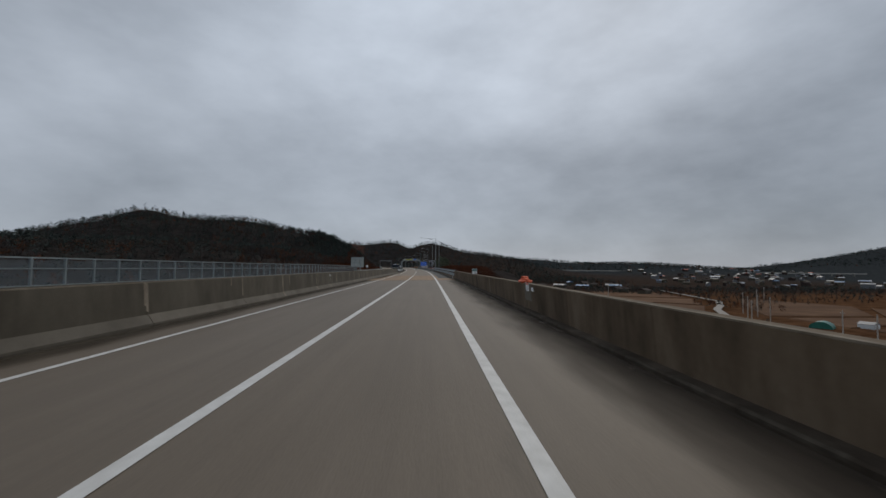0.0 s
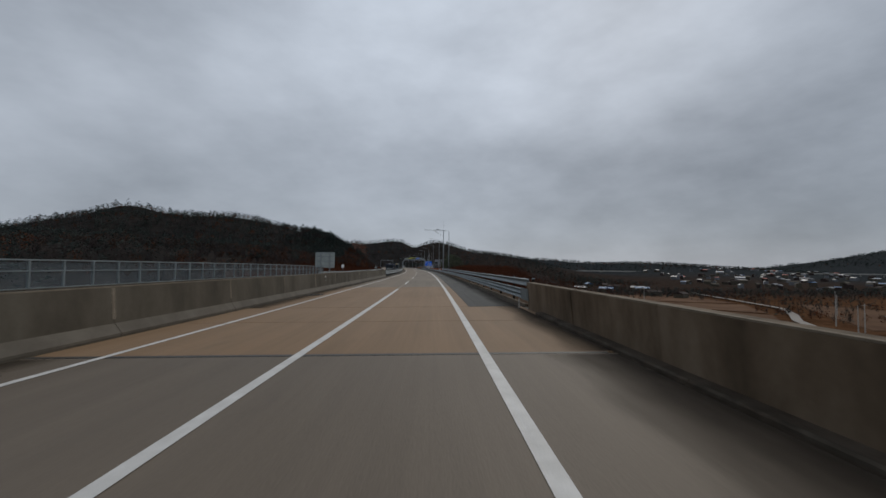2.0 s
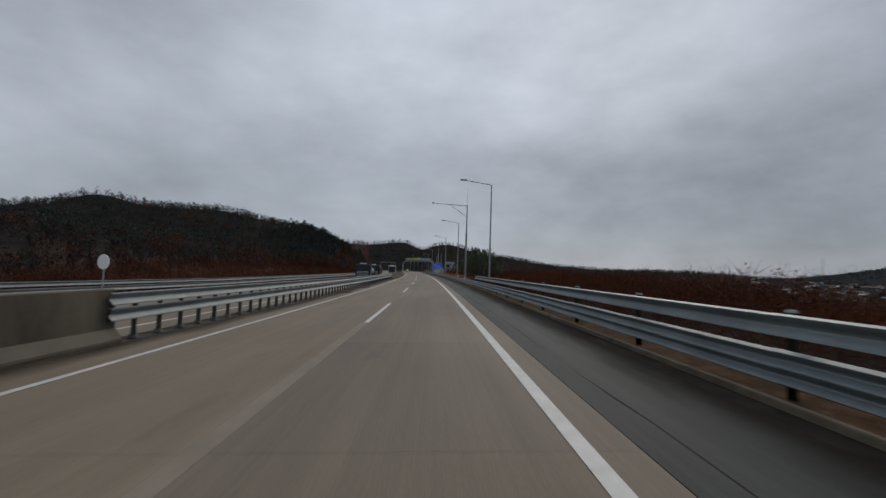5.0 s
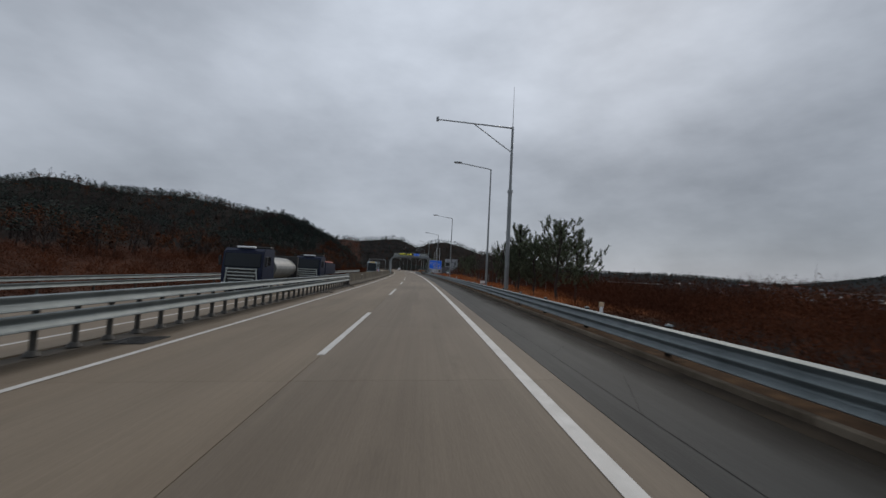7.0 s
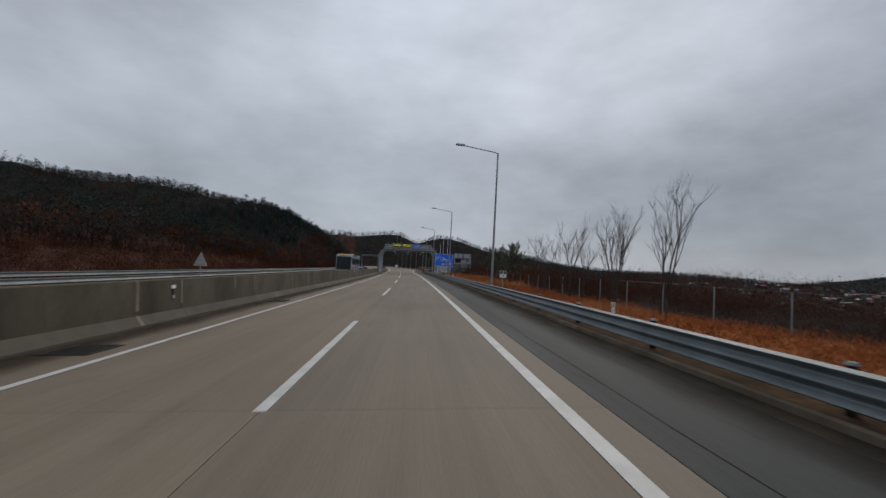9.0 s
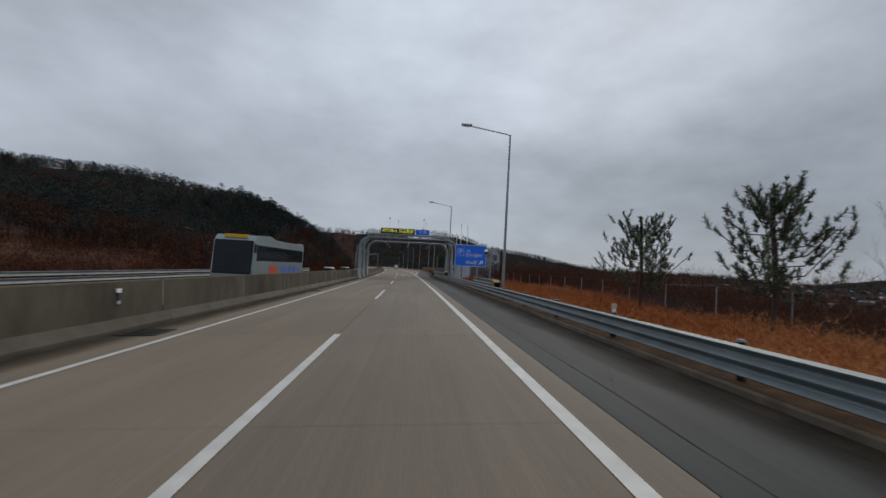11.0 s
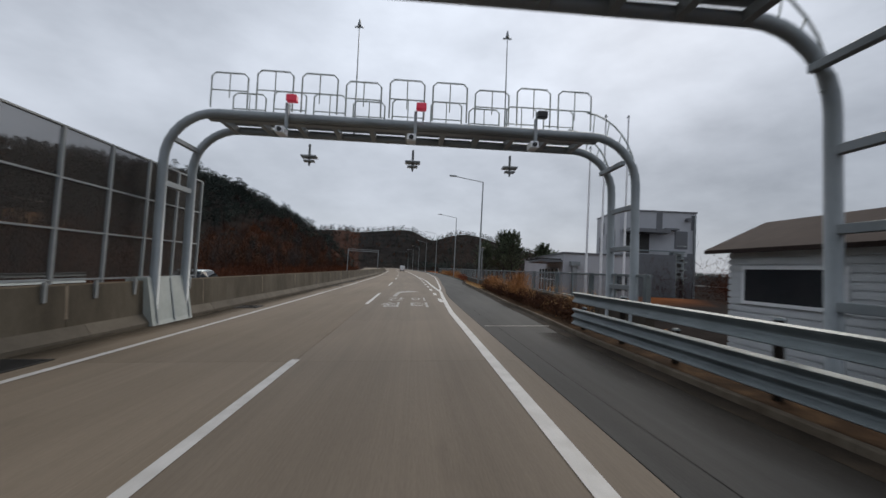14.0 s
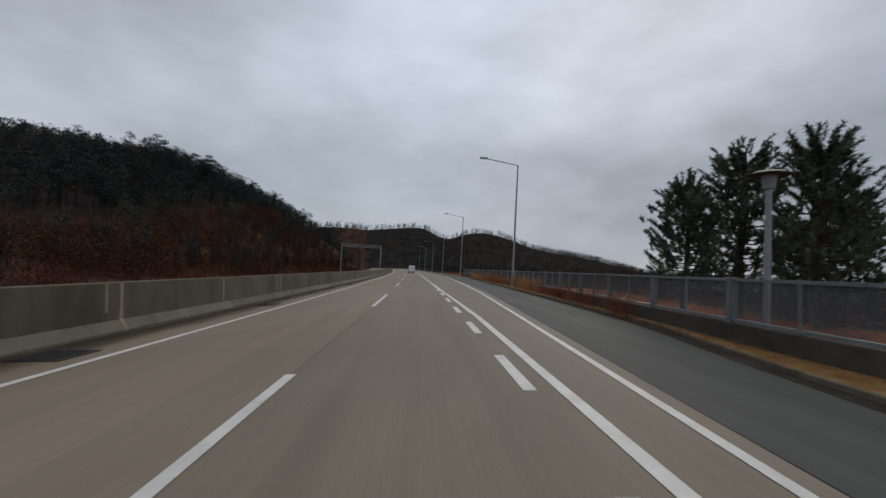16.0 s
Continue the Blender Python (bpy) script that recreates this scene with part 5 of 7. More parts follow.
    me.loops.foreach_set("vertex_index", np.arange(3 * k3, dtype=np.int32))
    me.polygons.add(k3)
    me.polygons.foreach_set("loop_start", np.arange(0, 3 * k3, 3, dtype=np.int32))
    me.update(calc_edges=True)
    me.materials.append(M["needles_near"])
    crown = new("crown", me)
    crown.parent = top
    return tagged(top, label, "tree", group="roadside pines")


def plant(ob, s, u, turn=0.0):
    z = float(ground_z(s, u))
    x, y = places(s, u)
    ob.matrix_world = pose(float(x), float(y), z, 0, 0, turn)
    return ob


PINES = [(183.8, 10.4, 5.8, 5.8), (187.2, 9.6, 4.3, 3.4), (189.9, 12.4, 5.6, 4.2), (200.6, 9.8, 5.0, 4.0), (203.0, 12.0, 5.0, 2.6), (194.0, 11.5, 5.4, 3.6),
         (196.0, 10.4, 6.9, 2.9), (198.6, 10.7, 4.9, 2.8), (254.3, 13.9, 5.6, 4.2), (262.6, 13.4, 5.4, 4.4), (186.0, 12.6, 4.9, 4.6)]
for i, (s, u, h, w) in enumerate(PINES):
    plant(pine_tree(h, w, 30 + i, "young dark green pine behind the guardrail", 0.72), s, u, 40 * i)
for i, (s, u, h, w) in enumerate([(358.6, 10.3, 5.6, 3.6), (359.2, 13.0, 7.2, 4.4), (356.5, 13.6, 7.0, 4.3), (360.6, 19.0, 6.0, 4.2), (366.5, 22.5, 5.2, 4.2)]):
    plant(pine_tree(h, w, 60 + i, "mature pine with layered dark needles behind the fence", 1.9, 0.22, 0.85, True), s, u, 70 * i)
BARES = [(214.8, 11.3, 7.0), (219.6, 14.0, 6.6), (224.2, 13.7, 6.8), (225.6, 14.2, 6.6), (219.9, 11.4, 4.4), (233.4, 14.0, 7.4), (235.8, 12.5, 6.2), (236.4, 14.4, 6.4), (244.5, 13.9, 5.6), (229.5, 13.6, 4.8),
         (250.0, 13.6, 4.0), (339.5, 25.5, 6.5), (352.0, 26.0, 5.5), (274.0, 21.0, 4.5), (336.5, 22.8, 5.0)]
for i, (s, u, h) in enumerate(BARES):
    slim = plant(bare_tree(h * 0.88, 90 + i), s, u, 55 * i)
    slim.matrix_world = slim.matrix_world @ Matrix.Diagonal((0.68, 0.68, 1.06 if i else 0.93, 1))


# ---- poles and signs beside the road ----
def plain_pole(bm, height, r0, r1):
    rod(bm, (0, 0, -0.3), (0, 0, height), r0, r1, 12)
    return bm


cctv = tagged(empty("camera_mast", stand(189.4, 7.74, -0.1)), "tall grey steel mast with a braced horizontal arm and whip", "mast")
part("lower_shaft", plain_pole(bmesh.new(), 8.7, 0.20, 0.17), "pole_steel", cctv)
bm = bmesh.new()
rod(bm, (0, 0, 8.6), (0, 0, 8.85), 0.23, 0.23, 12)
part("collar", bm, "pole_steel", cctv)
bm = bmesh.new()
rod(bm, (0, 0, 8.8), (0, 0, 14.5), 0.13, 0.10, 12)
part("upper_shaft", bm, "pole_steel", cctv)
bm = bmesh.new()
rod(bm, (0, 0, 14.4), (-6.7, 0, 14.72), 0.07, 0.05, 8)
part("arm", bm, "pole_steel", cctv)
bm = bmesh.new()
rod(bm, (0, 0, 12.2), (-3.4, 0, 14.5), 0.045, 0.045, 8)
part("brace", bm, "pole_steel", cctv)
bm = bmesh.new()
rod(bm, (0, 0, 14.4), (0, 0, 18.2), 0.03, 0.012, 6)
part("whip", bm, "pole_steel", cctv)
bm = bmesh.new()
box(bm, (0.22, 0.3, 0.34), (-6.7, 0, 14.75), 0.02)
part("sensor", bm, "grey_paint", cctv)

dome = tagged(empty("dome_camera", stand(271.7, 6.23, -0.1) @ Matrix.Diagonal((0.7, 0.7, 0.7, 1))), "grey post with a white dome camera near the verge", "camera")
part("post", plain_pole(bmesh.new(), 4.75, 0.09, 0.08), "pole_steel", dome)
bm = bmesh.new()
tube(bm, [(0, 0, 4.6), (-0.35, 0, 4.72), (-0.5, 0, 4.6)], 0.04)
part("bracket", bm, "white_sign", dome)
bm = bmesh.new()
bmesh.ops.create_uvsphere(bm, u_segments=16, v_segments=8, radius=0.24, matrix=Matrix.Translation((-0.55, 0, 4.42)) @ Matrix.Diagonal((1, 1, 0.8, 1)))
part("hood", bm, "white_sign", dome, smooth=True)
bm = bmesh.new()
bmesh.ops.create_uvsphere(bm, u_segments=16, v_segments=8, radius=0.19, matrix=Matrix.Translation((-0.55, -0.05, 4.28)))
part("dome", bm, "black", dome, smooth=True)
bm = bmesh.new()
box(bm, (0.22, 0.16, 0.34), (0.16, 0, 3.9), 0.01)
part("box", bm, "grey_paint", dome)

km = tagged(empty("distance_sign", stand(221.0, 5.15, 0.0)), "small distance sign, green above white, on a post", "sign")
part("post", plain_pole(bmesh.new(), 1.5, 0.03, 0.03), "pole_steel", km)
board(km, "panel", -0.2, 0.2, 1.14, 1.55, -0.04, "white_sign", 0.02)
board(km, "green_field", -0.18, 0.18, 1.35, 1.53, -0.053, "green_tarp", 0.006, "green upper half", bevel=0)
words("5", 0.2, "white_sign", km, pose(0.0, -0.06, 1.44, 90), depth=0.003)
words(".4", 0.2, "black", km, pose(0.0, -0.056, 1.24, 90), depth=0.003)
km2 = tagged(empty("distance_sign", stand(31.43, 4.75, 1.06)), "small distance sign, green above white, on the parapet", "sign")
part("post", plain_pole(bmesh.new(), 0.15, 0.03, 0.03), "pole_steel", km2)
board(km2, "panel", -0.2, 0.2, 0.03, 0.44, -0.04, "white_sign", 0.02)
board(km2, "green_field", -0.18, 0.18, 0.24, 0.42, -0.053, "green_tarp", 0.006, "green upper half", bevel=0)
words("5", 0.2, "white_sign", km2, pose(0.0, -0.06, 0.33, 90), depth=0.003)
words(".6", 0.2, "black", km2, pose(0.0, -0.056, 0.13, 90), depth=0.003)


M["pale_amber"] = material("pale_amber", [(0.5, 0.36, 0.22), (0.6, 0.46, 0.3)], 3.0, 0.4)


def delineator():
    top = empty("delineator")
    bm = bmesh.new()
    rod(bm, (0, 0, -0.3), (0, 0, 0.72), 0.045, n=10)
    part("stem", bm, "white_sign", top)
    bm = bmesh.new()
    box(bm, (0.14, 0.05, 0.13), (0, 0, 0.78), 0.02)
    part("reflector", bm, "pale_amber", top, "pale amber reflector head")
    return tagged(top, "white delineator post with an amber reflector", "delineator", group="delineators")


dl = delineator()
dl.matrix_world = stand(164.6, 5.15)
for s in (207.3, 249.5, 282.0, 297.1):
    copy_thing(dl, stand(s, 5.15))

wb = tagged(empty("marker_board", stand(198.4, 7.1, -0.1)), "small white blank board on a short stake", "sign")
part("stake", plain_pole(bmesh.new(), 0.6, 0.02, 0.02), "pole_steel", wb)
board(wb, "panel", -0.26, 0.26, 0.34, 0.66, -0.03, "white_sign", 0.02)

# ---- wire fence behind the verge ----
wf = tagged(empty("wire_fence"), "grey wire mesh fence on thin posts behind the verge", "fence")
FU = 14.3
post_me = None
for i in range(27):
    s = 199.0 + 4.3 * i
    if post_me is None:
        bm = bmesh.new()
        rod(bm, (0, 0, -0.4), (0, 0, 1.75), 0.032, n=6)
        ob = part("post", bm, "pole_steel", wf)
        post_me = ob.data
    else:
        ob = new("post", post_me)
        ob.parent = wf
    ob.matrix_world = stand(s, FU + 0.018 * (s - 199), -0.85)
bm = bmesh.new()
for za in (-0.6, 0.9):
    tube(bm, [P(199.0 + 4.3 * i, FU + 0.018 * 4.3 * i, za) for i in range(27)], 0.008, 4)
part("line_wire", bm, "iron", wf)
bm = bmesh.new()
rows = [[bm.verts.new(P(199.0 + 4.3 * i, FU + 0.02 + 0.018 * 4.3 * i, z)) for z in (-0.7, 0.9)] for i in range(27)]
for a, b in zip(rows, rows[1:]):
    bm.faces.new((a[0], b[0], b[1], a[1]))
part("netting", bm, "wire_mesh", wf, "fine see-through wire netting")

# ---- fence, wall and hedge of the rest area ----
rf = tagged(empty("rest_area_fence"), "grey steel fence with clear panels on a dark low wall", "fence")
FENCE = [313.5, 330.0, 345.0, 352.0, 362.0, 380.0, 420.0, 470.0]
FENCE_U = [7.1, 7.2, 7.3, 7.6, 8.4, 9.6, 11.0, 11.6]


def fu(s):
    return float(np.interp(s, FENCE, FENCE_U))


def fence_sweep(s0, s1, prof, step=2.0):
    """A profile carried along the fence's own line."""
    bm = bmesh.new()
    n = max(1, math.ceil((s1 - s0) / step))
    rings = [[bm.verts.new(P(s0 + (s1 - s0) * i / n, fu(s0 + (s1 - s0) * i / n) + a, z)) for a, z in prof] for i in range(n + 1)]
    k = len(prof)
    for a, b in zip(rings, rings[1:]):
        for i in range(k):
            bm.faces.new((a[i], b[i], b[(i + 1) % k], a[(i + 1) % k]))
    bm.faces.new(rings[0])
    bm.faces.new(rings[-1][::-1])
    bmesh.ops.recalc_face_normals(bm, faces=bm.faces)
    return bm


part("low_wall", fence_sweep(313.6, 440, [(-0.1, -0.4), (0.14, -0.4), (0.14, 0.5), (-0.1, 0.5)]), "dark_concrete", rf, "dark stained low concrete wall")
part("top_rail", fence_sweep(313.6, 440, [(-0.04, 1.50), (0.05, 1.50), (0.05, 1.57), (-0.04, 1.57)]), "galvanised", rf)
part("bottom_rail", fence_sweep(313.6, 440, [(-0.04, 0.54), (0.05, 0.54), (0.05, 0.61), (-0.04, 0.61)]), "galvanised", rf)
for i in range(64):
    s = 313.8 + 1.95 * i
    w = 0.16 if i % 2 == 0 else 0.06
    bm = bmesh.new()
    box(bm, (w, w, 1.12), (0, 0, 1.03), 0.008)
    part("post", bm, "galvanised", rf).matrix_world = stand(s, fu(s))
    if i < 63:
        part("panel", fence_sweep(s + 0.1, s + 1.85, [(0.0, 0.62), (0.012, 0.62), (0.012, 1.5), (0.0, 1.5)]), "clear_panel", rf)

hedge_tri, straw = [], []
hr = np.random.default_rng(21)
for s in np.arange(314.2, 335.6, 0.42):
    u0 = np.interp(s, [313, 318, 321, 330, 345], [5.3, 5.45, 5.55, 6.0, 6.6])
    x, y = places(s + hr.normal() * 0.1, u0 + hr.normal() * 0.06)
    z = float(u0 * np.interp(s, GS, GB))
    c = np.array([[float(x), float(y), z + 0.38]])
    grow = 0.85 + 0.3 * hr.random()
    hedge_tri.append(leaves(c, np.array([[0.42, 0.42, 0.42 * grow]]), 360, 0.06))
    hedge_tri.append(twigs(np.array([[float(x), float(y), z + 0.05]]), np.array([0.95 * grow]), 60, 0.008, 1.1, 0.0))
    if hr.random() < 0.26 + 0.6 * (abs(s - 322.8) < 2.2) + 0.4 * (abs(s - 331) < 3):
        straw.append(twigs(np.array([[float(x), float(y) , z + 0.42]]), np.array([0.5 + 0.55 * hr.random()]), 150, 0.008, 1.9, 0.0))
red_tri = []
for s in np.arange(336.5, 420, 0.55):
    u0 = max(fu(s) - 0.5, 6.4) + hr.normal() * 0.1
    x, y = places(s, u0)
    z = float(u0 * np.interp(s, GS, GB))
    foot_ = np.array([[float(x), float(y), z]])
    if 357 < s < 376 and hr.random() < 0.75:
        grow = 0.85 + 0.55 * hr.random()
        red_tri.append(leaves(foot_ + np.array([[0, 0, 0.25 * grow]]), np.array([[0.42, 0.42, 0.34 * grow]]), 170, 0.05))
        red_tri.append(twigs(foot_, np.array([0.9 * grow]), 70, 0.007, 1.3, 0.0))
    if s > 372:
        straw.append(twigs(foot_, np.array([0.8 + 0.8 * hr.random()]), 150, 0.008, 1.4, 0.0))
    for k in range(4):
        straw.append(twigs(foot_ + np.array([[hr.normal() * 0.16, hr.normal() * 0.25, 0.06]]), np.array([0.12 + 0.1 * hr.random()]), 26, 0.007, 3.0, 0.0))
straw.append(twigs(np.array([tuple(P(322.6, 5.55, 0.5))]), np.array([1.3]), 900, 0.011, 1.7, 0.0))
straw.append(twigs(np.array([tuple(P(331.0, 5.95, 0.5))]), np.array([0.9]), 500, 0.010, 1.7, 0.0))
tri_mesh("hedge", np.concatenate(hedge_tri), "hedge_brown", "clipped brown winter hedge along the shoulder", "hedge")
M["rust_shrub"] = material("rust_shrub", [(0.10, 0.030, 0.016), (0.20, 0.062, 0.032), (0.32, 0.12, 0.062)], 0.8, 0.9, island=0.6, spec=0.05)
tri_mesh("rust_shrubs", np.concatenate(red_tri), "rust_shrub", "low rust-red winter shrubs before the fence", "shrubs")
tri_mesh("straw_grass", np.concatenate(straw), "dry_grass", "straw-coloured dead grass growing through the hedge", "grass")

# ---- rest-area building ----
bl = tagged(empty("service_building", stand(327.6, 9.4, 0, -8.0)), "grey panel-clad service building with a taller block", "building")


def wall_box(parent, name, x0, x1, y0, y1, z0, z1, mat, label="", bevel=0.0):
    bm = bmesh.new()
    box(bm, (x1 - x0, y1 - y0, z1 - z0), ((x0 + x1) / 2, (y0 + y1) / 2, (z0 + z1) / 2), bevel)
    return part(name, bm, mat, parent, label)


wing = wall_box(bl, "wing_wall", 0, 4.15, -0.95, 17.0, -0.8, 2.66, "panel_grey", "smooth pale grey metal panels")
wall_box(wing, "roof_edge", -0.08, 4.23, -1.03, 17.1, 2.66, 2.76, "panel_dark")
tower = wall_box(bl, "tower_wall", 5.3, 10.7, 4.9, 10.6, -0.8, 6.35, "panel_grey", "grey metal panels with dark strip windows")
wall_box(tower, "roof_edge", 5.24, 10.76, 4.84, 10.66, 6.35, 6.45, "panel_dark")
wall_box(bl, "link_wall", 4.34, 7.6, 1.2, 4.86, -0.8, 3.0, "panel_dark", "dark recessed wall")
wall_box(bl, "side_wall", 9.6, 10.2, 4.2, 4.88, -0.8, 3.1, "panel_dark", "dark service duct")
# windows: narrow slots on the tower, glazing under the canopy on the wing
for y0, z0, z1 in ((6.6, 4.95, 6.0), (8.6, 4.85, 5.8), (5.9, 3.7, 5.0), (7.6, 3.6, 4.85), (9.4, 3.5, 4.7), (6.6, 2.85, 3.4), (8.6, 2.85, 3.3)):
    wall_box(tower, "window", 5.26, 5.33, y0, y0 + 0.36, z0, z1, "panel_dark", "narrow dark slot window")
for x0, x1, z0, z1 in ((6.35, 6.65, 5.15, 6.3), (7.9, 8.3, 5.1, 6.3), (10.35, 10.66, 5.1, 6.2)):
    wall_box(tower, "window", x0, x1, 4.86, 4.92, z0, z1, "panel_dark", "narrow dark panel")
for x0, x1, z0, z1 in ((9.2, 10.1, 3.7, 5.0), (10.1, 10.66, 2.3, 3.4)):
    wall_box(tower, "window", x0, x1, 4.86, 4.92, z0, z1, "panel_dark", "wide dark panel")
# flat dark plate on the wall, painted as the balcony's inner shade
wall_box(tower, "recess", 5.6, 7.4, 4.87, 4.95, 3.3, 4.75, "iron", "dark plate standing in for the shade of a recessed balcony")
wall_box(tower, "canopy", 5.5, 8.4, 3.7, 4.95, 4.72, 4.98, "panel_dark")
wall_box(tower, "canopy", 8.3, 9.2, 4.2, 4.95, 5.0, 5.12, "panel_dark")
wall_box(tower, "balcony_rail", 5.6, 9.4, 3.7, 3.76, 3.36, 3.46, "galvanised")
wall_box(tower, "balcony_rail", 5.6, 9.4, 3.7, 3.74, 3.0, 3.05, "galvanised")
for k in range(3):
    unit = wall_box(bl, "air_unit", 8.75, 9.5, 4.1, 4.7, 1.5 + 0.68 * k, 2.05 + 0.68 * k, "grey_paint", "grey air conditioning unit", 0.03)
    wall_box(unit, "fan_grille", 8.95, 9.3, 4.06, 4.11, 1.6 + 0.68 * k, 1.95 + 0.68 * k, "iron")
wall_box(tower, "floodlight", 9.9, 10.2, 4.5, 4.86, 5.75, 5.95, "panel_dark")
wall_box(bl, "entrance_canopy", -1.3, 0.0, -0.9, 4.5, 2.12, 2.26, "panel_dark")
for k in range(3):
    wall_box(bl, "canopy_beam", -1.6, 0.0, -0.4 + 2.1 * k, -0.24 + 2.1 * k, 2.26, 2.36, "iron")
for k in range(6):
    y0 = 0.15 + 1.2 * k
    win = wall_box(wing, "window", -0.05, 0.02, y0, y0 + 1.08, 0.2, 1.75, "window_dark", "dark shopfront glazing")
    wall_box(win, "mullion", -0.08, 0.0, y0 - 0.06, y0, 0.15, 1.8, "white_sign")
    wall_box(win, "transom", -0.08, 0.0, y0, y0 + 1.08, 1.0, 1.06, "white_sign")
win = wall_box(wing, "window", 2.7, 3.8, -1.0, -0.93, 0.6, 1.5, "window_dark", "small lit window")
wall_box(win, "window_frame", 2.65, 3.15, -1.03, -0.95, 0.62, 1.48, "tan_slab", "tan blind")
wall_box(bl, "vent_pipe", 0.5, 0.8, -1.25, -0.95, -0.2, 2.1, "pole_steel")
wall_box(bl, "vent_hood", 0.37, 0.93, -1.37, -0.95, 1.95, 2.2, "grey_paint")
lad = empty("fire_ladder")
lad.parent = bl
lad["label"] = "galvanised steel fire ladder with hoops"
bm = bmesh.new()
for x in (8.9, 9.4):
    tube(bm, [(x, 3.9, -0.6), (x, 3.9, 3.4)], 0.03, 6)
for k in range(5):
    z = 1.6 + 0.55 * k
    tube(bm, [(8.9, 3.9, z), (8.85, 3.55, z), (9.15, 3.35, z), (9.45, 3.55, z), (9.4, 3.9, z)], 0.018, 5)
part("cage", bm, "pale_steel", lad)
for k in range(13):
    bm = bmesh.new()
    tube(bm, [(8.9, 3.9, -0.4 + 0.3 * k), (9.4, 3.9, -0.4 + 0.3 * k)], 0.02, 5)
    part("rung", bm, "pale_steel", lad)
wall_box(bl, "downpipe", 10.5, 10.62, 4.72, 4.86, -0.6, 6.2, "pole_steel")

# white hut
hut = tagged(empty("equipment_hut", stand(308.0, 7.75, -0.1) @ Matrix.Diagonal((0.74, 1, 1, 1))), "small white clapboard hut with a dark gabled roof", "hut")
wall_box(hut, "wall_core", 0.02, 3.28, 0.02, 3.4, -0.5, 2.35, "white_siding")
for k in range(19):
    z0 = -0.45 + 0.15 * k
    bm = bmesh.new()
    for x0, x1, y0, y1 in ((0, 3.3, -0.03, 0.02), (-0.03, 0.02, 0, 3.42)):
        box(bm, (x1 - x0, y1 - y0, 0.115), ((x0 + x1) / 2, (y0 + y1) / 2, z0 + 0.07))
    part("clapboard", bm, "white_siding", hut)
bm = bmesh.new()
vs = [bm.verts.new(p) for p in ((0, -0.02, 2.35), (3.3, -0.02, 2.35), (1.65, -0.02, 2.95), (0, 3.42, 2.35), (3.3, 3.42, 2.35), (1.65, 3.42, 2.95))]
for f in ((0, 1, 2), (3, 5, 4), (0, 2, 5, 3), (1, 4, 5, 2), (0, 3, 4, 1)):
    bm.faces.new([vs[i] for i in f])
part("gable", bm, "white_siding", hut)
bm = bmesh.new()
for sg in (-1, 1):
    x_e, x_r = 1.65 + sg * 2.15, 1.65
    q = [(x_e, -0.4, 2.2), (x_r, -0.4, 3.0), (x_r, 3.8, 3.0), (x_e, 3.8, 2.2)]
    lo = [bm.verts.new(p) for p in q]
    hi = [bm.verts.new((p[0], p[1], p[2] + 0.09)) for p in q]
    bm.faces.new(lo)
    bm.faces.new(hi[::-1])
    for i in range(4):
        bm.faces.new((lo[i], hi[i], hi[(i + 1) % 4], lo[(i + 1) % 4]))
bmesh.ops.recalc_face_normals(bm, faces=bm.faces)
part("roof", bm, "roof_brown", hut, "dark brown gabled roof")
win = wall_box(hut, "window", -0.07, -0.02, 0.7, 2.9, 1.15, 1.85, "window_dark", "long dark window")
for y0, y1, z0, z1 in ((0.62, 2.98, 1.85, 1.92), (0.62, 2.98, 1.08, 1.15), (0.62, 0.7, 1.15, 1.85), (2.9, 2.98, 1.15, 1.85)):
    wall_box(win, "window_frame", -0.09, -0.02, y0, y1, z0, z1, "white_sign")
wall_box(hut, "vent", 1.5, 1.8, -0.1, -0.02, 2.2, 2.5, "panel_grey", "small square wall vent")

# flagpoles
for u, h in ((10.0, 8.85), (10.85, 10.75), (12.2, 10.75)):
    fp = empty("flagpole", stand(325.0, u, -0.2))
    bm = bmesh.new()
    rod(bm, (0, 0, 0), (0, 0, h), 0.075, 0.045, 12)
    part("pole", bm, "white_sign", fp)
    bm = bmesh.new()
    box(bm, (0.18, 0.05, 0.05), (0, 0, h - 0.02), 0.005)
    bmesh.ops.create_uvsphere(bm, u_segments=10, v_segments=6, radius=0.06, matrix=Matrix.Translation((0, 0, h + 0.06)))
    part("finial", bm, "pole_steel", fp)
    bm = bmesh.new()
    box(bm, (0.4, 0.4, 0.4), (0, 0, 0.1), 0.02)
    part("base", bm, "pale_concrete", fp)
    tagged(fp, "tall white bare flagpole in front of the building", "flagpole", group="flagpoles")

# park lamp behind the fence
pl = tagged(empty("park_lamp", stand(353.2, 8.9, -0.2)), "grey post-top park lamp with a flat disc hood", "lamp")
part("post", plain_pole(bmesh.new(), 4.05, 0.085, 0.07), "pole_steel", pl)
bm = bmesh.new()
rod(bm, (0, 0, 4.05), (0, 0, 4.4), 0.13, 0.17, 14)
part("lantern", bm, "grey_paint", pl, "clouded lantern glass")
bm = bmesh.new()
rod(bm, (0, 0, 4.42), (0, 0, 4.5), 0.48, 0.30, 20)
part("hood", bm, "dull_zinc", pl)

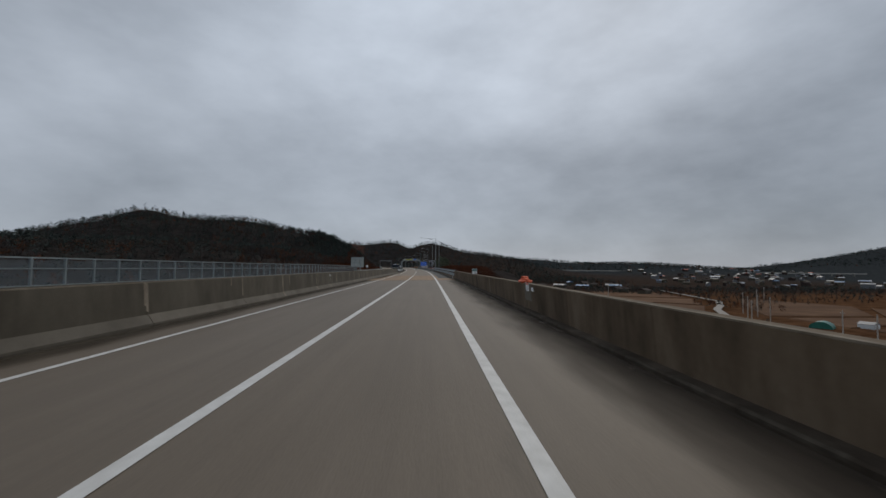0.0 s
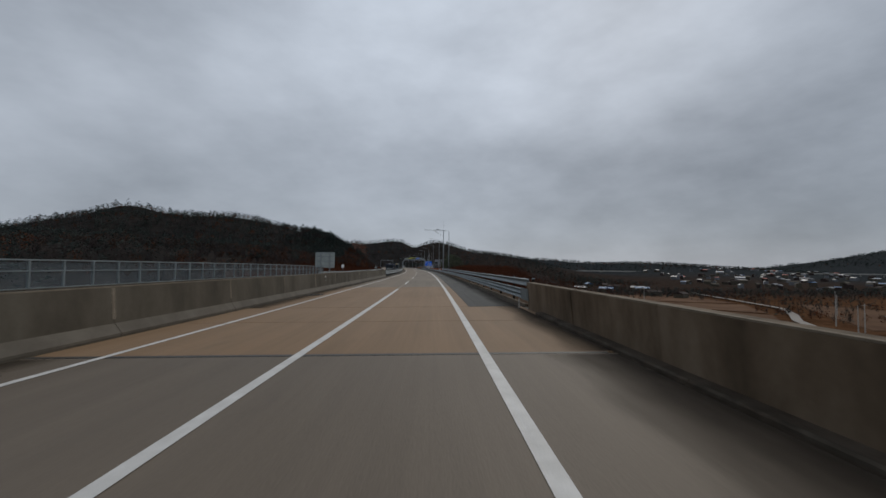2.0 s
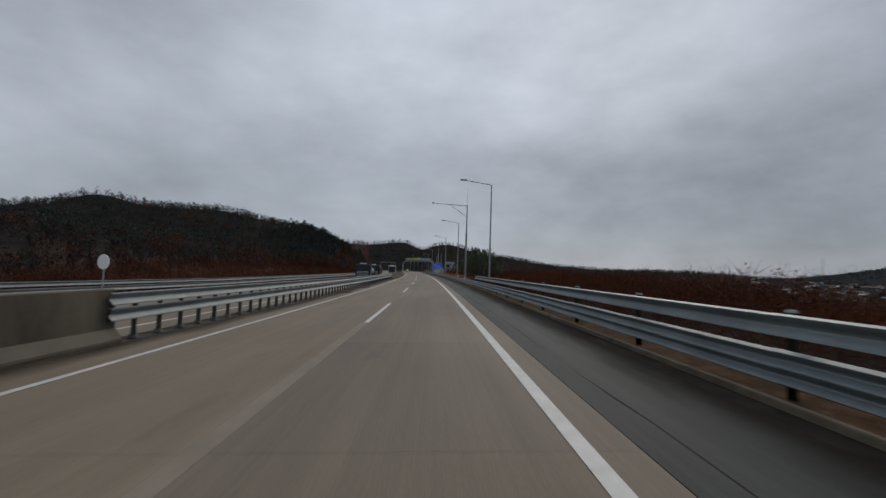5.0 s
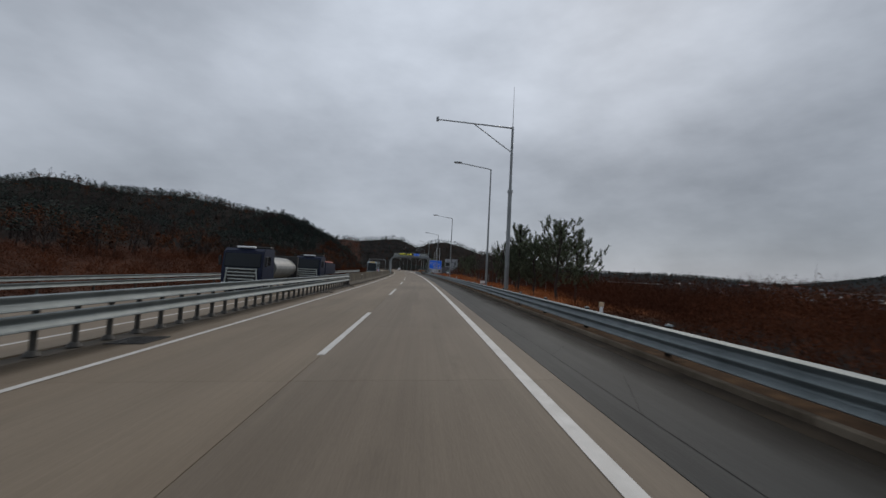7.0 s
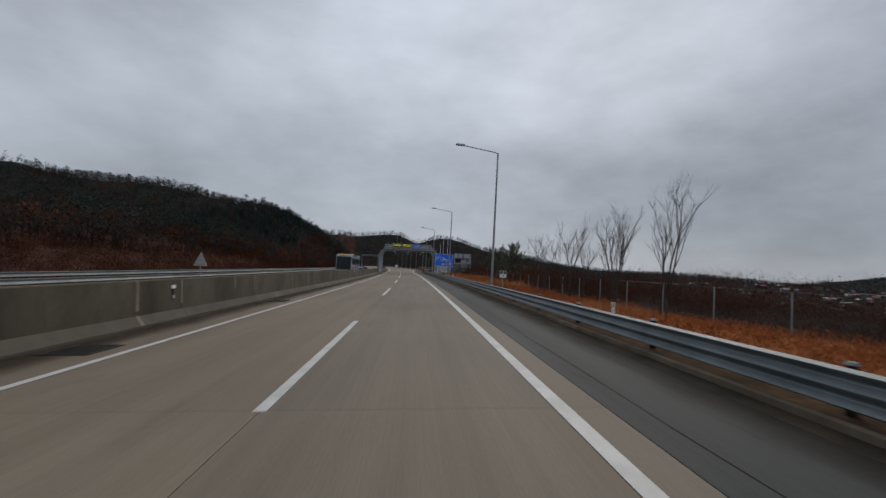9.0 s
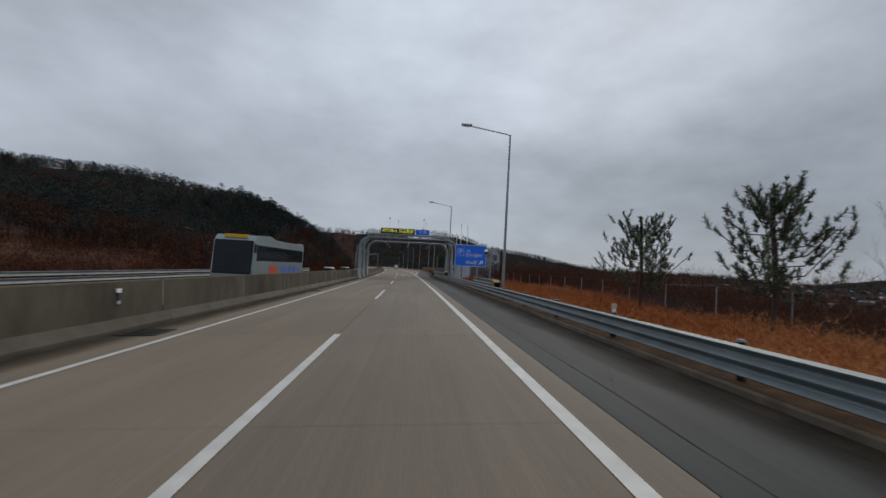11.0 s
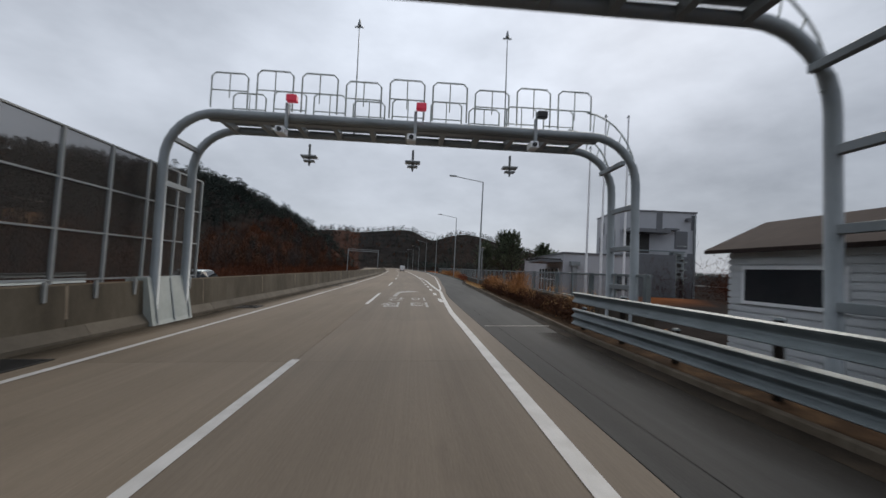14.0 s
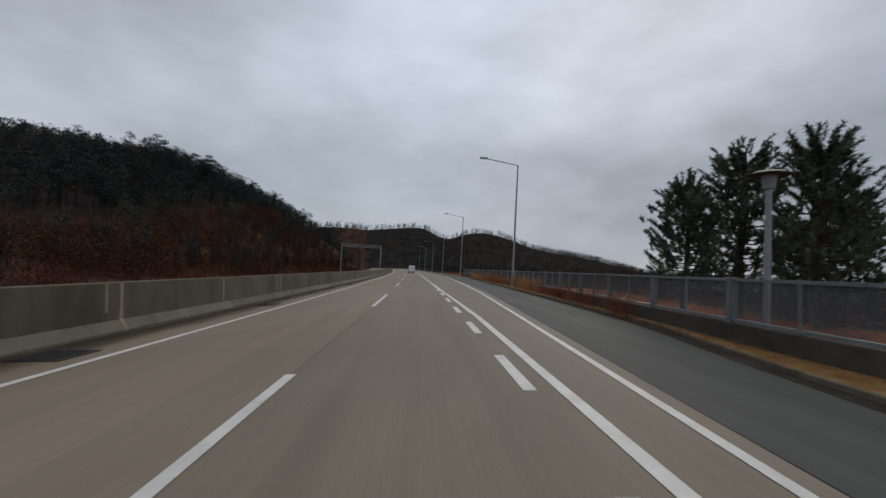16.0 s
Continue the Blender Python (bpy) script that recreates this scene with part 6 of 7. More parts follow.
# striped rail ends
for s in (264.75, 294.6):
    ne = empty("rail_end", stand(s, 5.22 if s < 280 else 4.95, -0.22 if s < 280 else -0.02))
    bm = bmesh.new()
    box(bm, (0.30, 0.66, 0.34), (0, 0.40, 1.01), 0.05)
    part("cover", bm, "galvanised", ne)
    for k in range(4):
        bm = bmesh.new()
        box(bm, (0.36, 0.17, 0.42), (0, 0.0 - 0.17 * k, 1.0 - 0.03 * k), 0.02, pose(0, 0, 0, 28, 0, 0))
        part("stripe", bm, "yellow" if k % 2 == 0 else "black", ne, "yellow and black hazard stripe")
    bm = bmesh.new()
    rod(bm, (0, 0, -0.3), (0, 0, 0.9), 0.06, n=8)
    part("post", bm, "galvanised", ne)
    tagged(ne, "rounded guardrail end with yellow and black hazard stripes", "guardrail end", group="guardrail ends")


# ---- beyond the opposite carriageway ----
ff = tagged(empty("far_fence"), "grey steel bridge fence with clear panels on the far parapet", "fence")
for z0, z1 in ((0.72, 0.78), (1.58, 1.65), (2.13, 2.21)):
    part("rail", sweep(-60, 120.6, [(-19.2, z0), (-19.1, z0), (-19.1, z1), (-19.2, z1)], 4), "galvanised", ff)
fpm = None
for i in range(91):
    s = -59.0 + 2.0 * i
    if s > 120.7:
        break
    if fpm is None:
        bm = bmesh.new()
        box(bm, (0.12, 0.1, 1.48), (0, 0, 1.44), 0.01)
        ob = part("post", bm, "galvanised", ff)
        fpm = ob.data
    else:
        ob = new("post", fpm)
        ob.parent = ff
    ob.matrix_world = stand(s, -19.15)
    part("panel", sweep(s + 0.08, s + 1.92, [(-19.17, 0.8), (-19.15, 0.8), (-19.15, 2.06), (-19.17, 2.06)], 2), "bluish_panel", ff)

# dark plain stickers on the clear panels
def sticker(m, wide, tall):
    bm = bmesh.new()
    outline = [(-0.5, 0.25), (-0.1, 0.12), (0.0, 0.5), (0.1, 0.12), (0.5, 0.25), (0.12, -0.2), (0.0, -0.5), (-0.12, -0.2)]
    fa = [bm.verts.new((-0.004, y * wide, z * tall)) for y, z in outline]
    fb = [bm.verts.new((0.004, y * wide, z * tall)) for y, z in outline]
    bm.faces.new(fa)
    bm.faces.new(fb[::-1])
    for k in range(8):
        bm.faces.new((fa[k], fb[k], fb[(k + 1) % 8], fa[(k + 1) % 8]))
    bmesh.ops.triangulate(bm, faces=bm.faces)
    bmesh.ops.recalc_face_normals(bm, faces=bm.faces)
    ob = mesh_object("sticker", bm, "black")
    ob.matrix_world = m
    return tagged(ob, "dark plain sticker on a clear fence panel", "sticker", group="stickers on the clear panels")


for s in (28.4, 48.2, 67.8, 99.6, 111.0):
    sticker(stand(s, -19.14, 1.4), 0.9, 0.38)

bs = tagged(empty("sign_back", stand(123.0, -19.45)), "back of a large sign with pale aluminium panels on posts", "sign")
for k in range(3):
    board(bs, "panel", -1.86 + 1.25 * k, -0.64 + 1.25 * k, 1.95, 4.95, 0, "pale_steel", 0.05)
for z in (2.3, 3.2, 4.1, 4.8):
    board(bs, "rib", -1.86, 1.88, z - 0.05, z + 0.05, -0.06, "grey_paint", 0.05, bevel=0)
for x in (-0.85, 0.95):
    bm = bmesh.new()
    rod(bm, (x, -0.14, -0.5), (x, -0.14, 4.7), 0.1, n=10)
    part("post", bm, "pole_steel", bs)

ov = tagged(empty("oval_sign", stand(131.0, -17.45)), "small white oval sign on a short post", "sign")
bm = bmesh.new()
rod(bm, (0, 0.05, -0.3), (0, 0.05, 2.3), 0.04, n=8)
part("post", bm, "pole_steel", ov)
bm = bmesh.new()
bmesh.ops.create_cone(bm, cap_ends=True, segments=24, radius1=0.36, radius2=0.36, depth=0.04, matrix=pose(0, 0, 2.25, 90) @ Matrix.Diagonal((0.85, 1.15, 1, 1)))
part("plate", bm, "white_sign", ov)

wt = tagged(empty("warning_sign", stand(237.6, -19.9)), "triangular sign seen from behind on a post", "sign")
bm = bmesh.new()
rod(bm, (0, 0.06, -0.4), (0, 0.06, 2.0), 0.045, n=8)
part("post", bm, "pole_steel", wt)
bm = bmesh.new()
tri_pts = ((-0.62, 1.55), (0.62, 1.55), (0.0, 2.85))
lo = [bm.verts.new((x, 0, z)) for x, z in tri_pts]
hi = [bm.verts.new((x, 0.04, z)) for x, z in tri_pts]
bm.faces.new(lo)
bm.faces.new(hi[::-1])
for i in range(3):
    bm.faces.new((lo[i], hi[i], hi[(i + 1) % 3], lo[(i + 1) % 3]))
part("plate", bm, "pale_steel", wt)
for z, w in ((1.72, 0.5), (2.05, 0.34), (2.4, 0.18)):
    board(wt, "rib", -w, w, z - 0.03, z + 0.03, -0.03, "pole_steel", 0.03, bevel=0)

og = tagged(empty("overhead_gantry", stand(480.0, -16.2, 0)), "grey steel portal over the opposite carriageway", "gantry")
for x in (-6.2, 6.2):
    bm = bmesh.new()
    rod(bm, (x, 0, -1.0), (x, 0, 8.9), 0.16, n=10)
    part("post", bm, "grey_paint", og)
for z in (8.1, 8.8):
    bm = bmesh.new()
    rod(bm, (-6.2, 0, z), (6.2, 0, z), 0.09, n=8)
    part("chord", bm, "grey_paint", og)
for k in range(12):
    bm = bmesh.new()
    rod(bm, (-6.2 + 1.03 * k, 0, 8.1 if k % 2 else 8.8), (-5.17 + 1.03 * k, 0, 8.8 if k % 2 else 8.1), 0.04, n=6)
    part("web", bm, "grey_paint", og)



# ---- bare earth bank with a lean-to on the wooded slope ----
M["bare_earth"] = material("bare_earth", [(0.14, 0.07, 0.033), (0.22, 0.12, 0.058), (0.29, 0.175, 0.09)], 0.6, 0.95, bump=0.6, bump_scale=6, fine=0.3, spec=0.05)
bank_rng = random.Random(17)
bm = bmesh.new()
grid = []
for i in range(9):
    row = []
    for k in range(6):
        s, u = 376 + 2.2 * i + bank_rng.uniform(-0.5, 0.5), -63 - 2.0 * k + bank_rng.uniform(-0.5, 0.5)
        x, y = places(s, u)
        rim = i in (0, 8) or k in (0, 5)
        row.append(bm.verts.new((float(x), float(y), float(ground_z(s, u)) + (-0.8 if rim else 1.0 + 0.5 * k + bank_rng.uniform(-0.3, 0.3)))))
    grid.append(row)
for a, b in zip(grid, grid[1:]):
    for k in range(5):
        bm.faces.new((a[k], a[k + 1], b[k + 1], b[k]))
bmesh.ops.recalc_face_normals(bm, faces=bm.faces)
tagged(mesh_object("earth_bank", bm, "bare_earth", smooth=True), "bare orange-tan cut bank on the wooded slope", "bank")
shed = tagged(empty("lean_to"), "low lean-to with a flat pale roof above the bare bank", "shed")
bm = bmesh.new()
box(bm, (4.0, 9.0, 0.25), (0, 0, 2.3), 0.04)
part("roof", bm, "track_pale", shed)
bm = bmesh.new()
box(bm, (3.4, 8.4, 2.2), (-0.2, 0, 1.1), 0.02)
part("wall", bm, "brown_steel", shed)
px_, py_ = places(385.0, -72.0)
shed.matrix_world = pose(float(px_), float(py_), float(ground_z(385.0, -72.0)) + 2.2, 0, 0, 10)

# ---- drains and joints on the left margin ----
REFLECTORS = (29.6, 71.5, 209.6, 250.0, 290.0)


def drain(s, u):
    top = empty("drain_grate", stand(s, u, 0.0) @ pose(0, 0, 0, 0, -2.44, 0))
    bm = bmesh.new()
    for x0, x1, y0, y1 in ((-0.45, 0.45, -0.5, -0.44), (-0.45, 0.45, 0.44, 0.5), (-0.45, -0.4, -0.44, 0.44), (0.4, 0.45, -0.44, 0.44)):
        box(bm, (x1 - x0, y1 - y0, 0.02), ((x0 + x1) / 2, (y0 + y1) / 2, 0.012))
    part("frame", bm, "iron", top)
    for k in range(9):
        bm = bmesh.new()
        box(bm, (0.8, 0.045, 0.02), (0, -0.37 + 0.092 * k, 0.010))
        part("bar", bm, "iron", top)
    bm = bmesh.new()
    box(bm, (0.8, 0.88, 0.004), (0, 0, 0.004))
    part("pit", bm, "black", top)
    return tagged(top, "dark iron drain grate beside the median", "drain grate", group="drain grates")


d0 = drain(163.4, -6.4)
for s in (142.0, 152.6, 184.2, 194.4, 205.3, 217.2, 239.0, 250.0, 268.1, 289.0, 309.4, 320.0, 341.0, 351.2, 362.0, 384.0, 46.0, 66.0):
    copy_thing(d0, stand(s, -6.45, 0.0) @ pose(0, 0, 0, 0, -2.44, 0))

# ---- small reflectors on the face of the median ----
def reflector_pair(s):
    top = empty("barrier_reflector")
    part("upper_plate", sweep(s - 0.09, s + 0.09, [(-7.20, 0.98), (-7.17, 0.98), (-7.175, 1.08), (-7.205, 1.08)], 1), "white_sign", top)
    part("lower_plate", sweep(s - 0.05, s + 0.05, [(-7.18, 0.70), (-7.15, 0.70), (-7.155, 0.78), (-7.185, 0.78)], 1), "pale_steel", top)
    part("stem", sweep(s - 0.015, s + 0.015, [(-7.19, 0.78), (-7.168, 0.78), (-7.178, 0.98), (-7.20, 0.98)], 1), "dull_zinc", top)
    return tagged(top, "small white reflector pair on the median barrier", "reflector", group="reflectors on the median")


for s in REFLECTORS:
    reflector_pair(s)

# ---- notices and sacks on the parapet ----
M["patch_concrete"] = material("patch_concrete", [(0.115, 0.098, 0.074), (0.155, 0.135, 0.105)], 1.5, 0.85, bump=0.3, bump_scale=40, fine=0.1)
nb = tagged(empty("notice_plate"), "white notice with a red heading on a grey parapet patch", "notice")
wall_u = lambda z: 4.645 - 0.0986 * (z - 0.32)


def plate_on_wall(name, s0, s1, z0, z1, out, mat, parent, label=""):
    """A thin plate on the parapet's face, standing off it by out."""
    return part(name, sweep(s0, s1, [(wall_u(z0) - out, z0), (wall_u(z0) - out + 0.012, z0), (wall_u(z1) - out + 0.012, z1), (wall_u(z1) - out, z1)], 1), mat, parent, label)


plate_on_wall("patch", 10.75, 11.75, 0.42, 1.05, 0.012, "patch_concrete", nb, "paler concrete patch")
plate_on_wall("plate", 11.0, 11.42, 0.78, 1.09, 0.026, "white_sign", nb)
plate_on_wall("heading", 11.01, 11.41, 1.02, 1.08, 0.032, "orange_sack", nb, "red bar")
for k in range(4):
    plate_on_wall("text_bar", 11.04, 11.38 - 0.05 * (k % 2), 0.82 + 0.045 * k, 0.835 + 0.045 * k, 0.030, "panel_grey", nb)
nb2 = tagged(empty("notice_plate"), "small pale blue-white notice plate on the parapet", "notice")
plate_on_wall("plate", 10.36, 10.64, 0.80, 0.95, 0.014, "white_sign", nb2)
plate_on_wall("text_bar", 10.40, 10.58, 0.85, 0.865, 0.018, "panel_grey", nb2)
sk = random.Random(5)
for i, (ds, du, dz) in enumerate(((0, -0.11, 0), (0.0, 0.12, 0), (0.42, -0.11, 0), (0.42, 0.12, 0), (0.84, 0.0, 0), (0.08, 0.0, 0.1), (0.47, 0.0, 0.1), (0.27, 0.0, 0.19))):
    bm = bmesh.new()
    bmesh.ops.create_uvsphere(bm, u_segments=14, v_segments=8, radius=0.5, matrix=Matrix.Diagonal((0.26, 0.44, 0.105, 1)))
    for v in bm.verts:
        v.co += Vector((sk.uniform(-1, 1), sk.uniform(-1, 1), sk.uniform(-1, 1))) * 0.02
    top = mesh_object("sandbag", bm, "orange_sack", smooth=True)
    top.matrix_world = stand(12.1 + ds * 0.92, 4.73 + du, 1.06 + 0.05 + dz * 0.82, sk.uniform(-20, 20))
    tagged(top, "orange woven sandbag lying on the parapet", "sandbag", group="sandbags on the parapet")

# ---- valley: fields, track, sheds, town, poles ----
M["field_soil"] = material("field_soil", [(0.07, 0.034, 0.017), (0.095, 0.050, 0.027), (0.125, 0.070, 0.038)], 0.06, 0.95, bump=0.5, bump_scale=2.0, fine=0.2, each=0.2, spec=0.05)
M["track"] = material("track", [(0.20, 0.175, 0.15), (0.26, 0.235, 0.205)], 0.4, 0.9, fine=0.1)
M["red_roof"] = material("red_roof", [(0.30, 0.06, 0.04), (0.36, 0.08, 0.05)], 1.0, 0.6)
M["blue_roof"] = material("blue_roof", [(0.03, 0.10, 0.22), (0.05, 0.14, 0.28)], 1.0, 0.5)


def field_bed(pts, rise=0.5):
    """A raised paddy with sloped banks, its corners given along the road's axes."""
    bm = bmesh.new()
    c = Vector((sum(p[0] for p in pts) / len(pts), sum(p[1] for p in pts) / len(pts), 0))
    rows = []
    for f, z in ((1.0, -0.6), (0.97, rise), (0.95, rise * 0.7)):
        ring = []
        for s, u in pts:
            q = c.lerp(Vector((s, u, 0)), f)
            x, y = places(q.x, q.y)
            ring.append(bm.verts.new((float(x), float(y), float(ground_z(q.x, q.y)) + z)))
        rows.append(ring)
    n = len(pts)
    for a, b in zip(rows, rows[1:]):
        for i in range(n):
            bm.faces.new((a[i], a[(i + 1) % n], b[(i + 1) % n], b[i]))
    bm.faces.new(rows[-1])
    bmesh.ops.recalc_face_normals(bm, faces=bm.faces)
    ob = mesh_object("paddy_field", bm, "field_soil")
    return tagged(ob, "harvested tan paddy field with low banks", "field", group="fields in the valley")


def road_axes(x, y):
    """The place along and beside the road of a point of the plan."""
    s = y
    for _ in range(8):
        p = P(s, 0)
        a = radians(heading(s))
        s += (x - p.x) * -math.sin(a) + (y - p.y) * math.cos(a)
    p, a = P(s, 0), radians(heading(s))
    return s, (x - p.x) * math.cos(a) + (y - p.y) * math.sin(a)


for pts in (((108, 236), (119, 209), (139, 201), (166, 242), (150, 262)), ((112, 246), (152, 266), (168, 246), (196, 302), (140, 320)), ((128, 300), (142, 326), (198, 308), (208, 384), (152, 386)),
            ((160, 190), (196, 250), (240, 314), (262, 246), (215, 190)), ((160, 150), (164, 184), (216, 186), (262, 236), (250, 180)), ((62, 250), (100, 246), (118, 296), (70, 320)), ((80, 330), (122, 310), (146, 390), (100, 400)),
            ((180, 110), (160, 145), (250, 176), (250, 120))):
    field_bed([road_axes(x, y) for x, y in pts])
tk = tagged(empty("farm_track"), "pale winding farm track between the fields", "track", kind="structure")
bm = bmesh.new()
line = [road_axes(x, y) for x, y in ((118, 118), (124, 140), (130, 160), (140, 189), (155, 216), (174, 240), (196, 273), (203, 296), (236, 420))]
rows = []
for i, (s, u) in enumerate(line):
    d = Vector((line[min(i + 1, 8)][0] - line[max(i - 1, 0)][0], line[min(i + 1, 8)][1] - line[max(i - 1, 0)][1])).normalized()
    rr = []
    for k in (-1.8, 1.8):
        ss, uu = s - d.y * k, u + d.x * k
        x, y = places(ss, uu)
        rr.append(bm.verts.new((float(x), float(y), VALLEY + 0.9)))
    rows.append(rr)
for a, b in zip(rows, rows[1:]):
    bm.faces.new((a[0], a[1], b[1], b[0]))
part("surface", bm, "track", tk)


def barn(s, u, wide, deep, tall, wall, roof, turn, label, arch=False):
    top = empty("barn" if not arch else "greenhouse")
    if arch:
        bm = bmesh.new()
        prof = [(math.cos(a) * wide / 2, math.sin(a) * tall) for a in np.linspace(0, math.pi, 13)]
        ra = [[bm.verts.new((x, y, z)) for x, z in prof] for y in (-deep / 2, deep / 2)]
        for i in range(12):
            bm.faces.new((ra[0][i], ra[0][i + 1], ra[1][i + 1], ra[1][i]))
        bm.faces.new(ra[0])
        bm.faces.new(ra[1][::-1])
        part("cover", bm, roof, top, smooth=False)
        bm = bmesh.new()
        box(bm, (wide + 0.2, deep + 0.2, 0.3), (0, 0, 0.0))
        part("footing", bm, "dark_concrete", top)
    else:
        bm = bmesh.new()
        box(bm, (wide, deep, tall), (0, 0, tall / 2))
        part("wall", bm, wall, top)
        bm = bmesh.new()
        h = wide * 0.22
        vs = [bm.verts.new(p) for p in ((-wide * 0.55, -deep * 0.54, tall), (wide * 0.55, -deep * 0.54, tall), (0, -deep * 0.54, tall + h), (-wide * 0.55, deep * 0.54, tall), (wide * 0.55, deep * 0.54, tall), (0, deep * 0.54, tall + h))]
        for f in ((0, 1, 2), (3, 5, 4), (0, 2, 5, 3), (1, 4, 5, 2), (0, 3, 4, 1)):
            bm.faces.new([vs[i] for i in f])
        part("roof", bm, roof, top)
        bm = bmesh.new()
        box(bm, (wide * 0.3, 0.1, tall * 0.5), (0, -deep / 2 - 0.03, tall * 0.4))
        part("door", bm, "panel_dark", top)
    x, y = places(s, u)
    top.matrix_world = pose(float(x), float(y), float(ground_z(s, u)) - 0.05, 0, 0, turn)
    return tagged(top, label, "greenhouse" if arch else "house", group="buildings in the valley")


barn(147, 154, 7.0, 7, 2.7, None, "green_tarp", -52, "green tarpaulin-covered arched greenhouse", True)
barn(146, 172, 4, 5, 1.8, "white_siding", "panel_dark", 20, "low white shed with a dark roof")
tr = random.Random(11)
for i in range(130):
    s = tr.uniform(430, 900)
    u = s * tr.uniform(0.72, 1.45)
    w = tr.uniform(3.5, 7.5)
    barn(s, u, w, w * tr.uniform(1.0, 2.2), tr.uniform(2.5, 5.5), tr.choice(("panel_dark", "roof_brown", "barrier", "dark_concrete")),
         tr.choice(("panel_grey", "barrier", "panel_dark", "panel_dark", "blue_roof", "roof_brown", "roof_brown", "panel_dark", "barrier", "red_roof")), tr.uniform(0, 180), "distant low town building in the valley")
for i in range(14):
    barn(tr.uniform(330, 520), tr.uniform(120, 240), 7, 12, 3.5, "barrier", tr.choice(("panel_dark", "roof_brown", "blue_roof")), tr.uniform(0, 180), "distant farmhouse in the valley")
vb = tagged(empty("valley_viaduct"), "long pale distant road viaduct across the valley", "viaduct")
bm = bmesh.new()
xa, ya = places(980, 420)
xb, yb = places(760, 1250)
dv = Vector((float(xb - xa), float(yb - ya), 0))
a0 = Vector((float(xa), float(ya), 0))
box(bm, (dv.length, 9, 2.2), tuple(a0 + dv / 2 + Vector((0, 0, -3.5))), 0, Matrix.Rotation(math.atan2(dv.y, dv.x), 4, "Z"))
part("deck", bm, "pale_concrete", vb)
for k in range(15):
    bm = bmesh.new()
    q = a0 + dv * (k + 0.5) / 15
    rod(bm, (q.x, q.y, -26), (q.x, q.y, -4.5), 1.4, n=8)
    part("pier", bm, "pale_concrete", vb)


def power_pole(s, u, h):
    top = empty("power_pole")
    bm = bmesh.new()
    rod(bm, (0, 0, -0.5), (0, 0, h), 0.2, 0.13, 8)
    part("shaft", bm, "pale_concrete", top)
    bm = bmesh.new()
    box(bm, (2.0, 0.12, 0.12), (0, 0, h - 0.7))
    part("crossarm", bm, "pole_steel", top)
    x, y = places(s, u)
    top.matrix_world = pose(float(x), float(y), float(ground_z(s, u)), 0, 0, tr.uniform(0, 90))
    return tagged(top, "slim concrete power pole with a crossarm", "power pole", group="power poles")


for s, u in ((146.8, 125.4), (110.7, 121.6), (100.7, 120.3), (165, 150), (172, 146), (180, 158), (196, 165), (230, 205), (260, 240), (300, 150), (84, 150)):
    power_pole(s, u, 10.5)


# ---- vehicles ----
M["navy"] = material("navy", [(0.008, 0.012, 0.03), (0.014, 0.02, 0.045)], 1.0, 0.35, spec=0.2)
M["car_white"] = material("car_white", [(0.62, 0.63, 0.64), (0.7, 0.71, 0.72)], 1.0, 0.25)
M["car_silver"] = material("car_silver", [(0.26, 0.31, 0.32), (0.32, 0.37, 0.38)], 1.0, 0.25, metal=0.3)
M["tyre"] = material("tyre", [(0.012, 0.012, 0.012), (0.022, 0.022, 0.022)], 4.0, 0.85)
M["vehicle_glass"] = material("vehicle_glass", [(0.010, 0.013, 0.016), (0.016, 0.021, 0.026)], 0.5, 0.1, spec=0.2)
M["bus_red"] = material("bus_red", [(0.6, 0.06, 0.03), (0.7, 0.08, 0.04)], 1.0, 0.4)
M["bus_blue"] = material("bus_blue", [(0.09, 0.15, 0.42), (0.12, 0.19, 0.5)], 1.0, 0.4)
M["dull_zinc_bright"] = material("dull_zinc_bright", [(0.16, 0.165, 0.16), (0.26, 0.265, 0.26)], 1.2, 0.5, metal=0.3, fine=0.1)
M["headlight"] = material("headlight", [(0.7, 0.72, 0.74), (0.8, 0.82, 0.84)], 3.0, 0.15)


def wheel(parent, x, y, r, w):
    bm = bmesh.new()
    rod(bm, (x - w / 2, y, r), (x + w / 2, y, r), r, n=20)
    wh = part("wheel", bm, "tyre", parent, "black rubber tyre")
    bm = bmesh.new()
    rod(bm, (x - w / 2 - 0.012, y, r), (x + w / 2 + 0.012, y, r), r * 0.55, n=14)
    part("rim", bm, "pale_steel", wh)


def profile_body(bm, outline, width, inset=0.0):
    """A side outline (y, z) given width across x."""
    a = [bm.verts.new((-width / 2 + inset, y, z)) for y, z in outline]
    b = [bm.verts.new((width / 2 - inset, y, z)) for y, z in outline]
    n = len(outline)
    bm.faces.new(a)
    bm.faces.new(b[::-1])
    for i in range(n):
        bm.faces.new((a[i], b[i], b[(i + 1) % n], a[(i + 1) % n]))
    bmesh.ops.recalc_face_normals(bm, faces=bm.faces)
    bmesh.ops.bevel(bm, geom=bm.edges[:], offset=0.05, segments=2, affect="EDGES")
    return bm


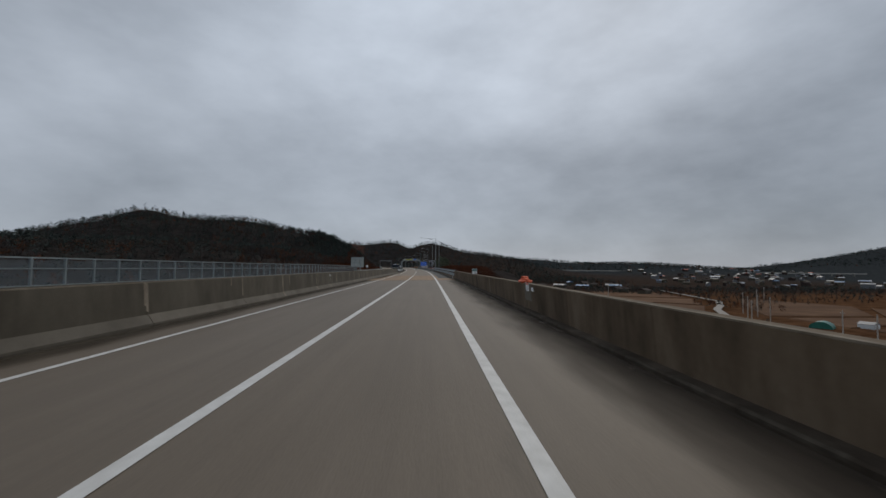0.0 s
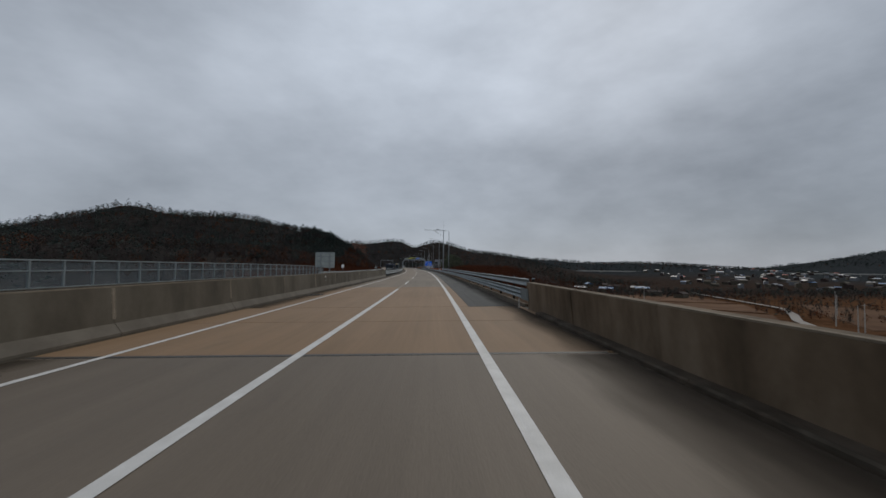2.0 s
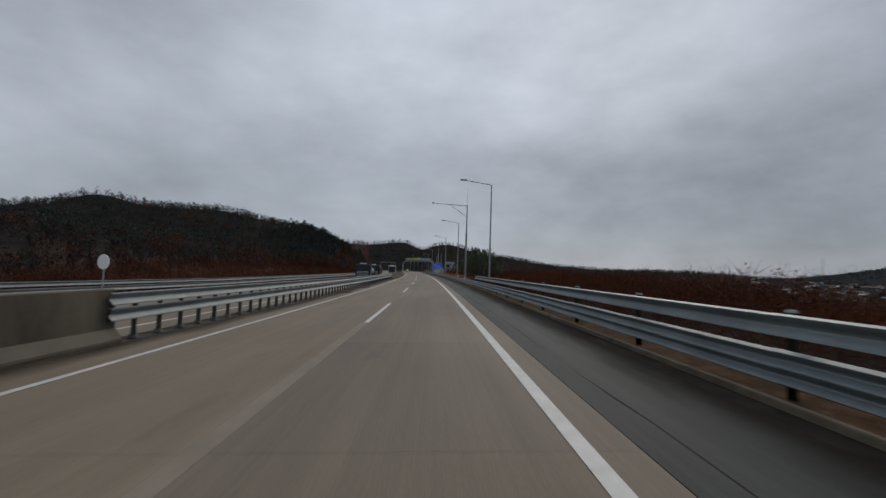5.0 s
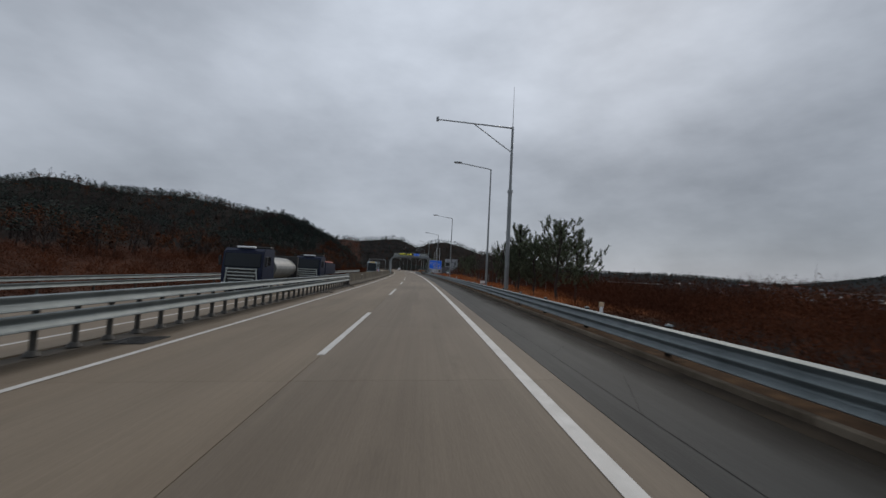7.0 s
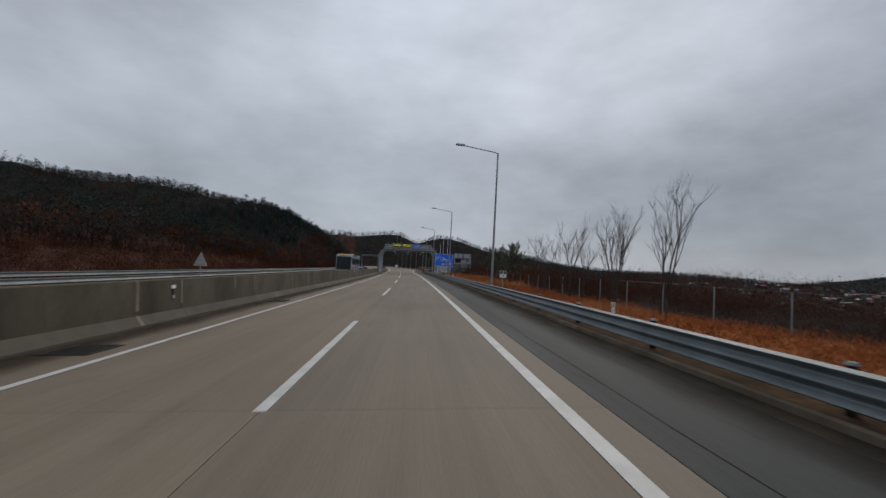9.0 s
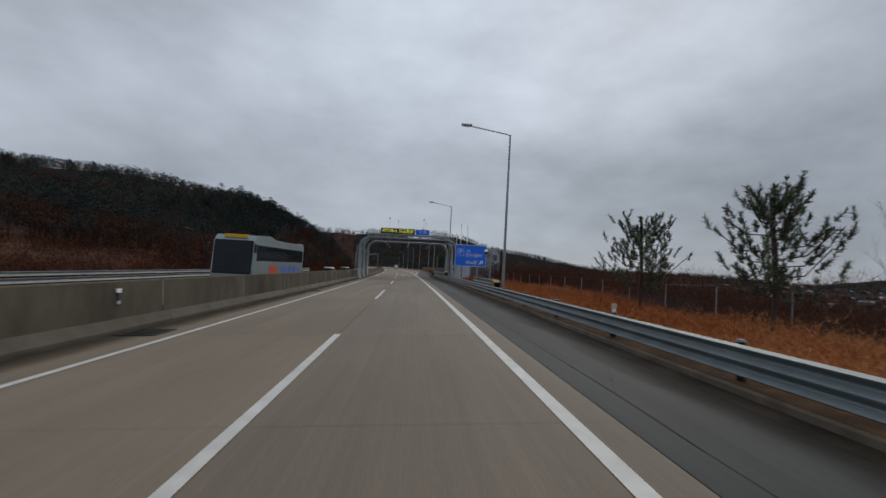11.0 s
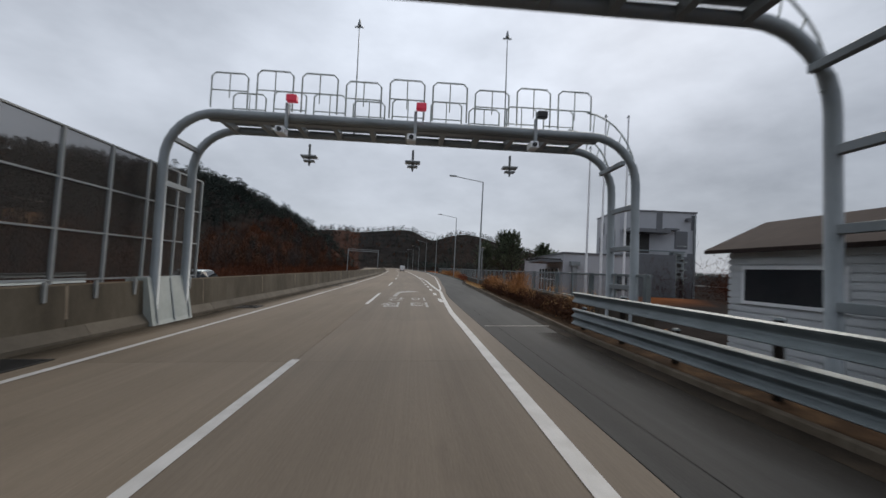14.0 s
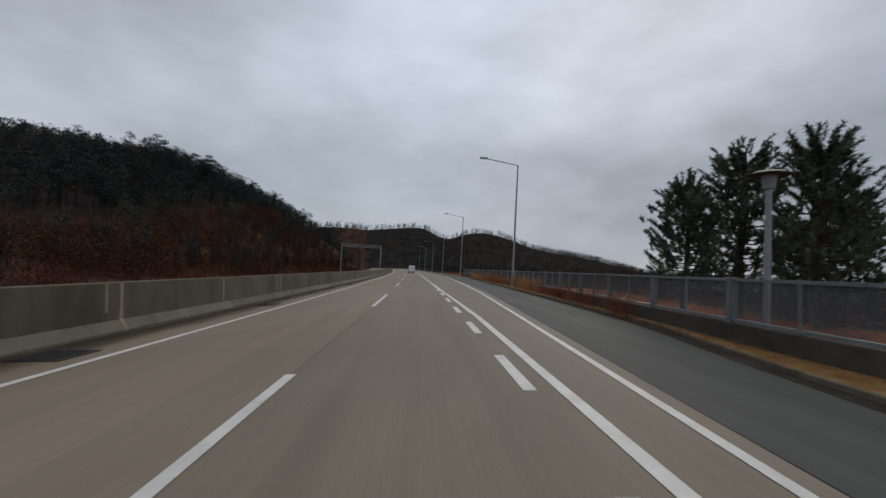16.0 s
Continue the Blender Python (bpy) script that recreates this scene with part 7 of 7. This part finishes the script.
def car(paint, label):
    """Faces -y."""
    top = empty("car")
    part("body", profile_body(bmesh.new(), [(-2.25, 0.3), (-2.3, 0.62), (-1.2, 0.85), (1.5, 0.95), (2.25, 0.9), (2.3, 0.35)], 1.8), paint, top, smooth=True)
    part("cabin", profile_body(bmesh.new(), [(-1.15, 0.82), (-0.35, 1.38), (0.9, 1.42), (1.95, 0.92)], 1.62), "vehicle_glass", top, "dark glazed cabin", smooth=True)
    part("roof", profile_body(bmesh.new(), [(-0.5, 1.34), (-0.3, 1.45), (0.85, 1.47), (1.15, 1.36)], 1.5), paint, top, smooth=True)
    for x in (-0.82, 0.82):
        for y in (-1.4, 1.4):
            wheel(top, x, y, 0.32, 0.2)
        bm = bmesh.new()
        box(bm, (0.34, 0.08, 0.14), (x * 0.8, -2.28, 0.66), 0.02)
        part("headlight", bm, "headlight", top)
    return tagged(top, label, "car", group="oncoming cars")


def tank_truck(load, label):
    top = empty("truck")
    part("cab", profile_body(bmesh.new(), [(-0.05, 0.5), (-0.1, 1.6), (0.10, 2.75), (0.4, 2.95), (2.0, 2.98), (2.1, 0.6)], 2.44), "navy", top, "dark navy cab", smooth=False)
    bm = bmesh.new()
    box(bm, (2.16, 0.06, 0.86), (0, -0.03, 2.2), 0.04, pose(0, 0, 0, -8, 0, 0))
    part("windscreen", bm, "vehicle_glass", top)
    bm = bmesh.new()
    box(bm, (1.9, 0.05, 1.05), (0, -0.10, 1.22), 0.02)
    grille = part("grille", bm, "black", top, "dark radiator grille")
    for k in range(5):
        bm = bmesh.new()
        w = 1.84 - 0.10 * k
        box(bm, (w, 0.07, 0.075), (0, -0.15, 1.66 - 0.205 * k), 0.02)
        part("grille_bar", bm, "pale_steel", grille, "silver grille bar")
    for x in (-0.97, 0.97):
        bm = bmesh.new()
        box(bm, (0.07, 0.08, 1.0), (x * 0.94, -0.14, 1.22), 0.02, pose(0, 0, 0, 0, -6 if x > 0 else 6, 0))
        part("grille_bar", bm, "pale_steel", grille)
    bm = bmesh.new()
    box(bm, (2.42, 0.2, 0.34), (0, -0.10, 0.55), 0.05)
    part("bumper", bm, "navy", top)
    for x in (-1.0, 1.0):
        bm = bmesh.new()
        box(bm, (0.3, 0.1, 0.16), (x, -0.17, 0.74), 0.03)
        part("headlight", bm, "headlight", top)
        bm = bmesh.new()
        box(bm, (0.16, 0.14, 0.62), (x * 1.38, 0.05, 2.15), 0.04)
        part("mirror", bm, "black", top)
        bm = bmesh.new()
        box(bm, (0.03, 0.85, 0.6), (x * 1.215, 0.9, 2.2), 0.02)
        part("side_window", bm, "vehicle_glass", top)
    bm = bmesh.new()
    box(bm, (1.05, 0.5, 0.12), (0, 0.45, 3.02), 0.05)
    part("roof_lamp", bm, "white_sign", top, "white roof marker")
    bm = bmesh.new()
    box(bm, (2.3, 0.5, 0.16), (0, 1.6, 3.04), 0.05)
    box(bm, (0.12, 0.12, 0.9), (0.95, 2.3, 2.7), 0.02)
    box(bm, (0.12, 0.12, 0.9), (-0.95, 2.3, 2.7), 0.02)
    part("headboard", bm, "iron", top)
    bm = bmesh.new()
    box(bm, (0.9, 6.0, 0.3), (0, 5.2, 0.95), 0.02)
    part("chassis", bm, "iron", top)
    if load == "tank":
        bm = bmesh.new()
        bmesh.ops.create_cone(bm, cap_ends=True, segments=28, radius1=0.9, radius2=0.9, depth=4.6, matrix=pose(0, 5.1, 1.75, 90) @ Matrix.Diagonal((1.25, 0.86, 1, 1)))
        part("tank", bm, "dull_zinc_bright", top, "dull silver cylindrical tank", smooth=False)
        bm = bmesh.new()
        box(bm, (2.4, 0.25, 1.9), (0, 7.55, 1.75), 0.04)
        part("tail_frame", bm, "iron", top)
    else:
        part("tipper", profile_body(bmesh.new(), [(2.5, 1.2), (2.5, 2.45), (7.6, 2.3), (7.8, 1.2)], 2.4), "navy", top, "dark tipper body")
        bm = bmesh.new()
        for k in range(7):
            box(bm, (2.0, 0.66, 0.2), (0, 3.0 + 0.68 * k, 2.42 + 0.04 * (k % 2)), 0.08)
        part("load", bm, "red_roof", top, "reddish soil load")
    for y in (1.3, 5.6, 6.9):
        for x in (-1.05, 1.05):
            wheel(top, x, y, 0.5, 0.32)
    return tagged(top, label, "truck", group="oncoming trucks")


def coach():
    top = empty("coach")
    part("body", profile_body(bmesh.new(), [(-0.1, 0.35), (-0.15, 1.2), (0.05, 2.9), (0.4, 3.25), (3.0, 3.38), (4.2, 3.2), (10.4, 3.2), (11.7, 3.3), (12.0, 3.05), (12.0, 0.4)], 2.5), "car_silver", top,
         "silver-grey coach body")
    bm = bmesh.new()
    box(bm, (2.54, 11.3, 0.98), (0, 6.0, 2.28), 0.05)
    part("window_band", bm, "vehicle_glass", top, "dark tinted window band")
    bm = bmesh.new()
    box(bm, (2.3, 0.1, 1.9), (0, -0.09, 2.0), 0.05, pose(0, 0, 0, -5, 0, 0))
    part("windscreen", bm, "vehicle_glass", top)
    for x in (-1.262, 1.262):
        for y0, y1, m_ in ((3.0, 4.4, "bus_red"), (5.6, 7.6, "bus_blue"), (7.9, 8.9, "bus_blue"), (9.2, 10.3, "bus_blue")):
            bm = bmesh.new()
            box(bm, (0.012, y1 - y0, 0.5), (x, (y0 + y1) / 2, 1.32))
            part("lettering_block", bm, m_, top, "plain coloured block of lettering")
        for y in (2.6, 9.2):
            wheel(top, x * 0.86, y, 0.5, 0.3)
        bm = bmesh.new()
        box(bm, (0.14, 0.16, 0.5), (x * 1.12, -0.35, 2.5), 0.03)
        part("mirror", bm, "black", top)
    bm = bmesh.new()
    box(bm, (1.4, 0.1, 0.2), (0, 0.2, 3.18), 0.02)
    part("sign", bm, "yellow", top)
    return tagged(top, "silver coach with a dark window band and coloured lettering blocks", "coach")


tank_truck("tank", "dark navy tanker truck in the opposite lane").matrix_world = stand(179.5, -10.7, 0.0)
tank_truck("tipper", "dark navy tipper truck with a reddish load").matrix_world = stand(195.0, -10.7, 0.0)
coach().matrix_world = stand(265.8, -10.9, 0.0) @ Matrix.Diagonal((1, 1, 1.1, 1))
car("car_white", "white saloon car in the opposite lane").matrix_world = stand(308.5, -12.6, 0.0)
car("car_silver", "pale silver-green saloon car in the opposite lane").matrix_world = stand(327.6, -12.6, 0.0)

van = tagged(empty("box_van", stand(466.0, 0.0, 0.0)), "small white box van driving ahead", "van")
bm = bmesh.new()
box(bm, (1.75, 2.8, 1.75), (0, 1.5, 1.45), 0.04)
part("box_body", bm, "car_white", van)
bm = bmesh.new()
box(bm, (1.65, 1.4, 1.35), (0, 3.6, 1.15), 0.12)
part("cab", bm, "car_white", van)
for x in (-0.7, 0.7):
    bm = bmesh.new()
    box(bm, (0.16, 0.06, 0.22), (x, 0.08, 0.72), 0.01)
    part("tail_light", bm, "bus_red", van)
    for y in (0.8, 3.7):
        wheel(van, x, y, 0.32, 0.2)
bm = bmesh.new()
box(bm, (1.6, 0.12, 0.2), (0, 0.1, 0.45), 0.02)
part("bumper", bm, "iron", van)


# ---- pieces of the carriageway, last ----
INNER = [(57.7, 2.35), (300, 2.35), (317, 2.35), (323, 2.38), (327, 2.46), (331, 2.64), (337, 3.1), (346, 3.5), (353, 3.95), (376, 5.35), (430, 6.9), (700, 7.0)]
OUTER = [(57.7, 4.76), (90, 4.72), (140, 4.55), (290, 4.5), (312, 4.5), (317, 4.75), (321, 4.85), (330, 5.35), (340, 5.8), (345, 6.0), (350, 6.45), (356, 7.5), (380, 8.4), (420, 10.2), (700, 10.6)]


def edge(table, s):
    return float(np.interp(s, [a for a, b in table], [b for a, b in table]))


# bridge deck surface, lane by lane
for ua, ub in ((-6.98, -1.806), (-1.794, 4.5)):
    part("deck_surface", deck(-60, 47.88, lambda q: ua, lambda q: ub, 0.0, 0.02), "bridge_deck", road, "smooth grey-brown bridge surfacing")
# concrete slabs, lane by lane
for s0, s1, mat in ((48.06, 53.0, "tan_slab"), (53.02, 57.68, "tan_slab")):
    for ua, ub in ((-6.98, -1.806), (-1.794, 4.6)):
        part("slab", deck(s0, s1 - 0.02, lambda s: ua, lambda s: ub), mat, road, "tan-stained approach slab")
s = 57.7
k = 0
while s < 420:
    e = s + 6.0
    kind_ = "tan_slab" if s < 70 else "concrete_road"
    part("slab", deck(s + 0.003, e - 0.003, lambda q: -6.98, lambda q: -1.806), kind_, road)
    part("slab", deck(s + 0.003, e - 0.003, lambda q: -1.794, lambda q: edge(INNER, q)), kind_ if s < 70 else "driving_lane", road)
    s = e
part("far_slab", deck(s, 720, lambda q: -6.98, lambda q: edge(INNER, q), step=6), "concrete_road", road)
part("shoulder", deck(57.7, 700, lambda q: edge(INNER, q) + 0.012, lambda q: edge(OUTER, q), 0.002, 0.05, 3), "asphalt", road, "dark patched asphalt shoulder")
crack = random.Random(3)
q, uq = 60.0, 2.80
while q < 318:
    # the seam wanders a little and opens to uneven widths
    e, un, w = q + crack.uniform(1.5, 4.0), 2.80 + crack.uniform(-0.03, 0.03), crack.uniform(0.003, 0.009)
    part("shoulder_seam", strip(q, e, uq - w, uq + w, 0.005, 2, un - w, un + w), "tar", road, "tar seam along the shoulder")
    if crack.random() < 0.35:
        side = crack.uniform(-0.3, 0.9)
        part("crack", strip(q, q + crack.uniform(0.5, 2.5), uq, uq + 0.006, 0.005, 1, uq + side, uq + side + 0.006), "tar", road, "fine crack")
    q, uq = e, un
part("expansion_joint", deck(47.9, 48.05, lambda q: -6.98, lambda q: 4.26, 0.004), "iron", road, "dark steel expansion joint")
M["straw_ground"] = material("straw_ground", [(0.14, 0.075, 0.028), (0.22, 0.125, 0.048), (0.29, 0.18, 0.075)], 2.5, 0.95, bump=0.8, bump_scale=35, fine=0.4, spec=0.05)
M["kerb_edge"] = material("kerb_edge", [(0.09, 0.070, 0.050), (0.17, 0.14, 0.105)], 1.5, 0.9, bump=0.3, fine=0.3, each=0.2, spec=0.1)
M["leaf_litter"] = material("leaf_litter", [(0.030, 0.018, 0.010), (0.058, 0.033, 0.018), (0.11, 0.064, 0.032)], 2.5, 0.95, bump=0.8, bump_scale=35, fine=0.4, spec=0.05)
# kerb and gutter along the shoulder
kerb = tagged(empty("kerb"), "low stained concrete kerb along the shoulder", "kerb", kind="structure")
s = 57.7
while s < 420:
    e = s + 4.0
    bm = bmesh.new()
    rows = []
    for q in (s + 0.01, (s + e) / 2, e - 0.01):
        o = edge(OUTER, q)
        rows.append([bm.verts.new(P(q, o + a, z)) for a, z in ((0.0, -0.1), (0.012, 0.085), (0.025, 0.1), (0.10, 0.1), (0.11, -0.1))])
    for a, b in zip(rows, rows[1:]):
        for i in range(4):
            bm.faces.new((a[i], b[i], b[i + 1], a[i + 1]))
    bm.faces.new(rows[0])
    bm.faces.new(rows[-1][::-1])
    bmesh.ops.recalc_face_normals(bm, faces=bm.faces)
    part("kerbstone", bm, "kerb_edge", kerb)
    s = e
M["gutter_dirt"] = material("gutter_dirt", [(0.016, 0.0125, 0.009), (0.028, 0.022, 0.016), (0.045, 0.034, 0.024)], 1.4, 0.9, bump=0.4, bump_scale=30, fine=0.35, spec=0.1)
part("gutter", deck(57.7, 420, lambda q: edge(OUTER, q) - 0.34, lambda q: edge(OUTER, q) - 0.004, 0.006, 0.02, 3), "gutter_dirt", kerb, "dark dirt-filled gutter strip")
part("dirt_film", deck(57.7, 640, lambda q: -6.97, lambda q: -5.62, 0.0035, 0.003, 4), "dirt_left", road, "dirt washed along the median")
part("dirt_film", deck(-60, 47.8, lambda q: -6.97, lambda q: -5.62, 0.0035, 0.003, 4), "dirt_left", road, "dirt washed along the median")
part("dirt_film", deck(-60, 47.8, lambda q: 1.92, lambda q: 4.395, 0.0035, 0.003, 4), "dirt_right", road, "dark damp dirt along the parapet")
part("dirt_film", deck(48.1, 313, lambda q: 3.0, lambda q: edge(OUTER, q) - 0.345, 0.0065, 0.003, 4), "dirt_shoulder", road, "dark dirt along the kerb")
part("soil_strip", deck(57.7, 336, lambda q: edge(OUTER, q) + 0.11, lambda q: edge(OUTER, q) + 0.95, 0.075, 0.15, 3), "leaf_litter", kerb, "brown soil and leaf litter behind the kerb")
part("grass_strip", deck(336, 430, lambda q: edge(OUTER, q) + 0.11, lambda q: fu(q) - 0.1, 0.09, 0.1, 2), "straw_ground", kerb, "straw-coloured grass strip behind the kerb")
